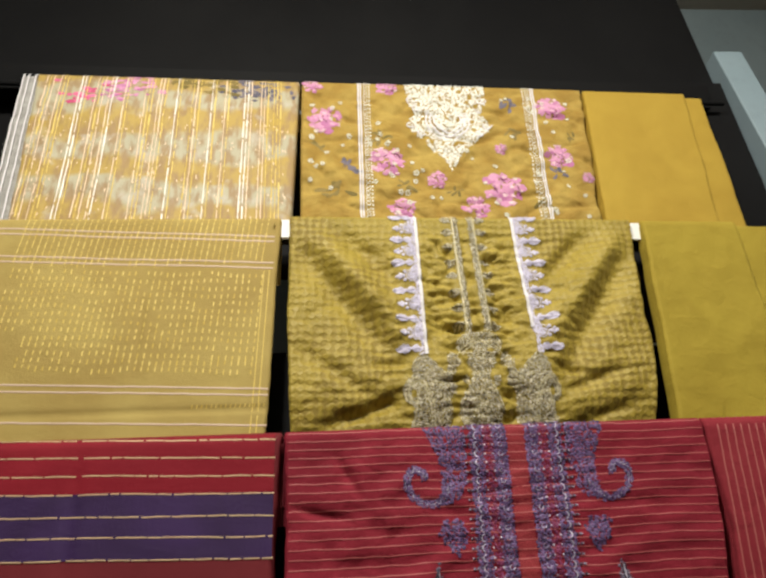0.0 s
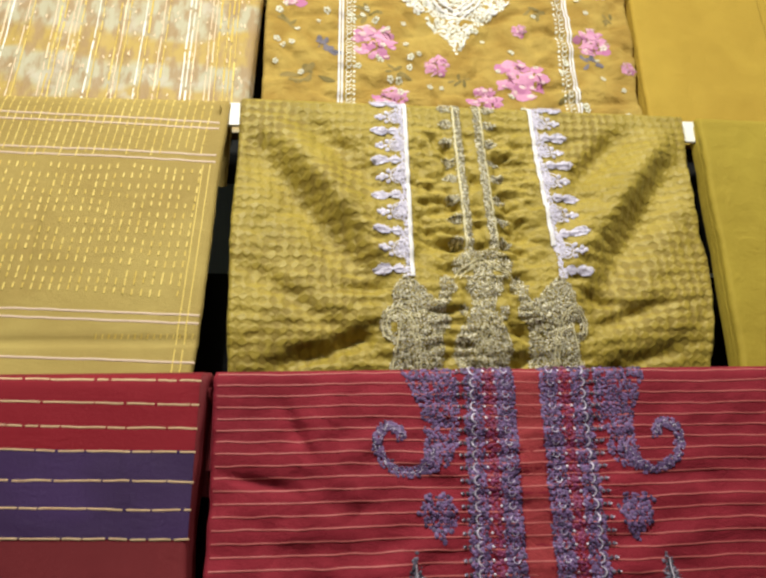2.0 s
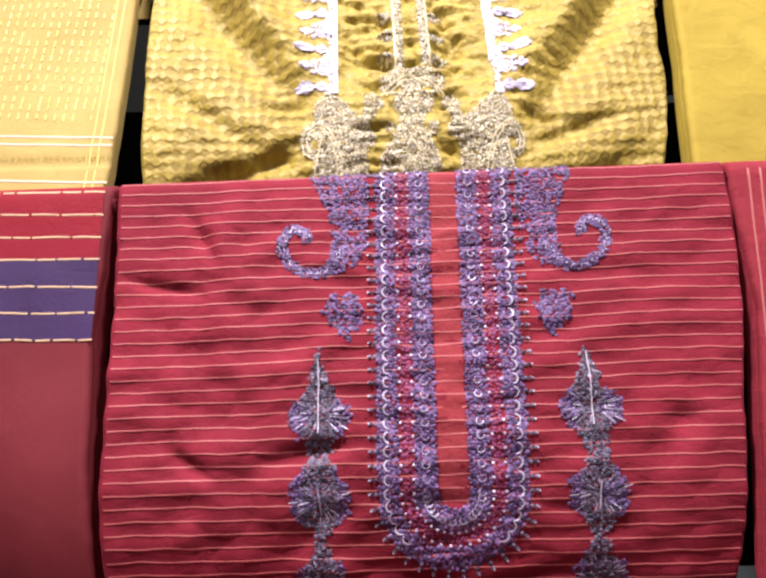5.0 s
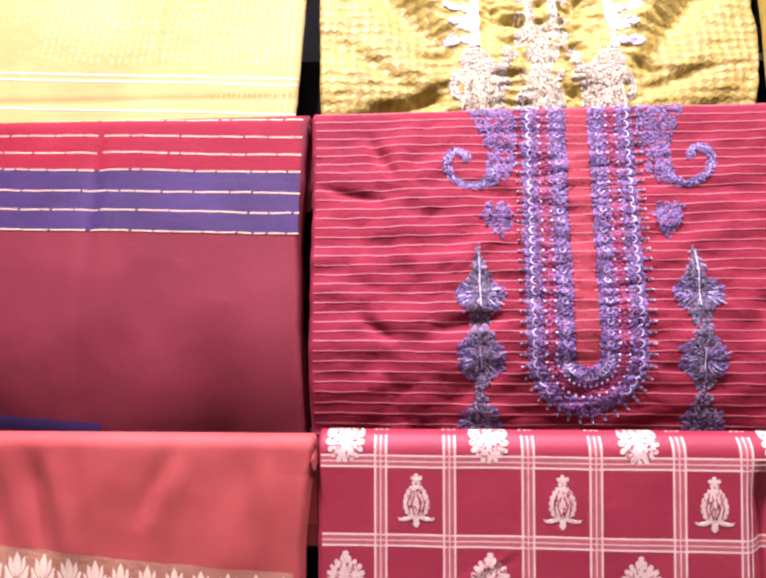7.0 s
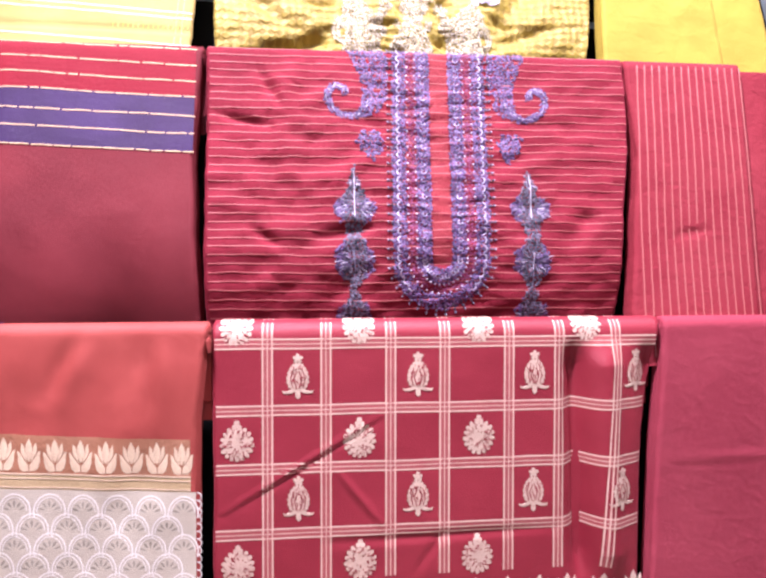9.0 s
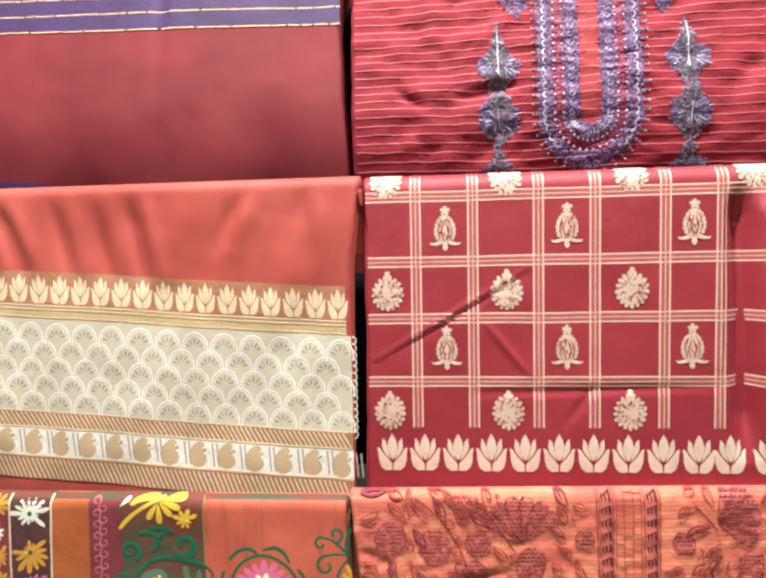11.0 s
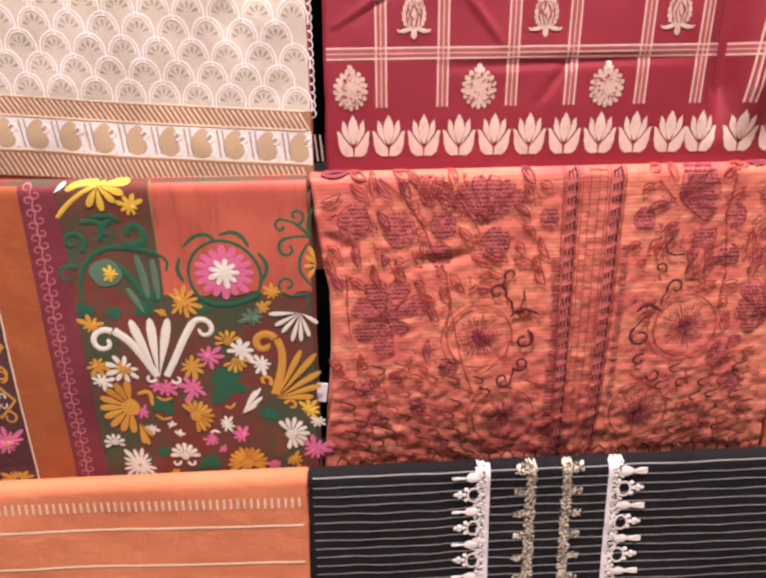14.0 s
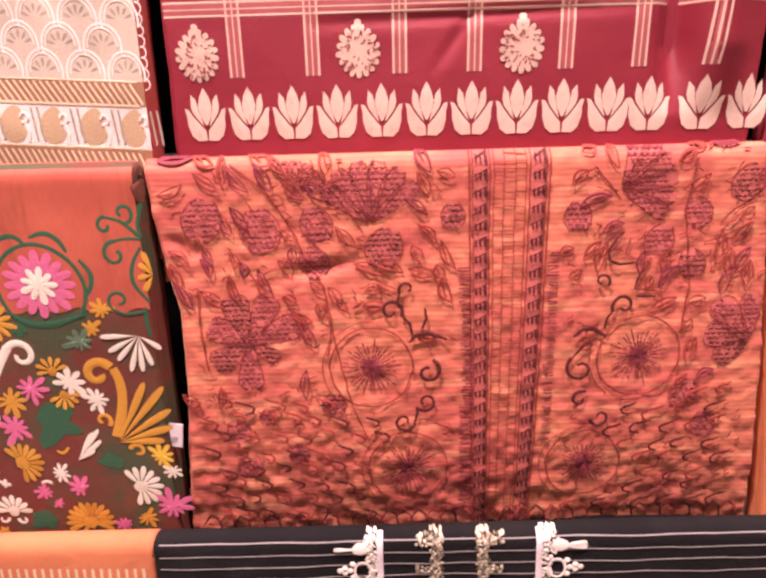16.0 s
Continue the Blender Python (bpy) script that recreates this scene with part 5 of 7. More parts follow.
def coral_stole():
    ob = garment("folded_stole", "coral silk stole with a wide gold and ivory woven border", "stole")
    s = Sheet(T4L, 0, 0.02, ((0, -0.553), (0.1, -0.556), (0.32, -0.557)), ((0, -0.087), (0.1, -0.099), (0.32, -0.102)), 0.36, 0.012, coral_relief, 0.012, 10.0)
    s.flat = 0.55
    s.body("cloth", CORAL, ob)
    layers(s, ob, CORAL, 4)
    w = Sheet(T4L, 0, 0.02, ((0, -0.592), (0.32, -0.602)), ((0, -0.553), (0.32, -0.556)), 0.345, 0.012, coral_relief, 0.008, 10.6)
    w.body("selvedge", cloth_material("bronze_net", (0.16, 0.062, 0.026), (0.09, 0.035, 0.018), 60, crumple=0.4), ob, "dark bronze netted selvedge", inset=0.002)

    def at(v0):
        return lambda u: v0 + 0.066 * (u + 0.10) + 0.0015 * wob(u * 9, 0.3, 6)

    def edge(u0, v):
        return line_at(s.left, v) + 0.004 if u0 < -0.3 else line_at(s.right, v) - 0.003

    us = np.linspace(-0.551, -0.103, 110)
    wide = np.linspace(-0.552, -0.098, 120)
    quad_band(s, ob, "tulip_ground", cloth_material("bronze_silk", (0.42, 0.2, 0.115), (0.36, 0.15, 0.08), 12), us, at(0.114), at(0.150), 0.0005)
    quad_band(s, ob, "gold_band", GOLD_BAND, us, at(0.150), at(0.166), 0.0008)
    quad_band(s, ob, "ivory_band", CREAM_BAND, wide, at(0.165), at(0.266), 0.0009, 24)
    quad_band(s, ob, "twill_band", TWILL, wide, at(0.2655), at(0.283), 0.0011)
    quad_band(s, ob, "paisley_ground", PALE_YARN, wide, at(0.283), at(0.3155), 0.0008, 8)
    quad_band(s, ob, "twill_band", TWILL, wide, at(0.315), at(0.34), 0.0012)
    for v0, w in ((0.1505, 0.0016), (0.1545, 0.0012), (0.163, 0.0012), (0.2655, 0.0016), (0.283, 0.0022), (0.3145, 0.0022)):
        Ink(s).ribbon([(u, at(v0)(u)) for u in us], w, 0.0018, 0.01).make("gold_line", CREAM, ob)
    for k in range(20):
        u = -0.111 - 0.0233 * k
        tulip(s, u, at(0.148)(u), 0.022, 0.031).make("woven_tulip", CREAM, ob)
    # ivory scallops: an arch with ribs, row over row
    for j in range(5):
        for k in range(16):
            u = -0.110 - 0.0308 * k - (0.0154 if j % 2 else 0.0)
            v = at(0.186 + 0.0187 * j)(u)
            ink = Ink(s)
            ink.ribbon([(u + 0.0140 * math.cos(a * math.pi / 10), v - 0.0165 * math.sin(a * math.pi / 10)) for a in range(-1, 12)], 0.0016, 0.0014, 0.003)
            ink.ribbon([(u + 0.0112 * math.cos(a * math.pi / 8), v - 0.0135 * math.sin(a * math.pi / 8)) for a in range(0, 9)], 0.0010, 0.0016, 0.003)
            ink.make("woven_scallop", PALE_YARN, ob)
    grey = Ink(s)
    for j in range(5):
        for k in range(16):
            u = -0.110 - 0.0308 * k - (0.0154 if j % 2 else 0.0)
            v = at(0.186 + 0.0187 * j)(u)
            for q in (-1.2, -0.6, 0.0, 0.6, 1.2):
                grey.petal(u + 0.002 * math.sin(q), v - 0.002 * math.cos(q), math.atan2(-math.cos(q), math.sin(q)), 0.0098, 0.0040, 0.0010, 0.8)
    grey.make("scallop_rib", GREY_LACE, ob, "grey woven ribs inside the scallops", "stuff")
    # slanted dashes and paisleys between
    for low, high in ((0.2665, 0.282), (0.317, 0.339)):
        ink = Ink(s)
        for k in range(94):
            u = -0.100 - 0.0052 * k
            ink.ribbon([(u, at(high)(u)), (u - 0.009, at(low)(u))], 0.0017, 0.0018)
        ink.make("twill_dash", CREAM, ob, kind="stuff")
    for k in range(16):
        u = -0.108 - 0.0308 * k
        v = at(0.299)(u)
        pts = [(u - 0.003 + 0.0102 * math.cos(a) * (1 + 0.2 * math.sin(a)) + 0.003 * max(0.0, -math.sin(a)) ** 2, v + 0.0138 * math.sin(a)) for a in np.linspace(0, 2 * math.pi, 22, endpoint=False)]
        Ink(s).poly(pts, 0.0016, 2).make("woven_paisley", MANGO, ob)
        ink = Ink(s)
        ink.spiral(u + 0.0055, v - 0.0055, 0.0046, 0.0015, 1.9, -3.4, 0.0026, 0.0026)
        ink.ribbon([(u + 0.0065, v - 0.001), (u + 0.0085, v + 0.006), (u + 0.0075, v + 0.0135)], 0.0036, 0.0022, taper=0.4)
        ink.make("paisley_hook", PALE_YARN, ob)
        ink = Ink(s)
        for q in (-0.0025, 0.0025):
            ink.ribbon([(u + 0.0154 + q, v - 0.012), (u + 0.0154 + q + 0.002, v + 0.013)], 0.0016, 0.002)
        ink.make("paisley_bar", GREY_LACE, ob)
    # a frayed net edge sticks out at both sides
    for x0, q in ((-0.099, 1),):
        ink = Ink(s)
        for j in range(14):
            v = at(0.170 + 0.0075 * j)(x0)
            ink.spiral(x0 + q * 0.002, v, 0.0045, 0.0035, -1.6, 1.6 if q > 0 else -4.7, 0.0012, 0.001)
        ink.make("net_fringe", PALE_YARN, ob)


def woven_bell(s, ob, x, y, k=1.0):
    """A woven bell flower: a toothed oval on a small winged foot, with fine veins of the ground left open."""
    pts = []
    for q in range(72):
        a = 2 * math.pi * q / 72
        grow = 1 + 0.13 * abs(math.cos(a * 9)) ** 0.7
        taper = 0.95 + 0.12 * math.sin(a)
        pts.append((x + 0.0106 * k * grow * taper * math.cos(a), y + 0.0138 * k * grow * math.sin(a)))
    bell = Ink(s).poly(pts, 0.0011, 3).make("woven_bell", DUSTY, ob)
    ink = Ink(s)
    for q in (-1, 1):
        ink.poly([(x + q * 0.002 * k, y + 0.0128 * k), (x + q * 0.008 * k, y + 0.0126 * k), (x + q * 0.0125 * k, y + 0.0142 * k), (x + q * 0.0162 * k, y + 0.0132 * k), (x + q * 0.0142 * k, y + 0.0162 * k), (x + q * 0.009 * k, y + 0.0168 * k), (x + q * 0.004 * k, y + 0.0152 * k)], 0.0012)
    ink.make("bell_foot", DUSTY, bell)
    Ink(s).poly([(x - 0.0022 * k, y + 0.014 * k), (x + 0.0022 * k, y + 0.014 * k), (x + 0.0028 * k, y + 0.0195 * k), (x, y + 0.0225 * k), (x - 0.0028 * k, y + 0.0195 * k)], 0.0012).make("bell_stem", DUSTY, bell)
    Ink(s).poly(lobes(x, y - 0.0188 * k, 0.0054 * k, 5, 0.5, turn=-math.pi / 2), 0.0012).make("bell_crown", DUSTY, bell)
    ink = Ink(s)
    for q in (-1, 1):
        ink.ribbon([(x + q * 0.0012 * k, y + 0.011 * k), (x + q * 0.0042 * k, y + 0.002 * k), (x + q * 0.001 * k, y - 0.006 * k)], 0.0010, 0.0021)
        ink.ribbon([(x + q * 0.0052 * k, y + 0.011 * k), (x + q * 0.0072 * k, y + 0.001 * k), (x + q * 0.0045 * k, y - 0.008 * k)], 0.0008, 0.0021)
    rnd = random.Random(int(x * 900 + y * 7000))
    for q in range(34):
        a, r = rnd.uniform(0, 6.3), math.sqrt(rnd.uniform(0.05, 0.8))
        px, py = x + 0.0098 * k * r * math.cos(a), y + 0.0125 * k * r * math.sin(a)
        ink.ribbon([(px, py), (px + rnd.uniform(-0.0012, 0.0012), py - 0.0024)], 0.0007, 0.0021)
    ink.make("bell_vein", GARNET, bell)


def woven_round(s, ob, x, y, k=1.0):
    """A woven round blossom with a toothed rim."""
    pts = lobes(x, y, 0.0182 * k, 17, 0.24, 1.0, 1.1, 0.06, turn=math.pi / 2)
    disc = Ink(s).poly(pts, 0.0011, 3).make("woven_round", DUSTY, ob)
    Ink(s).poly(lobes(x, y - 0.0195 * k, 0.0055 * k, 3, 0.5, turn=-math.pi / 2), 0.0012).make("round_crown", DUSTY, disc)
    ink, rnd = Ink(s), random.Random(int(x * 900 + y * 7000))
    for q in range(58):
        a, r = rnd.uniform(0, 6.3), math.sqrt(rnd.uniform(0.03, 0.75)) * 0.0165 * k
        t = a + rnd.uniform(-0.9, 0.9)
        n = rnd.uniform(0.0016, 0.0034)
        ink.ribbon([(x + r * math.cos(a), y + 1.08 * r * math.sin(a)), (x + r * math.cos(a) + n * math.cos(t), y + 1.08 * r * math.sin(a) + n * math.sin(t))], 0.0008, 0.0018)
    ink.make("round_vein", GARNET, disc)


def checked_length():
    ob = garment("folded_length", "garnet satin length with cream woven checks, bells and tulips", "fabric")
    s = Sheet(T4, 0, 0.0, ((0, -0.083), (0.1, -0.0815), (0.32, -0.085)), ((0, 0.384), (0.03, 0.379), (0.12, 0.366), (0.32, 0.359)), 0.36, 0.017, check_relief, 0.012, 11.0)
    s.flat = 0.6
    s.body("cloth", GARNET, ob, step=0.003)
    layers(s, ob, GARNET, 3)
    for v in (0.0235, 0.0905, 0.1495, 0.2155):
        Ink(s).ribbon([(u, v + 0.006 * (u + 0.08) * 0.35 + 0.0006 * wob(u * 14, v * 20, 3)) for u in np.linspace(line_at(s.left, v) + 0.001, line_at(s.right, v) - 0.001, 130)], 0.0112, 0.0004, 0.006).make("check_band", CHECK_BAND, ob)
        for q in (-0.0047, 0.0, 0.0047):
            Ink(s).ribbon([(u, v + q + 0.006 * (u + 0.08) * 0.35 + 0.0006 * wob(u * 14, v * 20, 3)) for u in np.linspace(line_at(s.left, v) + 0.001, line_at(s.right, v) - 0.001, 130)], 0.0018, 0.0006, 0.006).make("check_line", ROSE_CREAM, ob)
    for u0 in (-0.030, 0.0285, 0.0945, 0.1505, 0.2185, 0.2725, 0.334):
        Ink(s).ribbon([(u0 - 0.004 * v + (-0.05 * max(0.0, v - 0.03) if u0 > 0.3 else 0.0), v) for v in np.linspace(0.0, 0.264, 76)], 0.0112, 0.00045, 0.006).make("check_band", CHECK_BAND, ob)
        for q in (-0.0047, 0.0, 0.0047):
            Ink(s).ribbon([(u0 + q - 0.004 * v + (-0.05 * max(0.0, v - 0.03) if u0 > 0.3 else 0.0), v) for v in np.linspace(0.0, 0.264, 76)], 0.0017, 0.00065, 0.006).make("check_line", ROSE_CREAM, ob)
    for v, us in ((0.0065, (-0.0605, 0.062, 0.186, 0.302)), (0.123, (-0.0605, 0.062, 0.186)), (0.248, (-0.0605, 0.0625, 0.1845))):
        for u in us:
            woven_round(s, ob, u, v, 0.93)
    for v, us in ((0.0575, (0.0, 0.1225, 0.2455, 0.357)), (0.1815, (0.0, 0.122, 0.2445, 0.338))):
        for u in us:
            woven_bell(s, ob, u, v, 1.0)
    for k in range(13):
        u = -0.059 + 0.0345 * k
        if 0.285 < u < 0.30:
            u -= 0.004
        tulip(s, u, 0.3105, 0.033, 0.04).make("woven_tulip", BLUSH, ob)


def rose_trousers():
    ob = garment("folded_trousers", "plain dusty rose cotton trousers folded over a rail", "trousers")
    s = Sheet(T4, 0, 0.0, ((0, 0.391), (0.32, 0.376)), ((0, 0.62), (0.32, 0.61)), 0.36, 0.012, lambda u, v: 0.003 * wob(u * 7, v * 7, 12.0) + 0.0012 * groove(u, v, (0.4, 0.153), (0.6, 0.15), 0.004), 0.012, 12.0)
    s.body("cloth", ROSE, ob)
    layers(s, ob, ROSE, 2)


# fifth tier: embroidered maroon stole, orange tunic, apricot trousers
T5 = (0, 0.663, 0.965)
T5L = (0, 0.645, 0.965)


def small_flower(s, ob, name, material, x, y, r, n, core=None, h=0.0011):
    lean, deep = 40 * wob(x * 70, y * 70, 9.0), 0.62 + 0.2 * wob(x * 50, y * 50, 3.0)
    pts = []
    for px, py in lobes(x, y, r * 1.18, n, deep, 1.0, 0.94, 0.7, 6, x * 40, 0.85):
        a = math.atan2(py - y, px - x)
        g = 1 - 0.38 * max(0.0, math.cos(a - lean)) ** 2
        pts.append((x + (px - x) * g, y + (py - y) * g))
    ob2 = Ink(s).poly(pts, h * 0.65, 3).make(name, material, ob)
    if core is not None:
        Ink(s).knot(x, y, r * 0.2, h * 1.9, 8).make("flower_eye", core, ob2)


def rounded(points, turns=2):
    """A broken line with its corners cut twice, so that it bends softly."""
    for _ in range(turns):
        soft_line = [points[0]]
        for (a, b), (c, d) in zip(points, points[1:]):
            soft_line += [(0.75 * a + 0.25 * c, 0.75 * b + 0.25 * d), (0.25 * a + 0.75 * c, 0.25 * b + 0.75 * d)]
        points = soft_line + [points[-1]]
    return points


FADED_ROSE = thread_material("faded_rose_thread", (0.42, 0.1, 0.13), (0.52, 0.17, 0.19))


def embroidered_stole():
    ob = garment("folded_stole", "maroon and rust stole embroidered with ivory, ochre, pink and green flowers", "stole")
    s = Sheet(T5L, 1, 0.03, ((0, -0.62), (0.34, -0.62)), ((0, -0.1025), (0.34, -0.106)), 0.37, 0.012, soft(14.0, 0.004, 0.0004), 0.012, 14.0)
    s.flat = 0.6
    s.body("cloth", PHULKARI, ob, step=0.0035)
    layers(s, ob, PHULKARI, 4)

    def strip(name, m, a, b, h=0.0006, low=0.345, tilt=0.0, label=""):
        return quad_band(s, ob, name, m, np.linspace(a, b, 14), lambda u: 0.0, lambda u: low, h, 70, label)

    strip("plum_panel", PLUM, -0.617, -0.452)
    strip("border_panel", cloth_material("dark_plum_cotton", (0.1, 0.035, 0.035), (0.07, 0.028, 0.03), 12), -0.450, -0.407)
    strip("rust_panel", RUST, -0.405, -0.366)
    strip("plum_panel", PLUM, -0.366, -0.332)
    quad_band(s, ob, "salmon_panel", SALMON, np.linspace(-0.246, -0.102, 40), lambda u: 0.0, lambda u: 0.112 + 0.006 * wob(u * 60, 1, 3), 0.0006, 26, "salmon raw silk panel")
    for u in (-0.451, -0.406, -0.53, -0.56):
        Ink(s).ribbon([(u, 0.001), (u - 0.001, 0.345)], 0.0022, 0.0014, 0.004, wave=0.0003).make("cream_cord", CREAM, ob)
    Ink(s).ribbon([(-0.2465, 0.001), (-0.2465, 0.07)], 0.002, 0.001, wave=0.0006).make("seam", MOSS, ob)
    ink = Ink(s)
    for k in range(29):
        v = 0.006 + 0.0118 * k
        ink.spiral(-0.3575, v, 0.0046, 0.0014, 0.0, -5.6, 0.0016, 0.0012)
        ink.spiral(-0.3500, v + 0.0059, 0.0046, 0.0014, 3.14, -2.5, 0.0016, 0.0012)
        ink.ribbon([(-0.3529, v), (-0.3542, v + 0.003), (-0.3546, v + 0.0059)], 0.0016, 0.0012)
    ink.make("chain_scroll", FADED_ROSE, ob, "faded rose chain of scrolls", "stuff")
    # the narrow border with single flowers and an ornament
    for v, m, e in ((0.019, IVORY, GREEN), (0.059, OCHRE, GREEN), (0.096, HOT_PINK, MAGENTA), (0.272, HOT_PINK, YELLOW), (0.318, OCHRE, GREEN)):
        small_flower(s, ob, "border_flower", m, -0.429, v, 0.0185, 13, e)
    for q in (-1, 1):
        for w in (-1, 1):
            Ink(s).spiral(-0.429 + q * 0.0085, 0.162 + w * 0.03, 0.0085, 0.003, -w * 1.57, -w * 1.57 + q * w * 5.5, 0.0026, 0.0013).make("ornament_scroll", OCHRE, ob)
            Ink(s).spiral(-0.429 + q * 0.0085, 0.218 + w * 0.024, 0.0075, 0.003, -w * 1.57, -w * 1.57 + q * w * 5.5, 0.0026, 0.0013).make("ornament_scroll", OCHRE, ob)
    for v in (0.162, 0.222):
        Ink(s).ribbon([(-0.429, v - 0.02), (-0.411, v), (-0.429, v + 0.02), (-0.447, v), (-0.429, v - 0.02)], 0.0026, 0.0013).make("ornament_frame", OCHRE, ob)
        ink = Ink(s)
        for q in (-1, 1):
            for w in (-1, 1):
                ink.spiral(-0.429 + q * 0.0048, v + w * 0.0052, 0.0042, 0.0012, -q * w * 0.6, -q * w * 0.6 + q * w * 5.4, 0.0016, 0.0014)
        ink.petal(-0.429, v + 0.012, -1.57, 0.024, 0.004, 0.0016)
        ink.make("ornament_scrollwork", IVORY, ob)
    for x, v, m in ((-0.463, 0.011, OCHRE), (-0.467, 0.041, IVORY), (-0.463, 0.064, OCHRE), (-0.462, 0.09, OCHRE), (-0.465, 0.12, MAGENTA), (-0.468, 0.155, MAGENTA), (-0.463, 0.19, OCHRE), (-0.466, 0.23, IVORY), (-0.465, 0.27, OCHRE), (-0.467, 0.31, OCHRE), (-0.5, 0.03, IVORY), (-0.5, 0.08, GREEN), (-0.5, 0.14, IVORY), (-0.5, 0.2, OCHRE), (-0.545, 0.05, GREEN), (-0.545, 0.13, OCHRE), (-0.545, 0.22, GREEN)):
        small_flower(s, ob, "side_flower", m, x, v, 0.0125, 9)
    # bottle green shade and paisley, upper middle
    for x, v, r in ((-0.3246, 0.1247, 0.0084), (-0.2978, 0.1295, 0.0074), (-0.2672, 0.1264, 0.0098), (-0.2541, 0.1135, 0.0064), (-0.2095, 0.1281, 0.0074)):
        Ink(s).poly(blob(x, v, r, r * 0.85, x * 100, 0.7), 0.0006, 3).make("green_leaf", GREEN, ob)
    for x, v, r in ((-0.1941, 0.2115, 0.0184), (-0.2614, 0.2331, 0.0113), (-0.1533, 0.2456, 0.0108), (-0.2212, 0.3026, 0.0113), (-0.2689, 0.2882, 0.0074), (-0.2866, 0.2972, 0.0064)):
        Ink(s).poly(blob(x, v, r, r * 0.85, x * 100, 0.7), 0.0006, 3).make("green_leaf", GREEN, ob)
    Ink(s).ribbon(rounded(((-0.3244, 0.1233), (-0.3254, 0.0983), (-0.316, 0.076), (-0.2981, 0.0639), (-0.2751, 0.0641), (-0.2492, 0.0698), (-0.2376, 0.0782), (-0.2414, 0.0883))), 0.0059, 0.0012, taper=True).make("green_arch", GREEN, ob)
    Ink(s).spiral(-0.3249, 0.0577, 0.0113, 0.0028, 0.9, -5.2, 0.0064, 0.0013, 0.6).make("green_scroll", GREEN, ob)
    Ink(s).spiral(-0.2682, 0.0506, 0.0143, 0.0036, 2.4, -3.6, 0.0093, 0.0013, 0.6).make("green_scroll", GREEN, ob)
    Ink(s).spiral(-0.3338, 0.0903, 0.0108, 0.0027, -0.7, -6, 0.0059, 0.0013, 0.6).make("green_scroll", GREEN, ob)
    Ink(s).ribbon(rounded(((-0.3142, 0.0389), (-0.2985, 0.0376), (-0.2937, 0.0517))), 0.0064, 0.0012, taper=True).make("green_frond", GREEN, ob)
    Ink(s).ribbon(rounded(((-0.2812, 0.0344), (-0.2953, 0.0425), (-0.3001, 0.0572))), 0.0064, 0.0012, taper=True).make("green_frond", GREEN, ob)
    Ink(s).ribbon(rounded(((-0.3038, 0.0338), (-0.287, 0.0331), (-0.2782, 0.0382))), 0.0059, 0.0012, taper=True).make("green_frond", GREEN, ob)
    Ink(s).poly(blob(-0.2986, 0.0887, 0.0153, 0.0138, 2, 0.12), 0.001, 3).make("green_paisley", SAGE, ob)
    Ink(s).ribbon(rounded(((-0.2862, 0.0802), (-0.2753, 0.0972), (-0.2593, 0.1239))), 0.0064, 0.0012, taper=True).make("paisley_tail", GREEN, ob)
    Ink(s).ribbon(rounded(((-0.2685, 0.0718), (-0.2642, 0.0923), (-0.2617, 0.1146))), 0.0074, 0.0012, taper=True).make("pale_frond", SAGE, ob)
    Ink(s).ribbon(rounded(((-0.2537, 0.076), (-0.2527, 0.0952), (-0.2519, 0.1162))), 0.0064, 0.0012, taper=True).make("pale_frond", SAGE, ob)
    Ink(s).ribbon(rounded(((-0.2814, 0.1048), (-0.2735, 0.1182), (-0.2676, 0.129))), 0.0059, 0.0012, taper=True).make("pale_frond", SAGE, ob)
    for x, v, r, n in ((-0.2944, 0.0902, 0.0074, 8),):
        small_flower(s, ob, "paisley_star", YELLOW, x, v, r, n, None, 0.0032)
    for x, v, r, n in ((-0.1626, 0.1389, 0.0108, 8),):
        small_flower(s, ob, "teal_flower", SAGE, x, v, r, n, None, 0.0013)
    # yellow spray at the top
    for x, y in ((-0.2636, 0.0022), (-0.2695, 0.0128), (-0.279, 0.0206), (-0.2922, 0.0288), (-0.3045, 0.0242)):
        Ink(s).petal(-0.2929, 0.0047, math.atan2(y - 0.0047, x - -0.2929), math.hypot(x - -0.2929, y - 0.0047), 0.0089, 0.0014, 1.1).make("yellow_petal", YELLOW, ob)
    Ink(s).ribbon(rounded(((-0.3343, 0.0335), (-0.3201, 0.019), (-0.2989, 0.0059), (-0.2862, 0.002))), 0.0049, 0.0012, taper=0.6).make("yellow_stem", YELLOW, ob)
    Ink(s).ribbon(rounded(((-0.3218, 0.0091), (-0.3125, 0.0032), (-0.2923, 0.002))), 0.0054, 0.0012, taper=True).make("yellow_stem", YELLOW, ob)
    for x, v, r, n in ((-0.2659, 0.0245, 0.0103, 8),):
        small_flower(s, ob, "yellow_flower", YELLOW, x, v, r, n, None, 0.0013)
    for x, y in ((-0.3224, 0.002),):
        Ink(s).petal(-0.3334, 0.0116, math.atan2(y - 0.0116, x - -0.3334), math.hypot(x - -0.3334, y - 0.0116), 0.0054, 0.0014, 1.1).make("white_leaf", IVORY, ob)
    # the great pink flower in its green wreath
    Ink(s).poly(lobes(-0.1855, 0.0907, 0.0295, 16, 0.34, 1.0, 0.9, 0.14), 0.0012, 4).make("pink_flower", HOT_PINK, ob)
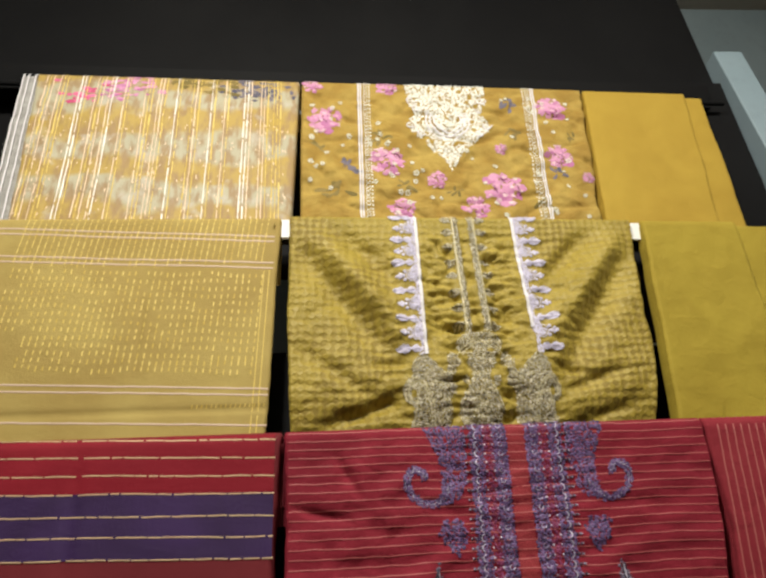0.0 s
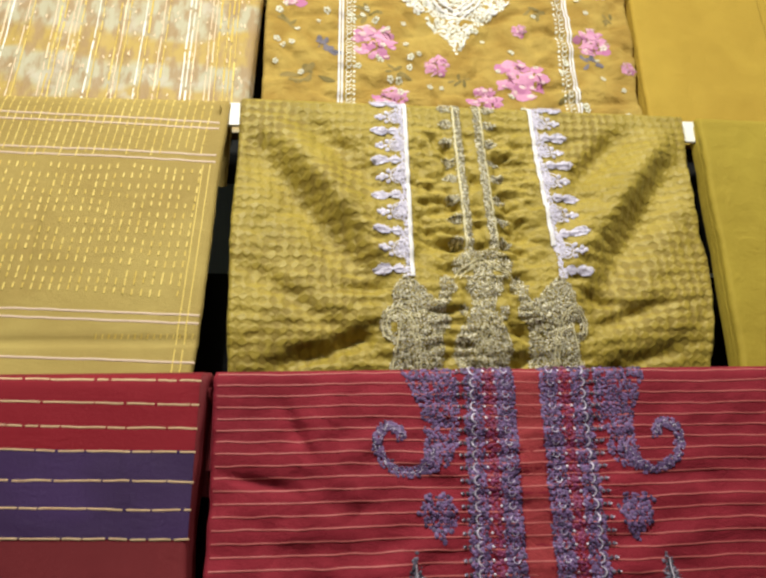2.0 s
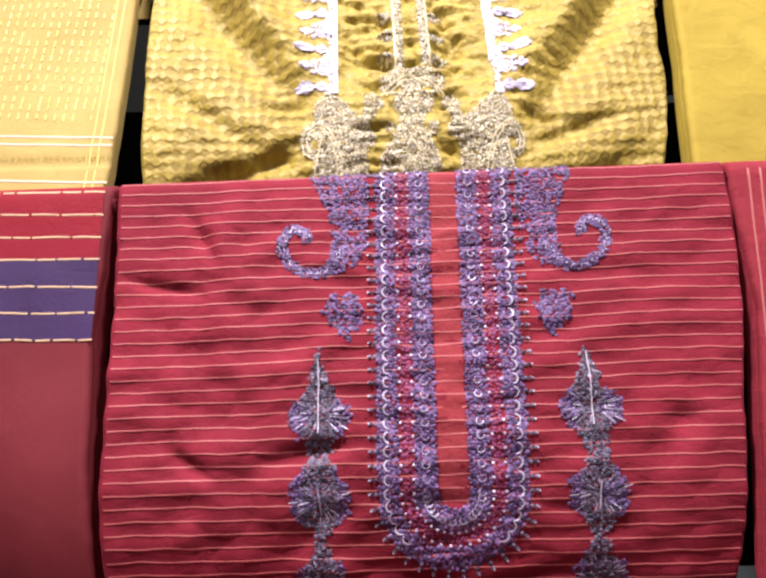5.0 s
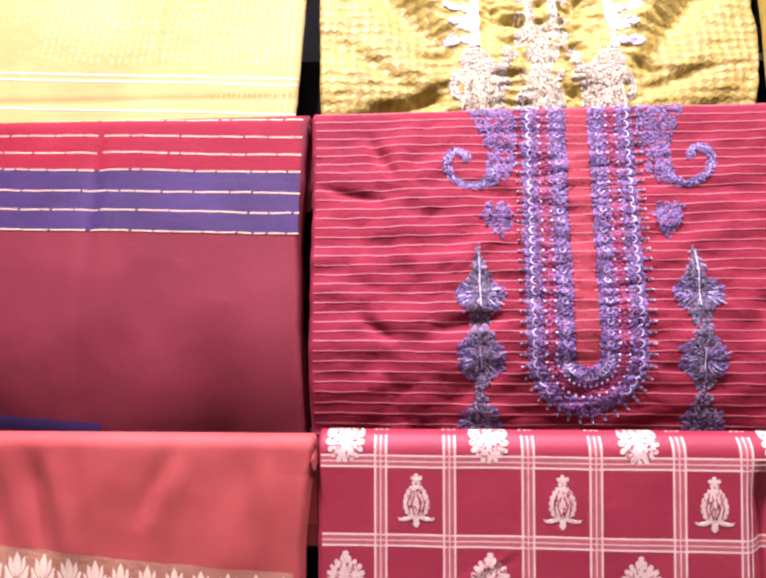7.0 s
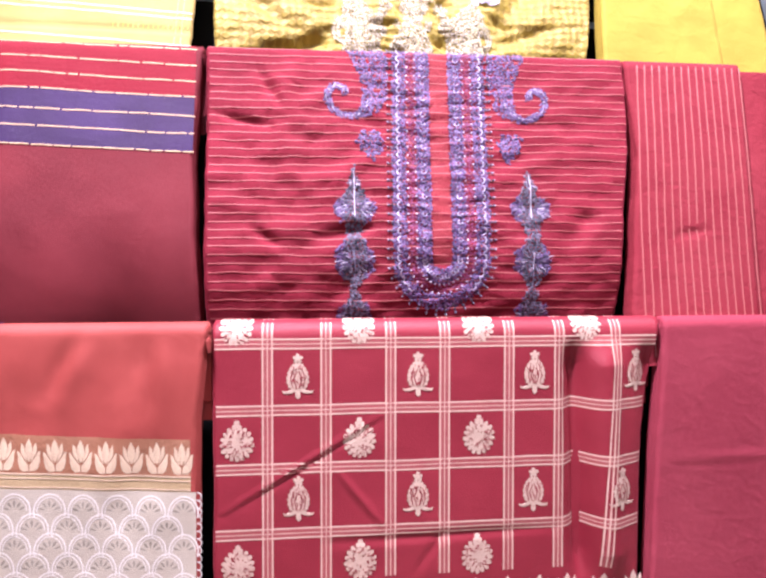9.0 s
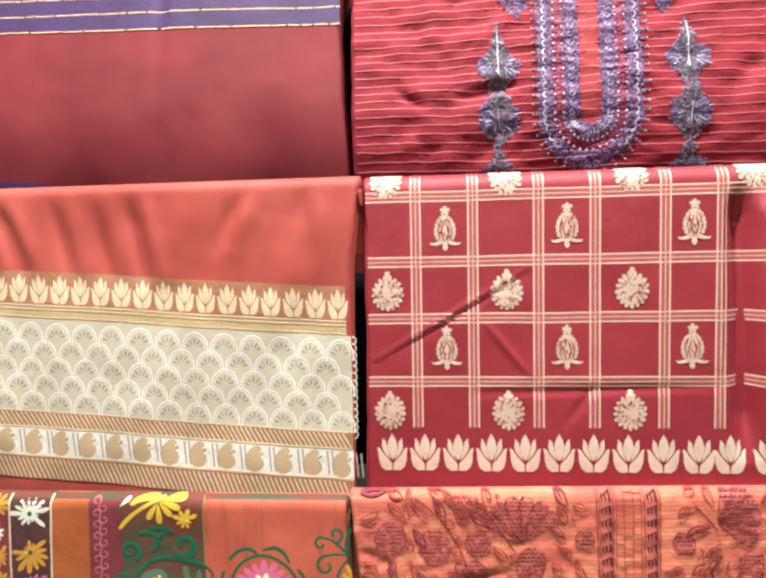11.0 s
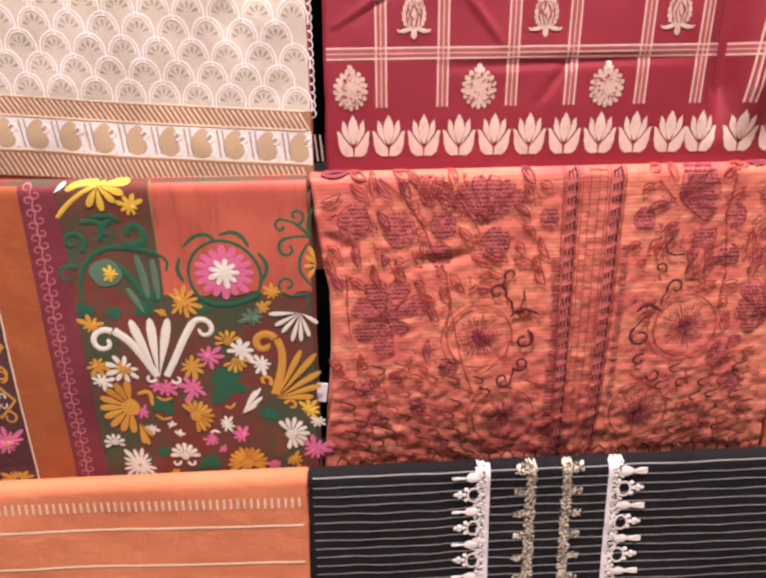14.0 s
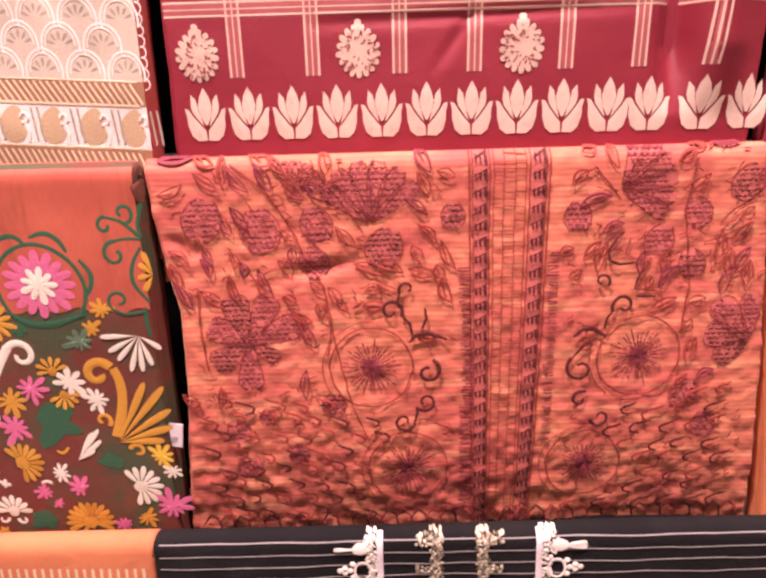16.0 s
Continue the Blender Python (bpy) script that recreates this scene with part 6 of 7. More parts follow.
    Ink(s).poly(lobes(-0.1855, 0.0907, 0.0157, 9, 0.5, 1.0, 0.95, 0.25, point=0.8), 0.0024, 2).make("ivory_heart", IVORY, ob)
    Ink(s).ribbon(rounded(((-0.2119, 0.116), (-0.2205, 0.0987), (-0.2187, 0.0795), (-0.2072, 0.0647), (-0.1894, 0.0575), (-0.1704, 0.0615), (-0.1542, 0.0763), (-0.1485, 0.0969), (-0.1561, 0.1163))), 0.0049, 0.0012, taper=False).make("wreath", GREEN, ob)
    Ink(s).ribbon(rounded(((-0.2125, 0.1147), (-0.2014, 0.1224), (-0.1814, 0.1241), (-0.1561, 0.1158))), 0.0059, 0.0012, taper=True).make("wreath", GREEN, ob)
    Ink(s).ribbon(rounded(((-0.2217, 0.0643), (-0.2112, 0.054), (-0.1984, 0.0518), (-0.1901, 0.06))), 0.0061, 0.0012, taper=True).make("wreath_leaf", GREEN, ob)
    Ink(s).ribbon(rounded(((-0.1865, 0.0536), (-0.1745, 0.0496), (-0.1644, 0.0552), (-0.1595, 0.0653))), 0.0061, 0.0012, taper=True).make("wreath_leaf", GREEN, ob)
    Ink(s).ribbon(rounded(((-0.2267, 0.075), (-0.2311, 0.0881), (-0.2255, 0.0991))), 0.0061, 0.0012, taper=True).make("wreath_leaf", GREEN, ob)
    Ink(s).ribbon(rounded(((-0.1513, 0.0713), (-0.1429, 0.0824), (-0.1459, 0.0952), (-0.1524, 0.1012))), 0.0061, 0.0012, taper=True).make("wreath_leaf", GREEN, ob)
    # fern with curls and a half flower at the edge
    Ink(s).spiral(-0.1129, 0.0366, 0.0084, 0.0021, 1.6, -4.2, 0.0042, 0.0013, 0.6).make("edge_scroll", GREEN, ob)
    Ink(s).spiral(-0.1275, 0.046, 0.0069, 0.0017, -1.4, -6.6, 0.0042, 0.0013, 0.6).make("edge_scroll", GREEN, ob)
    Ink(s).spiral(-0.1227, 0.0679, 0.0103, 0.0026, -1.5, -7.4, 0.0049, 0.0013, 0.6).make("edge_scroll", GREEN, ob)
    Ink(s).spiral(-0.1252, 0.1041, 0.0089, 0.0022, 2.4, 8.2, 0.0034, 0.0013, 0.6).make("edge_scroll", GREEN, ob)
    Ink(s).ribbon(rounded(((-0.0981, 0.0298), (-0.1038, 0.0454), (-0.1015, 0.0553))), 0.0037, 0.0012, taper=0.7).make("edge_stem", GREEN, ob)
    Ink(s).ribbon(rounded(((-0.1263, 0.0397), (-0.1145, 0.0426), (-0.1032, 0.0545))), 0.0037, 0.0012, taper=True).make("edge_stem", GREEN, ob)
    Ink(s).ribbon(rounded(((-0.124, 0.0579), (-0.1117, 0.0557), (-0.1016, 0.057))), 0.0037, 0.0012, taper=True).make("edge_stem", GREEN, ob)
    Ink(s).ribbon(rounded(((-0.1168, 0.0414), (-0.1088, 0.0477), (-0.1024, 0.054))), 0.0037, 0.0012, taper=True).make("edge_stem", GREEN, ob)
    Ink(s).ribbon(rounded(((-0.1322, 0.1104), (-0.1219, 0.1165), (-0.1049, 0.1136))), 0.0034, 0.0012, taper=True).make("edge_stem", GREEN, ob)
    Ink(s).ribbon(rounded(((-0.1052, 0.1099), (-0.1068, 0.1204), (-0.1046, 0.1352))), 0.0034, 0.0012, taper=True).make("edge_stem", GREEN, ob)
    Ink(s).ribbon(rounded(((-0.1029, 0.0627), (-0.1118, 0.0762), (-0.113, 0.0915), (-0.1012, 0.1061))), 0.0049, 0.0012, taper=True).make("edge_wreath", GREEN, ob)
    for x, y in ((-0.1021, 0.0659), (-0.1061, 0.0751), (-0.1082, 0.0865), (-0.1045, 0.0974)):
        Ink(s).petal(-0.0958, 0.0843, math.atan2(y - 0.0843, x - -0.0958), math.hypot(x - -0.0958, y - 0.0843), 0.0064, 0.0014, 1.1).make("edge_petal", OCHRE, ob)
    # ivory fan with two scrolls
    for x, y in ((-0.2825, 0.1362), (-0.2634, 0.1352), (-0.2453, 0.1357)):
        Ink(s).petal(-0.262, 0.2021, math.atan2(y - 0.2021, x - -0.262), math.hypot(x - -0.262, y - 0.2021), 0.0128, 0.0014, 1.2).make("ivory_finger", IVORY, ob)
    Ink(s).spiral(-0.3104, 0.1595, 0.0138, 0.0034, -0.9, -6.9, 0.0066, 0.0013, 0.55).make("ivory_scroll", IVORY, ob)
    Ink(s).spiral(-0.212, 0.1492, 0.0123, 0.0031, -2.6, 3.4, 0.0061, 0.0013, 0.55).make("ivory_scroll", IVORY, ob)
    Ink(s).ribbon(rounded(((-0.2998, 0.1477), (-0.286, 0.1588), (-0.2746, 0.1774), (-0.2634, 0.1992))), 0.0084, 0.0012, taper=0.9).make("ivory_arm", IVORY, ob)
    Ink(s).ribbon(rounded(((-0.2218, 0.1418), (-0.2321, 0.1577), (-0.2424, 0.1784), (-0.2543, 0.1994))), 0.0074, 0.0012, taper=0.9).make("ivory_arm", IVORY, ob)
    Ink(s).spiral(-0.2706, 0.2004, 0.0059, 0.0015, 0.2, 4.4, 0.0037, 0.0013, 0.6).make("ivory_base", IVORY, ob)
    Ink(s).spiral(-0.2442, 0.2027, 0.0059, 0.0015, 2.9, -1.3, 0.0037, 0.0013, 0.6).make("ivory_base", IVORY, ob)
    for x, v, r, n in ((-0.2959, 0.1895, 0.0157, 9),):
        small_flower(s, ob, "ivory_star", IVORY, x, v, r, n, None, 0.0013)
    small_flower(s, ob, "star_eye", OCHRE, -0.2959, 0.1895, 0.0079, 7, None, 0.0024)
    # ivory shell at the edge, and an ochre plume
    for x, y in ((-0.1458, 0.1342), (-0.1409, 0.1469), (-0.1344, 0.1547), (-0.1251, 0.1647), (-0.1156, 0.165), (-0.1068, 0.1597), (-0.0976, 0.1449)):
        Ink(s).petal(-0.1147, 0.1335, math.atan2(y - 0.1335, x - -0.1147), math.hypot(x - -0.1147, y - 0.1335), 0.0064, 0.0014, 1.2).make("shell_rib", IVORY, ob)
    for x, y in ((-0.1161, 0.1738), (-0.1009, 0.1776), (-0.0973, 0.1985), (-0.0976, 0.2145), (-0.1062, 0.2275)):
        Ink(s).petal(-0.1445, 0.2284, math.atan2(y - 0.2284, x - -0.1445), math.hypot(x - -0.1445, y - 0.2284), 0.0089, 0.0014, 1.1).make("ochre_plume", OCHRE, ob)
    Ink(s).ribbon(rounded(((-0.1457, 0.2233), (-0.1369, 0.1959), (-0.1353, 0.1746), (-0.14, 0.1613))), 0.0089, 0.0012, taper=0.8).make("plume_arm", OCHRE, ob)
    Ink(s).spiral(-0.1527, 0.1665, 0.0123, 0.0031, -0.5, -6.2, 0.0084, 0.0013, 0.6).make("ochre_scroll", OCHRE, ob)
    Ink(s).spiral(-0.1551, 0.2081, 0.0069, 0.0017, 0.8, -4.6, 0.0042, 0.0013, 0.6).make("ochre_scroll", OCHRE, ob)
    Ink(s).spiral(-0.13, 0.2373, 0.0069, 0.0017, -2.8, 2.4, 0.0042, 0.0013, 0.6).make("ochre_scroll", OCHRE, ob)
    # scattered flowers
    for x, v, r, n in ((-0.3202, 0.2032, 0.0098, 8), (-0.1572, 0.1889, 0.0108, 9), (-0.1773, 0.1733, 0.0123, 8), (-0.1986, 0.2563, 0.0089, 9), (-0.1029, 0.2563, 0.0074, 8), (-0.2772, 0.2599, 0.0064, 6), (-0.2559, 0.256, 0.0044, 5), (-0.2498, 0.2669, 0.0049, 5)):
        small_flower(s, ob, "ivory_flower", IVORY, x, v, r, n, None, 0.0013)
    for x, v, r, n in ((-0.2957, 0.3033, 0.0157, 15),):
        small_flower(s, ob, "ivory_flower", IVORY, x, v, r, n, TAN, 0.0013)
    Ink(s).flower(-0.1322, 0.2708, 0.0192, 10, 0.0064, 0.12, 0.0013, start=-2.2, sweep=4.4, blunt=1.0).poly(blob(-0.1322, 0.2708, 0.0058, None, 1, 0.2), 0.0012, 2).make("ivory_half_flower", IVORY, ob)
    Ink(s).flower(-0.2463, 0.2938, 0.0162, 7, 0.0064, 0.12, 0.0013, start=-3.05, sweep=3.5, blunt=1.0).poly(blob(-0.2463, 0.2938, 0.0049, None, 1, 0.2), 0.0012, 2).make("ivory_half_flower", IVORY, ob)
    Ink(s).flower(-0.3188, 0.2756, 0.0113, 7, 0.0049, 0.12, 0.0013, start=-3.6, sweep=4.6, blunt=1.0).poly(blob(-0.3188, 0.2756, 0.0034, None, 1, 0.2), 0.0012, 2).make("ivory_half_flower", IVORY, ob)
    Ink(s).spiral(-0.2569, 0.3014, 0.0049, 0.0012, -0.3, 4, 0.0032, 0.0013, 0.6).make("ivory_base", IVORY, ob)
    Ink(s).spiral(-0.2391, 0.302, 0.0049, 0.0012, 3.4, -1, 0.0032, 0.0013, 0.6).make("ivory_base", IVORY, ob)
    for x, y in ((-0.1602, 0.2155), (-0.1592, 0.2259), (-0.1657, 0.2183), (-0.1658, 0.2346)):
        Ink(s).petal(-0.1814, 0.2447, math.atan2(y - 0.2447, x - -0.1814), math.hypot(x - -0.1814, y - 0.2447), 0.0059, 0.0014, 1.1).make("ivory_leaf", IVORY, ob)
    Ink(s).flower(-0.2955, 0.2335, 0.0315, 9, 0.0098, 0.12, 0.0013, start=1.6, sweep=3.5, blunt=1.0).poly(blob(-0.2955, 0.2335, 0.0094, None, 1, 0.2), 0.0012, 2).make("ochre_half_flower", OCHRE, ob)
    Ink(s).flower(-0.2297, 0.2461, 0.0192, 11, 0.0059, 0.12, 0.0013, start=-2.3, sweep=4.2, blunt=1.0).poly(blob(-0.2297, 0.2461, 0.0058, None, 1, 0.2), 0.0012, 2).make("ochre_half_flower", OCHRE, ob)
    Ink(s).flower(-0.1892, 0.1632, 0.0133, 6, 0.0049, 0.12, 0.0013, start=-3.3, sweep=3.5, blunt=1.0).poly(blob(-0.1892, 0.1632, 0.004, None, 1, 0.2), 0.0012, 2).make("ochre_half_flower", OCHRE, ob)
    Ink(s).flower(-0.1835, 0.1844, 0.0133, 6, 0.0049, 0.12, 0.0013, start=0, sweep=3.3, blunt=1.0).poly(blob(-0.1835, 0.1844, 0.004, None, 1, 0.2), 0.0012, 2).make("ochre_half_flower", OCHRE, ob)
    Ink(s).flower(-0.1807, 0.3056, 0.0212, 13, 0.0064, 0.12, 0.0013, start=-3.5, sweep=4.2, blunt=1.0).poly(blob(-0.1807, 0.3056, 0.0063, None, 1, 0.2), 0.0012, 2).make("ochre_half_flower", OCHRE, ob)
    Ink(s).ribbon(rounded(((-0.1811, 0.3039), (-0.1864, 0.3134), (-0.1905, 0.3214))), 0.0039, 0.0012, taper=True).make("ochre_stem", OCHRE, ob)
    Ink(s).ribbon(rounded(((-0.2865, 0.2189), (-0.2735, 0.2149), (-0.273, 0.2321))), 0.0049, 0.0012, taper=True).make("ochre_stem", OCHRE, ob)
    for x, y in ((-0.2771, 0.2692), (-0.2827, 0.2799), (-0.2879, 0.2782)):
        Ink(s).petal(-0.2897, 0.2533, math.atan2(y - 0.2533, x - -0.2897), math.hypot(x - -0.2897, y - 0.2533), 0.0064, 0.0014, 1.1).make("ochre_leaf", OCHRE, ob)
    for x, v, r, n in ((-0.23, 0.1208, 0.0153, 12), (-0.2513, 0.1295, 0.0059, 7), (-0.1402, 0.1115, 0.0084, 8), (-0.1515, 0.1271, 0.0074, 7), (-0.3202, 0.1423, 0.0098, 8)):
        small_flower(s, ob, "ochre_flower", OCHRE, x, v, r, n, None, 0.0013)
    for x, v, r, n in ((-0.321, 0.1845, 0.0098, 8), (-0.2282, 0.1888, 0.0123, 9), (-0.1316, 0.3024, 0.0084, 9), (-0.2585, 0.3143, 0.0054, 6)):
        small_flower(s, ob, "ochre_flower", OCHRE, x, v, r, n, None, 0.0013)
    for x, v, r, n in ((-0.1116, 0.2424, 0.0108, 9),):
        small_flower(s, ob, "yellow_flower", YELLOW, x, v, r, n, None, 0.0013)
    for x, v, r, n in ((-0.2102, 0.1794, 0.0123, 9), (-0.2285, 0.2134, 0.0128, 9), (-0.256, 0.2125, 0.0098, 8), (-0.2666, 0.2092, 0.0064, 6), (-0.2835, 0.2384, 0.0079, 8), (-0.2154, 0.2743, 0.0084, 8), (-0.2057, 0.2856, 0.0054, 6), (-0.1838, 0.2707, 0.0089, 8), (-0.1513, 0.3081, 0.0079, 8), (-0.107, 0.2911, 0.0153, 10)):
        small_flower(s, ob, "pink_flower", HOT_PINK, x, v, r, n, None, 0.0013)
    Ink(s).ribbon(rounded(((-0.2674, 0.2224), (-0.2607, 0.2277), (-0.2517, 0.2238))), 0.003, 0.0012, taper=True).make("ochre_bracket", OCHRE, ob)
    Ink(s).ribbon(rounded(((-0.2714, 0.2433), (-0.2637, 0.2502), (-0.2547, 0.2468))), 0.003, 0.0012, taper=True).make("ochre_bracket", OCHRE, ob)
    Ink(s).ribbon(rounded(((-0.1983, 0.2351), (-0.1928, 0.2389), (-0.1876, 0.2318))), 0.003, 0.0012, taper=True).make("ochre_bracket", OCHRE, ob)
    Ink(s).ribbon(rounded(((-0.2166, 0.2656), (-0.2115, 0.2639), (-0.207, 0.2665))), 0.003, 0.0012, taper=True).make("ivory_stroke", IVORY, ob)
    # a paper tag peeps out at the edge
    m = Matrix.Translation(s.at(-0.0985, 0.225, -0.004)) @ Matrix.Rotation(radians(8), 4, "Y")
    part("paper_tag", box(0.012, 0.0012, 0.022, m, 0.0004), TAG, ob, "pale paper price tag")


def stitched_petal(s, ob, x, y, angle, length, w, material, seed, name="stitched_petal", fan=False):
    """A petal filled with rows of short zigzag stitches; a fan petal is widest near its tip."""
    rnd = random.Random(seed)
    ink = Ink(s)
    c, q = math.cos(angle), math.sin(angle)

    def half(g):
        if fan:
            return w / 2 * (0.12 + 0.88 * g ** 0.8) * math.sqrt(max(0.0, 1 - max(0.0, (g - 0.72) / 0.30) ** 2))
        return w / 2 * math.sin(math.pi * (0.1 + 0.82 * g)) ** 0.7

    def point(g, b):
        return x + c * g * length - q * b, max(0.001, y + q * g * length + c * b)

    rim = np.linspace(0.02, 0.99, 9)
    Ink(s).poly([point(g, half(g)) for g in rim] + [point(g, -half(g)) for g in rim[::-1]], 0.0005, 3).make("petal_fill", MAUVE, ob)
    # rows lie along the ribs of the cloth, whatever way the petal points
    reach = max(length, w)
    rows = int(2 * reach / 0.0040)
    for i in range(rows):
        b = y - reach + 2 * reach * (i + 0.5) / rows
        if b < 0.002:
            continue
        for j in range(int(2 * reach / 0.0046)):
            a = x - reach + 0.0046 * (j + 0.5 * (i % 2)) + rnd.uniform(-0.0004, 0.0004)
            g, side = ((a - x) * c + (b - y) * q) / length, -(a - x) * q + (b - y) * c
            if not 0.03 < g < 0.98 or abs(side) > half(g) or rnd.random() < 0.06:
                continue
            t, k = rnd.uniform(0.0014, 0.0021), 0.0007 * (1 if i % 2 else -1)
            ink.ribbon([(a - t, b - k), (a, b + k), (a + t, b - k)], 0.0013, 0.0019, 0.004)
    if ink.f:
        ink.make(name, material, ob)
    ink = Ink(s)
    for k in (-1, 1):
        ink.ribbon([point(g, k * 1.06 * half(g)) for g in np.linspace(0.02, 0.99, 12)], 0.0007, 0.001, 0.004)
    ink.make("petal_outline", RUSTLINE, ob)


def outlined_leaf(s, ob, x, y, angle, length, w, material, bend=0.0, thick=0.001):
    """A pointed leaf drawn by two stitched arcs and a short vein."""
    c, q = math.cos(angle), math.sin(angle)
    ink = Ink(s)
    for k in (-1, 1, 0):
        path = []
        for g in np.linspace(0.0, 1.0 if k else 0.6, 9):
            side = (bend + k * w / 2) * math.sin(math.pi * g)
            path.append((x + c * g * length - q * side, max(0.001, y + q * g * length + c * side)))
        ink.ribbon(path, thick * (2.0 if k > 0 else 1.3), 0.0024, 0.004, taper=True)
    ink.make("stitched_leaf", material, ob)


def ringed_flower(s, ob, x, y, r, seed):
    rnd = random.Random(seed)
    Ink(s).ring(x, y, r, r * 1.02, 0.0014, 0.0022, 0.0012).make("flower_outline", RUSTLINE, ob)
    Ink(s).spiral(x, y, r * 1.2, r * 1.14, 2.2, 4.9, 0.0009, 0.0012).make("flower_outline", RUSTLINE, ob)
    ink = Ink(s)
    for k in range(30):
        a = 2 * math.pi * k / 30 + rnd.uniform(-0.06, 0.06)
        far = r * rnd.uniform(0.55, 0.78)
        q = r * 0.08
        while q < far:
            e = min(far, q + rnd.uniform(0.004, 0.009))
            ink.ribbon([(x + q * math.cos(a), y + q * math.sin(a)), (x + e * math.cos(a), y + e * math.sin(a))], 0.0011, 0.0017, 0.004)
            q = e + 0.0012
    ink.make("flower_ray", WINE, ob, "wine red radiating stitches")
    Ink(s).poly(blob(x, y, r * 0.08, r * 0.08, 3, 0.3, 10), 0.0016).make("flower_eye", OXBLOOD, ob)


def orange_tunic():
    ob = garment("folded_tunic", "orange ribbed cotton tunic stitched with wine red flowers and scrolls", "tunic")
    s = Sheet(T5, 3, 0.05, ((0, -0.099), (0.05, -0.095), (0.12, -0.083), (0.2, -0.086), (0.33, -0.099)), ((0, 0.372), (0.12, 0.382), (0.33, 0.399)), 0.37, 0.012, orange_relief, 0.012, 15.0)
    s.body("cloth", CRINKLE, ob, step=0.0027)
    layers(s, ob, CRINKLE, 3)

    def mid(v):
        return 0.1755 + 0.003 * v

    # ladder band down the middle
    for q in (-0.0225, 0.0225):
        Ink(s).ribbon([(mid(v) + q * (1 - 0.55 * v), v) for v in np.linspace(0.001, 0.335, 90)], 0.0125, 0.0005, 0.006).make("band_strip", MAUVE, ob)
    for q, w in ((-0.031, 0.0012), (-0.0285, 0.0007), (-0.0155, 0.0010), (-0.0125, 0.0007), (-0.0045, 0.0006), (0.0045, 0.0006), (0.0125, 0.0007), (0.0155, 0.0010), (0.0285, 0.0007), (0.031, 0.0012)):
        Ink(s).ribbon([(mid(v) + q * (1 - 0.55 * v), v) for v in np.linspace(0.001, 0.335, 90)], w, 0.0013, 0.006, wave=0.0006).make("band_line", RUSTLINE, ob)
    rnd = random.Random(70)
    ink = Ink(s)
    for k in range(60):
        v = 0.003 + 0.0056 * k
        for a, b in ((-0.0125, -0.0045), (-0.0045, 0.0045), (0.0045, 0.0125)):
            if rnd.random() < 0.8:
                w = v + rnd.uniform(-0.0007, 0.0007)
                ink.ribbon([(mid(v) + a * (1 - 0.55 * v), w), (mid(v) + b * (1 - 0.55 * v), w + 0.0004)], 0.0007, 0.0011, 0.005)
    ink.make("ladder_rung", RUSTLINE, ob, "rust thread ladder rungs", "stuff")
    for q in (-1, 1):
        for k in range(26):
            v = 0.006 + 0.0128 * k
            x = mid(v) + q * 0.0225 * (1 - 0.55 * v)
            ink = Ink(s)
            for j in range(3):
                a = x - 0.0036 + 0.0034 * j
                ink.ribbon([(a, v - 0.0036 + 0.0008 * (2 - j)), (a + 0.0003, v + 0.0036)], 0.0015, 0.0018)
            ink.ribbon([(x - 0.0052, v + 0.0005), (x + 0.0046, v - 0.0047)], 0.0010, 0.0016)
            ink.ribbon([(x + 0.0047, v - 0.0050), (x + 0.0047, v + 0.0044)], 0.0009, 0.0016)
            ink.make("comb_stitch", OXBLOOD, ob)
    # ringed flowers with scrolls on the band's side
    rings = ((0.0665, 0.171, 0.034, 1), (0.0954, 0.2652, 0.034, 2), (0.2853, 0.168, 0.034, 3), (0.2463, 0.2674, 0.032, 4))
    for x, y, r, k in rings:
        ringed_flower(s, ob, x, y, r, k)
    for x, y, r, a, b, w in ((0.0962, 0.1048, 0.0070, 2.4, 7.4, 0.0019), (0.0832, 0.1228, 0.0098, 0.5, -5.9, 0.0022), (0.1127, 0.1759, 0.0108, -1.2, 5.2, 0.0026), (0.1107, 0.2028, 0.0092, 2.6, -4.0, 0.0022), (0.0926, 0.2201, 0.0092, 0.2, 6.6, 0.0022), (0.2504, 0.1032, 0.0068, 0.7, -4.6, 0.0019), (0.2697, 0.1242, 0.0098, 2.6, 8.8, 0.0022), (0.2377, 0.1774, 0.0120, -2.2, -8.6, 0.0024), (0.2391, 0.2047, 0.0080, -0.9, -6.6, 0.0022), (0.2573, 0.2223, 0.0088, 3.0, -3.0, 0.0022)):
        Ink(s).spiral(x, y, r, r * 0.28, a, b, w * 1.35, 0.0036, 0.7).make("stitched_scroll", OXBLOOD, ob)
    for stem in (((0.0915, 0.127), (0.0985, 0.134), (0.100, 0.144)), ((0.1105, 0.121), (0.1115, 0.130), (0.108, 0.139)), ((0.0900, 0.1100), (0.0885, 0.116), (0.090, 0.121)), ((0.1015, 0.222), (0.1035, 0.214), (0.1035, 0.208)), ((0.2612, 0.129), (0.2565, 0.135), (0.2555, 0.144)), ((0.277, 0.111), (0.2795, 0.102), (0.284, 0.094)), ((0.263, 0.067), (0.2545, 0.079), (0.2555, 0.087), (0.264, 0.0905), (0.277, 0.089)), ((0.2495, 0.151), (0.239, 0.157), (0.2305, 0.168)), ((0.279, 0.117), (0.295, 0.1175))):
        Ink(s).ribbon(stem, 0.0024, 0.0034, taper=True).make("scroll_stem", OXBLOOD, ob)
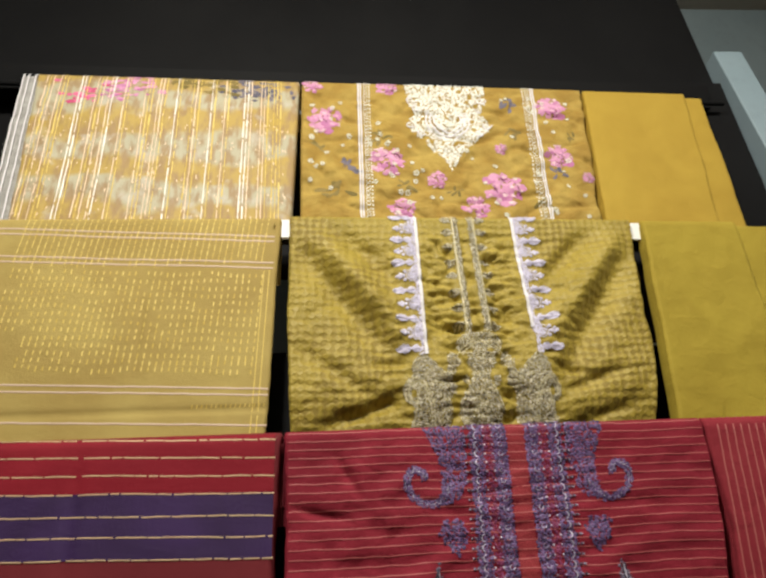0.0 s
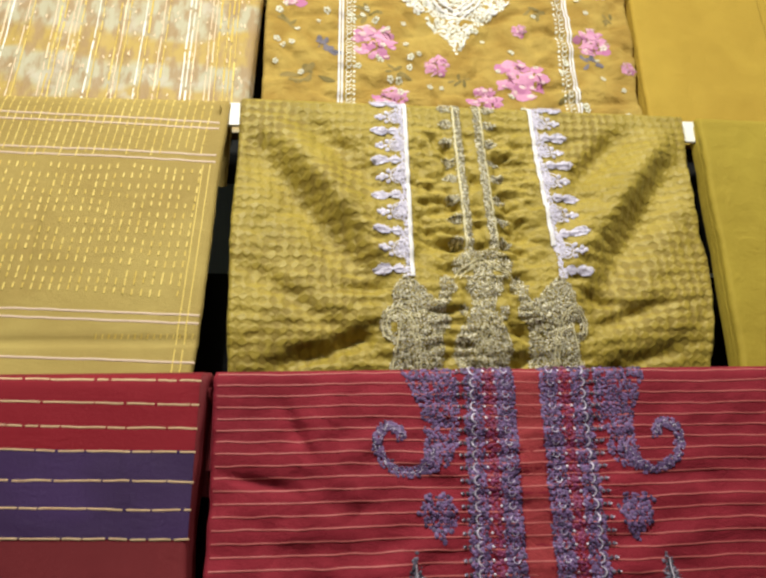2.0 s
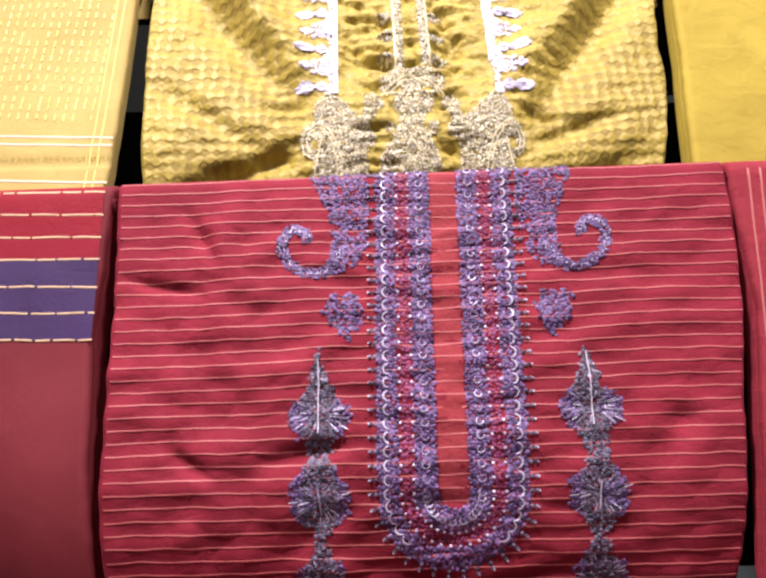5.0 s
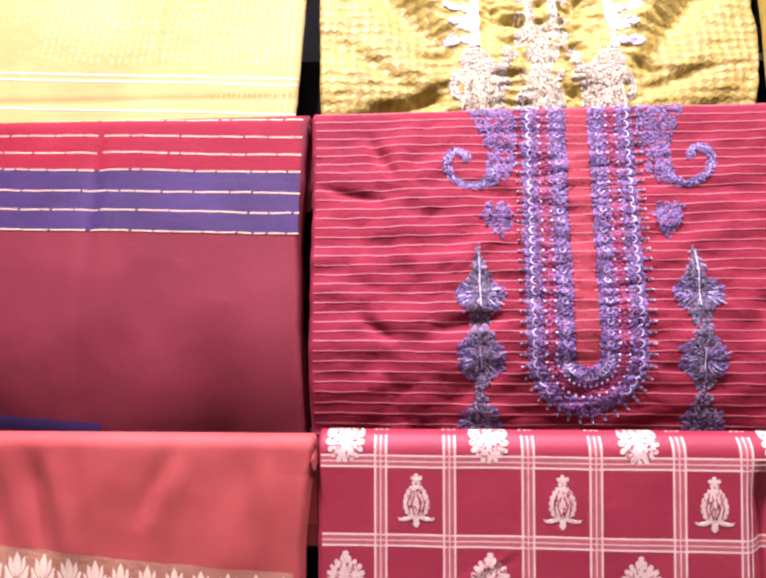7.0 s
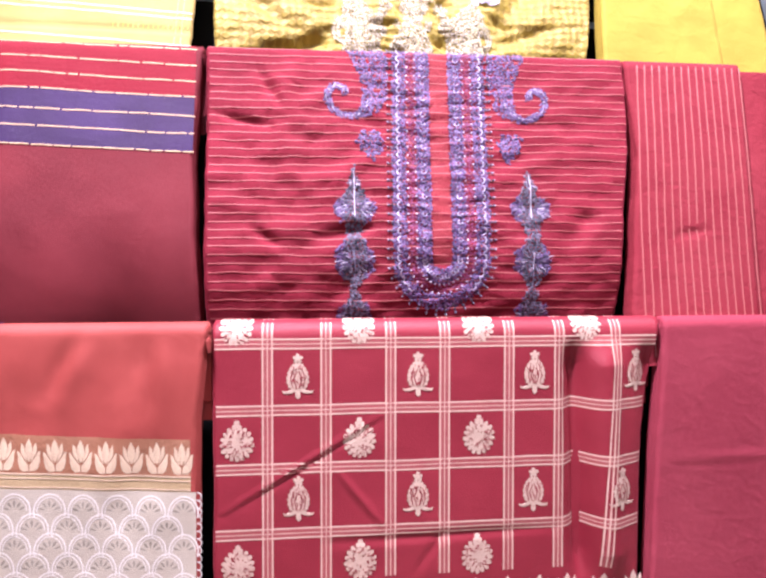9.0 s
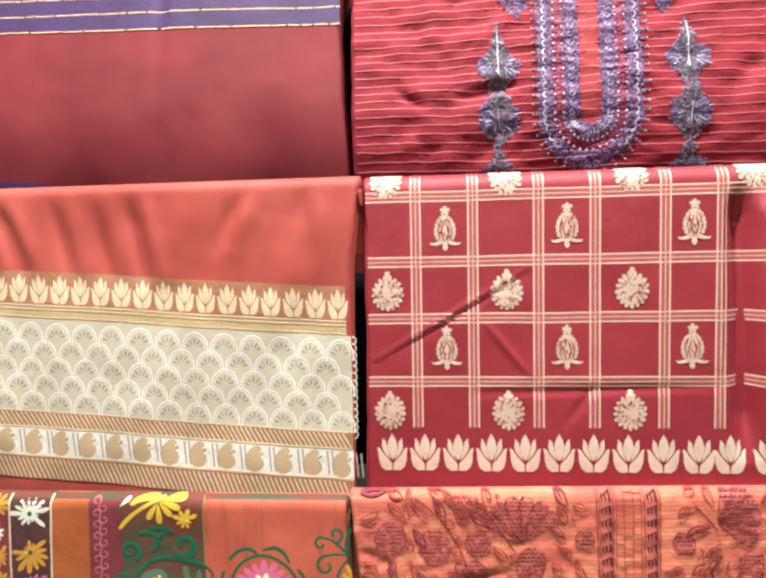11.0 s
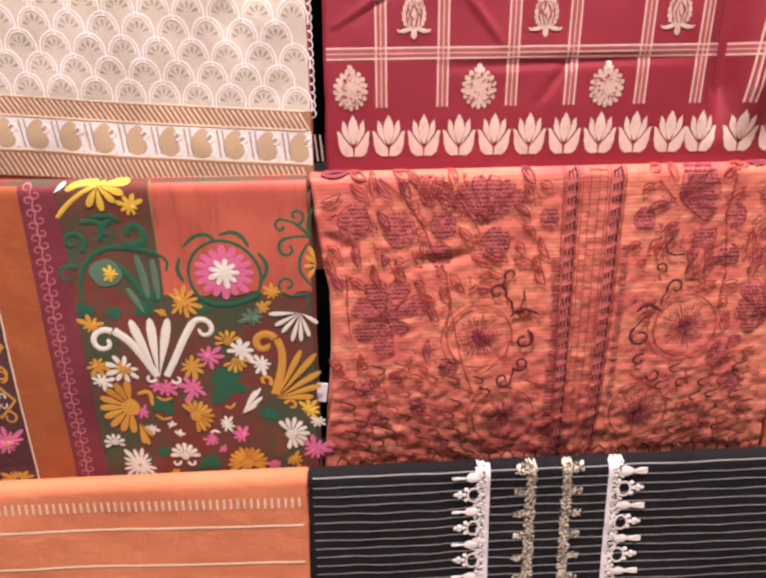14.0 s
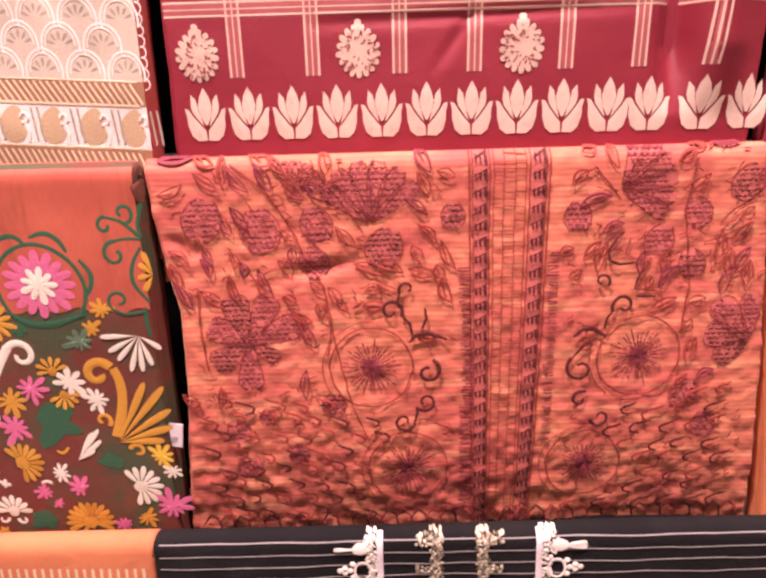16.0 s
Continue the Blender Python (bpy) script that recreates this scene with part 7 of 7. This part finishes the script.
    for leaf in (((0.0975, 0.150), (0.103, 0.144), (0.1127, 0.142), (0.128, 0.148)), ((0.23, 0.149), (0.237, 0.1435), (0.2455, 0.1425), (0.256, 0.149))):
        Ink(s).ribbon(leaf, 0.0040, 0.0036, taper=True).make("stitched_leaf", OXBLOOD, ob)
    # filled flowers
    rnd = random.Random(77)
    for x, y, n, length, w, turn, k in ((0.0687, 0.052, 6, 0.047, 0.017, -1.57, 0), (0.262, 0.031, 6, 0.043, 0.016, -0.35, 1), (0.012, 0.034, 4, 0.03, 0.013, -1.3, 2)):
        for j in range(n):
            stitched_petal(s, ob, x, y, turn + (j - (n - 1) / 2) * 0.36, length, w, RUSTLINE if k == 2 else WINE, 100 + 10 * k + j, fan=True)
    for x, y, k, petals in ((-0.031, 0.148, 0, ((-1.85, 0.043, 0.026), (-1.12, 0.045, 0.024), (-2.65, 0.036, 0.026), (2.6, 0.036, 0.026), (1.62, 0.040, 0.024), (-0.4, 0.046, 0.026), (0.55, 0.026, 0.016))), (0.374, 0.157, 1, ((-2.95, 0.036, 0.026), (-2.25, 0.044, 0.026), (-1.6, 0.04, 0.02), (2.5, 0.03, 0.022)))):
        for j, (a, length, w) in enumerate(petals):
            stitched_petal(s, ob, x, y, a, length, w, WINE if j % 3 else OXBLOOD, 130 + 10 * k + j, fan=True)
    for x, y, r, m in ((-0.065, 0.046, 0.017, WINE), (-0.013, 0.056, 0.0175, WINE), (0.031, 0.052, 0.014, WINE), (0.074, 0.072, 0.0165, OXBLOOD), (0.029, 0.081, 0.013, WINE), (0.133, 0.049, 0.0105, OXBLOOD), (0.034, 0.204, 0.011, OXBLOOD), (-0.022, 0.214, 0.008, WINE), (-0.043, 0.226, 0.011, WINE), (-0.042, 0.262, 0.012, WINE), (0.229, 0.052, 0.012, WINE), (0.29, 0.072, 0.013, WINE), (0.328, 0.050, 0.012, WINE), (0.352, 0.028, 0.014, OXBLOOD), (0.326, 0.092, 0.012, OXBLOOD), (0.322, 0.202, 0.013, WINE), (0.346, 0.232, 0.012, WINE), (0.0, 0.25, 0.009, WINE)):
        stitched_petal(s, ob, x, y + r, -math.pi / 2 + rnd.uniform(-0.5, 0.5), 2 * r, 1.7 * r, m, int(x * 1000) + 500, "stitched_bud")
    buds = ((-0.065, 0.046), (-0.013, 0.056), (0.031, 0.052), (0.074, 0.072), (0.029, 0.081), (0.133, 0.049), (0.076, 0.03), (0.278, 0.03), (0.229, 0.052), (0.29, 0.072), (0.328, 0.05), (0.352, 0.028), (0.326, 0.092))
    ink = Ink(s)
    for q in (-1, 1):
        for k in range(22):
            v = 0.09 + 0.0055 * k if q < 0 else 0.08 + 0.0078 * k
            x = mid(v) - 0.037 * (1 - 1.0 * v) if q < 0 else mid(v) + 0.036
            for j in range(2):
                ink.ribbon([(x - 0.004 + rnd.uniform(-0.002, 0.002), v + 0.002 * j), (x + 0.004, v + 0.002 * j + rnd.uniform(-0.0008, 0.0008))], 0.0011, 0.0015)
    for k in range(26):
        v = 0.21 + 0.0042 * k
        x = mid(v) - 0.031
        ink.ribbon([(x - 0.006, v), (x + 0.005, v + rnd.uniform(-0.0008, 0.0008))], 0.0012, 0.0016)
    ink.make("side_stitch", WINE, ob, kind="stuff")
    # vines and leaves over the rest
    def free(x, y):
        if abs(x - mid(y)) < 0.045 or not (-0.085 < x < 0.375):
            return False
        for a, b, r in ((0.0665, 0.171, 0.043), (0.0954, 0.2652, 0.041), (0.2853, 0.168, 0.043), (0.2463, 0.2674, 0.04), (-0.031, 0.148, 0.045), (0.374, 0.152, 0.045), (0.07, 0.028, 0.03), (0.284, 0.025, 0.03), (0.105, 0.115, 0.022), (0.115, 0.19, 0.03), (0.095, 0.215, 0.016), (0.26, 0.11, 0.022), (0.24, 0.19, 0.03), (0.255, 0.22, 0.016)):
            if math.hypot(x - a, y - b) < r:
                return False
        return True

    for i in range(22):
        for j in range(12):
            x, y = -0.08 + 0.0212 * i + rnd.uniform(-0.009, 0.009), 0.006 + 0.0168 * j + rnd.uniform(-0.007, 0.007)
            if not free(x, y) or any(math.hypot(x - a, y - b) < 0.017 for a, b in buds):
                continue
            side = 1 if x < mid(y) else -1
            a = (0.7 + 1.9 * wob(x * 17, y * 17, 5.0) + rnd.uniform(-0.35, 0.35)) * side + (math.pi if side < 0 else 0)
            n = rnd.uniform(0.012, 0.027)
            outlined_leaf(s, ob, x - 0.5 * n * math.cos(a), y - 0.5 * n * math.sin(a), a, n, rnd.uniform(0.006, 0.009), rnd.choice((RUSTLINE, RUSTLINE, WINE)), rnd.uniform(-0.003, 0.003), rnd.uniform(0.0008, 0.0013))
    # short filling stitches between the leaves
    ink = Ink(s)
    for k in range(620):
        x, y = rnd.uniform(-0.09, 0.385), rnd.uniform(0.004, 0.3)
        if not free(x, y):
            continue
        a, n = rnd.uniform(-0.6, 1.2) * (1 if x < mid(y) else -1), rnd.uniform(0.004, 0.010)
        b = rnd.uniform(-0.25, 0.25) * n
        ink.ribbon([(x, y), (x + 0.5 * n * math.cos(a) - b * math.sin(a), y + 0.5 * n * math.sin(a) + b * math.cos(a)), (x + n * math.cos(a), y + n * math.sin(a))], rnd.uniform(0.0009, 0.0015), 0.0022, 0.003, taper=True)
    ink.make("filling_stitch", RUSTLINE, ob, kind="stuff")
    # hooked stitches that grow denser to the hem
    for i in range(22):
        for j in range(8):
            x, y = -0.085 + 0.0225 * i + 0.011 * (j % 2) + rnd.uniform(-0.004, 0.004), 0.198 + 0.0155 * j + rnd.uniform(-0.004, 0.004)
            if not free(x, y):
                continue
            q = 1 if x < mid(y) else -1
            g = rnd.uniform(0.75, 1.2)
            path = [(x + q * g * a, y + g * b) for a, b in ((-0.004, -0.003), (0.001, -0.0005), (0.007, 0.001), (0.0105, 0.004), (0.009, 0.0075), (0.003, 0.009))]
            Ink(s).ribbon(path, 0.0024, 0.0032, taper=True).make("hook_stitch", OXBLOOD if rnd.random() < 0.55 else RUSTLINE, ob)
            if rnd.random() < 0.6:
                Ink(s).ribbon([(x + q * g * a, y + g * b) for a, b in ((-0.001, 0.004), (0.004, 0.006), (0.008, 0.011))], 0.0009, 0.0014, taper=True).make("hook_vein", RUSTLINE, ob)
    # long stems
    for stem in (((-0.035, 0.006), (-0.02, 0.017), (-0.007, 0.031), (0.008, 0.055), (0.018, 0.078)), ((0.026, 0.008), (0.043, 0.03), (0.063, 0.059)), ((0.018, 0.078), (0.03, 0.1), (0.036, 0.13), (0.032, 0.16)), ((-0.068, 0.10), (-0.07, 0.13), (-0.066, 0.17)), ((0.031, 0.115), (0.04, 0.16), (0.05, 0.205), (0.062, 0.235)), ((0.24, 0.014), (0.25, 0.026), (0.262, 0.04)), ((0.318, 0.01), (0.312, 0.05), (0.322, 0.11), (0.318, 0.15)), ((0.271, 0.07), (0.268, 0.082), (0.278, 0.088), (0.29, 0.086)), ((0.29, 0.086), (0.284, 0.1), (0.279, 0.112), (0.3, 0.114)), ((0.33, 0.075), (0.345, 0.07), (0.365, 0.06))):
        Ink(s).ribbon([(a + 0.0016 * wob(a * 60, b * 60, 8.0), b) for a, b in stem], 0.0013, 0.0017, wave=0.001).make("stitched_stem", RUSTLINE, ob)
    # braided hem
    for k in range(36):
        x = -0.088 + 0.0132 * k
        Ink(s).ribbon([(x, 0.322 + 0.004 * wob(k, 1, 1)), (x + 0.007, 0.312), (x + 0.014, 0.318), (x + 0.016, 0.332)], 0.0022, 0.0026, taper=True).make("hem_braid", RUSTLINE if k % 2 else OXBLOOD, ob)


def apricot_trousers():
    ob = garment("folded_trousers", "plain apricot cotton trousers folded over a rail", "trousers")
    s = Sheet(T5, 3, 0.05, ((0, 0.382), (0.12, 0.396), (0.33, 0.413)), ((0, 0.63), (0.33, 0.63)), 0.37, 0.012, soft(16.0), 0.012, 16.0)
    s.body("cloth", APRICOT, ob)
    layers(s, ob, APRICOT, 2)


# lowest tier in view: apricot stole and black tunic
T6 = (0, 0.600, 0.672)


def apricot_stole():
    ob = garment("folded_stole", "apricot cotton stole with a row of cream woven dashes", "stole")
    s = Sheet(T6, 0, 0.10, ((0, -0.62), (0.3, -0.62)), ((0, -0.115), (0.3, -0.118)), 0.40, 0.012, soft(17.0, 0.003, 0.0008), 0.012, 17.0, 0.034)
    s.body("cloth", APRICOT, ob)
    layers(s, ob, APRICOT, 3)
    for k in range(60):
        u = -0.123 - 0.0071 * k
        Ink(s).ribbon([(u, 0.026 + 0.02 * (u + 0.12)), (u, 0.038 + 0.02 * (u + 0.12))], 0.0026, 0.0009).make("cream_dash", CREAM, ob)
    for v in (0.06, 0.105):
        Ink(s).ribbon([(u, v + 0.02 * (u + 0.12)) for u in np.linspace(-0.61, -0.12, 40)], 0.003, 0.0008, 0.01).make("cream_line", CREAM, ob)


def black_tunic():
    ob = garment("folded_tunic", "black pinstriped tunic with white and gold neck embroidery", "tunic")
    s = Sheet(T6, 0, 0.10, ((0, -0.113), (0.3, -0.115)), ((0, 0.40), (0.3, 0.39)), 0.40, 0.011, lambda u, v: 0.003 * wob(u * 8, v * 8, 18.0) + 0.0012 * wob(u * 40, v * 50, 19.0), 0.012, 18.0, 0.034)
    s.body("cloth", BLACK_CLOTH, ob, step=0.0035)
    layers(s, ob, BLACK_CLOTH, 2)
    for k in range(26):
        v = 0.006 + 0.0105 * k
        Ink(s).ribbon([(u, v + 0.0012 * wob(u * 20, k * 2.0, 3)) for u in np.linspace(-0.108, 0.392, 90)], 0.0010, 0.0008, 0.008).make("pinstripe", PALE_LINE, ob)
    for side, x0 in ((-1, 0.072), (1, 0.198)):
        Ink(s).ribbon([(x0 + side * 0.0, v) for v in np.linspace(0.001, 0.2, 40)], 0.005, 0.0022).make("white_cord", WHITE_CORD, ob)
        Ink(s).scatter(lambda u, v: 0.001 < (u - x0) * side < 0.012 + 0.003 * math.sin(v * 150), (x0 - 0.02, 0.001, x0 + 0.02, 0.2), 0.0026, 0.0017, 0.002, 111 + side).make("white_band", WHITE_THREAD, ob, kind="stuff")
        for k, v in enumerate((0.012, 0.052, 0.092, 0.132, 0.172)):
            x = x0 + side * 0.010
            ink = Ink(s)
            for j in range(5):
                ink.petal(x + side * 0.010, v + 0.0004 * (j - 2), (0 if side > 0 else math.pi) + 0.05 * (j - 2), 0.017, 0.0032, 0.0024)
            ink.poly(blob(x + side * 0.006, v, 0.007, 0.005, k, 0.15), 0.0024)
            ink.make("white_leaf", WHITE_THREAD, ob)
            ink = Ink(s)
            w = v + 0.02
            ink.ring(x + side * 0.004, w, 0.0065, 0.008, 0.002, 0.0024)
            for a, b in ((0.014, 0.0), (0.0185, 0.002), (0.0185, -0.002), (0.0225, 0.0), (0.012, 0.006), (0.012, -0.006)):
                ink.knot(x + side * a, w + b, 0.0026, 0.003, 8)
            ink.make("white_bell", WHITE_THREAD, ob, kind="stuff")
    for x0, side in ((0.117, -1), (0.154, 1)):
        Ink(s).scatter(lambda u, v: abs(u - x0) < 0.005 or (math.sin(v * 240) > 0.55 and 0 < (u - x0) * side < 0.016), (x0 - 0.02, 0.001, x0 + 0.02, 0.2), 0.0023, 0.0015, 0.002, 121 + side).make("knotted_band", ANTIQUE, ob, "antique gold knotted band", "stuff")


for build in (top_shawl, floral_tunic, mustard_trousers, khaki_stole, olive_tunic, olive_trousers, crimson_stole, red_tunic, striped_trousers, coral_stole, checked_length, rose_trousers, embroidered_stole, orange_tunic, apricot_trousers, apricot_stole, black_tunic):
    build()
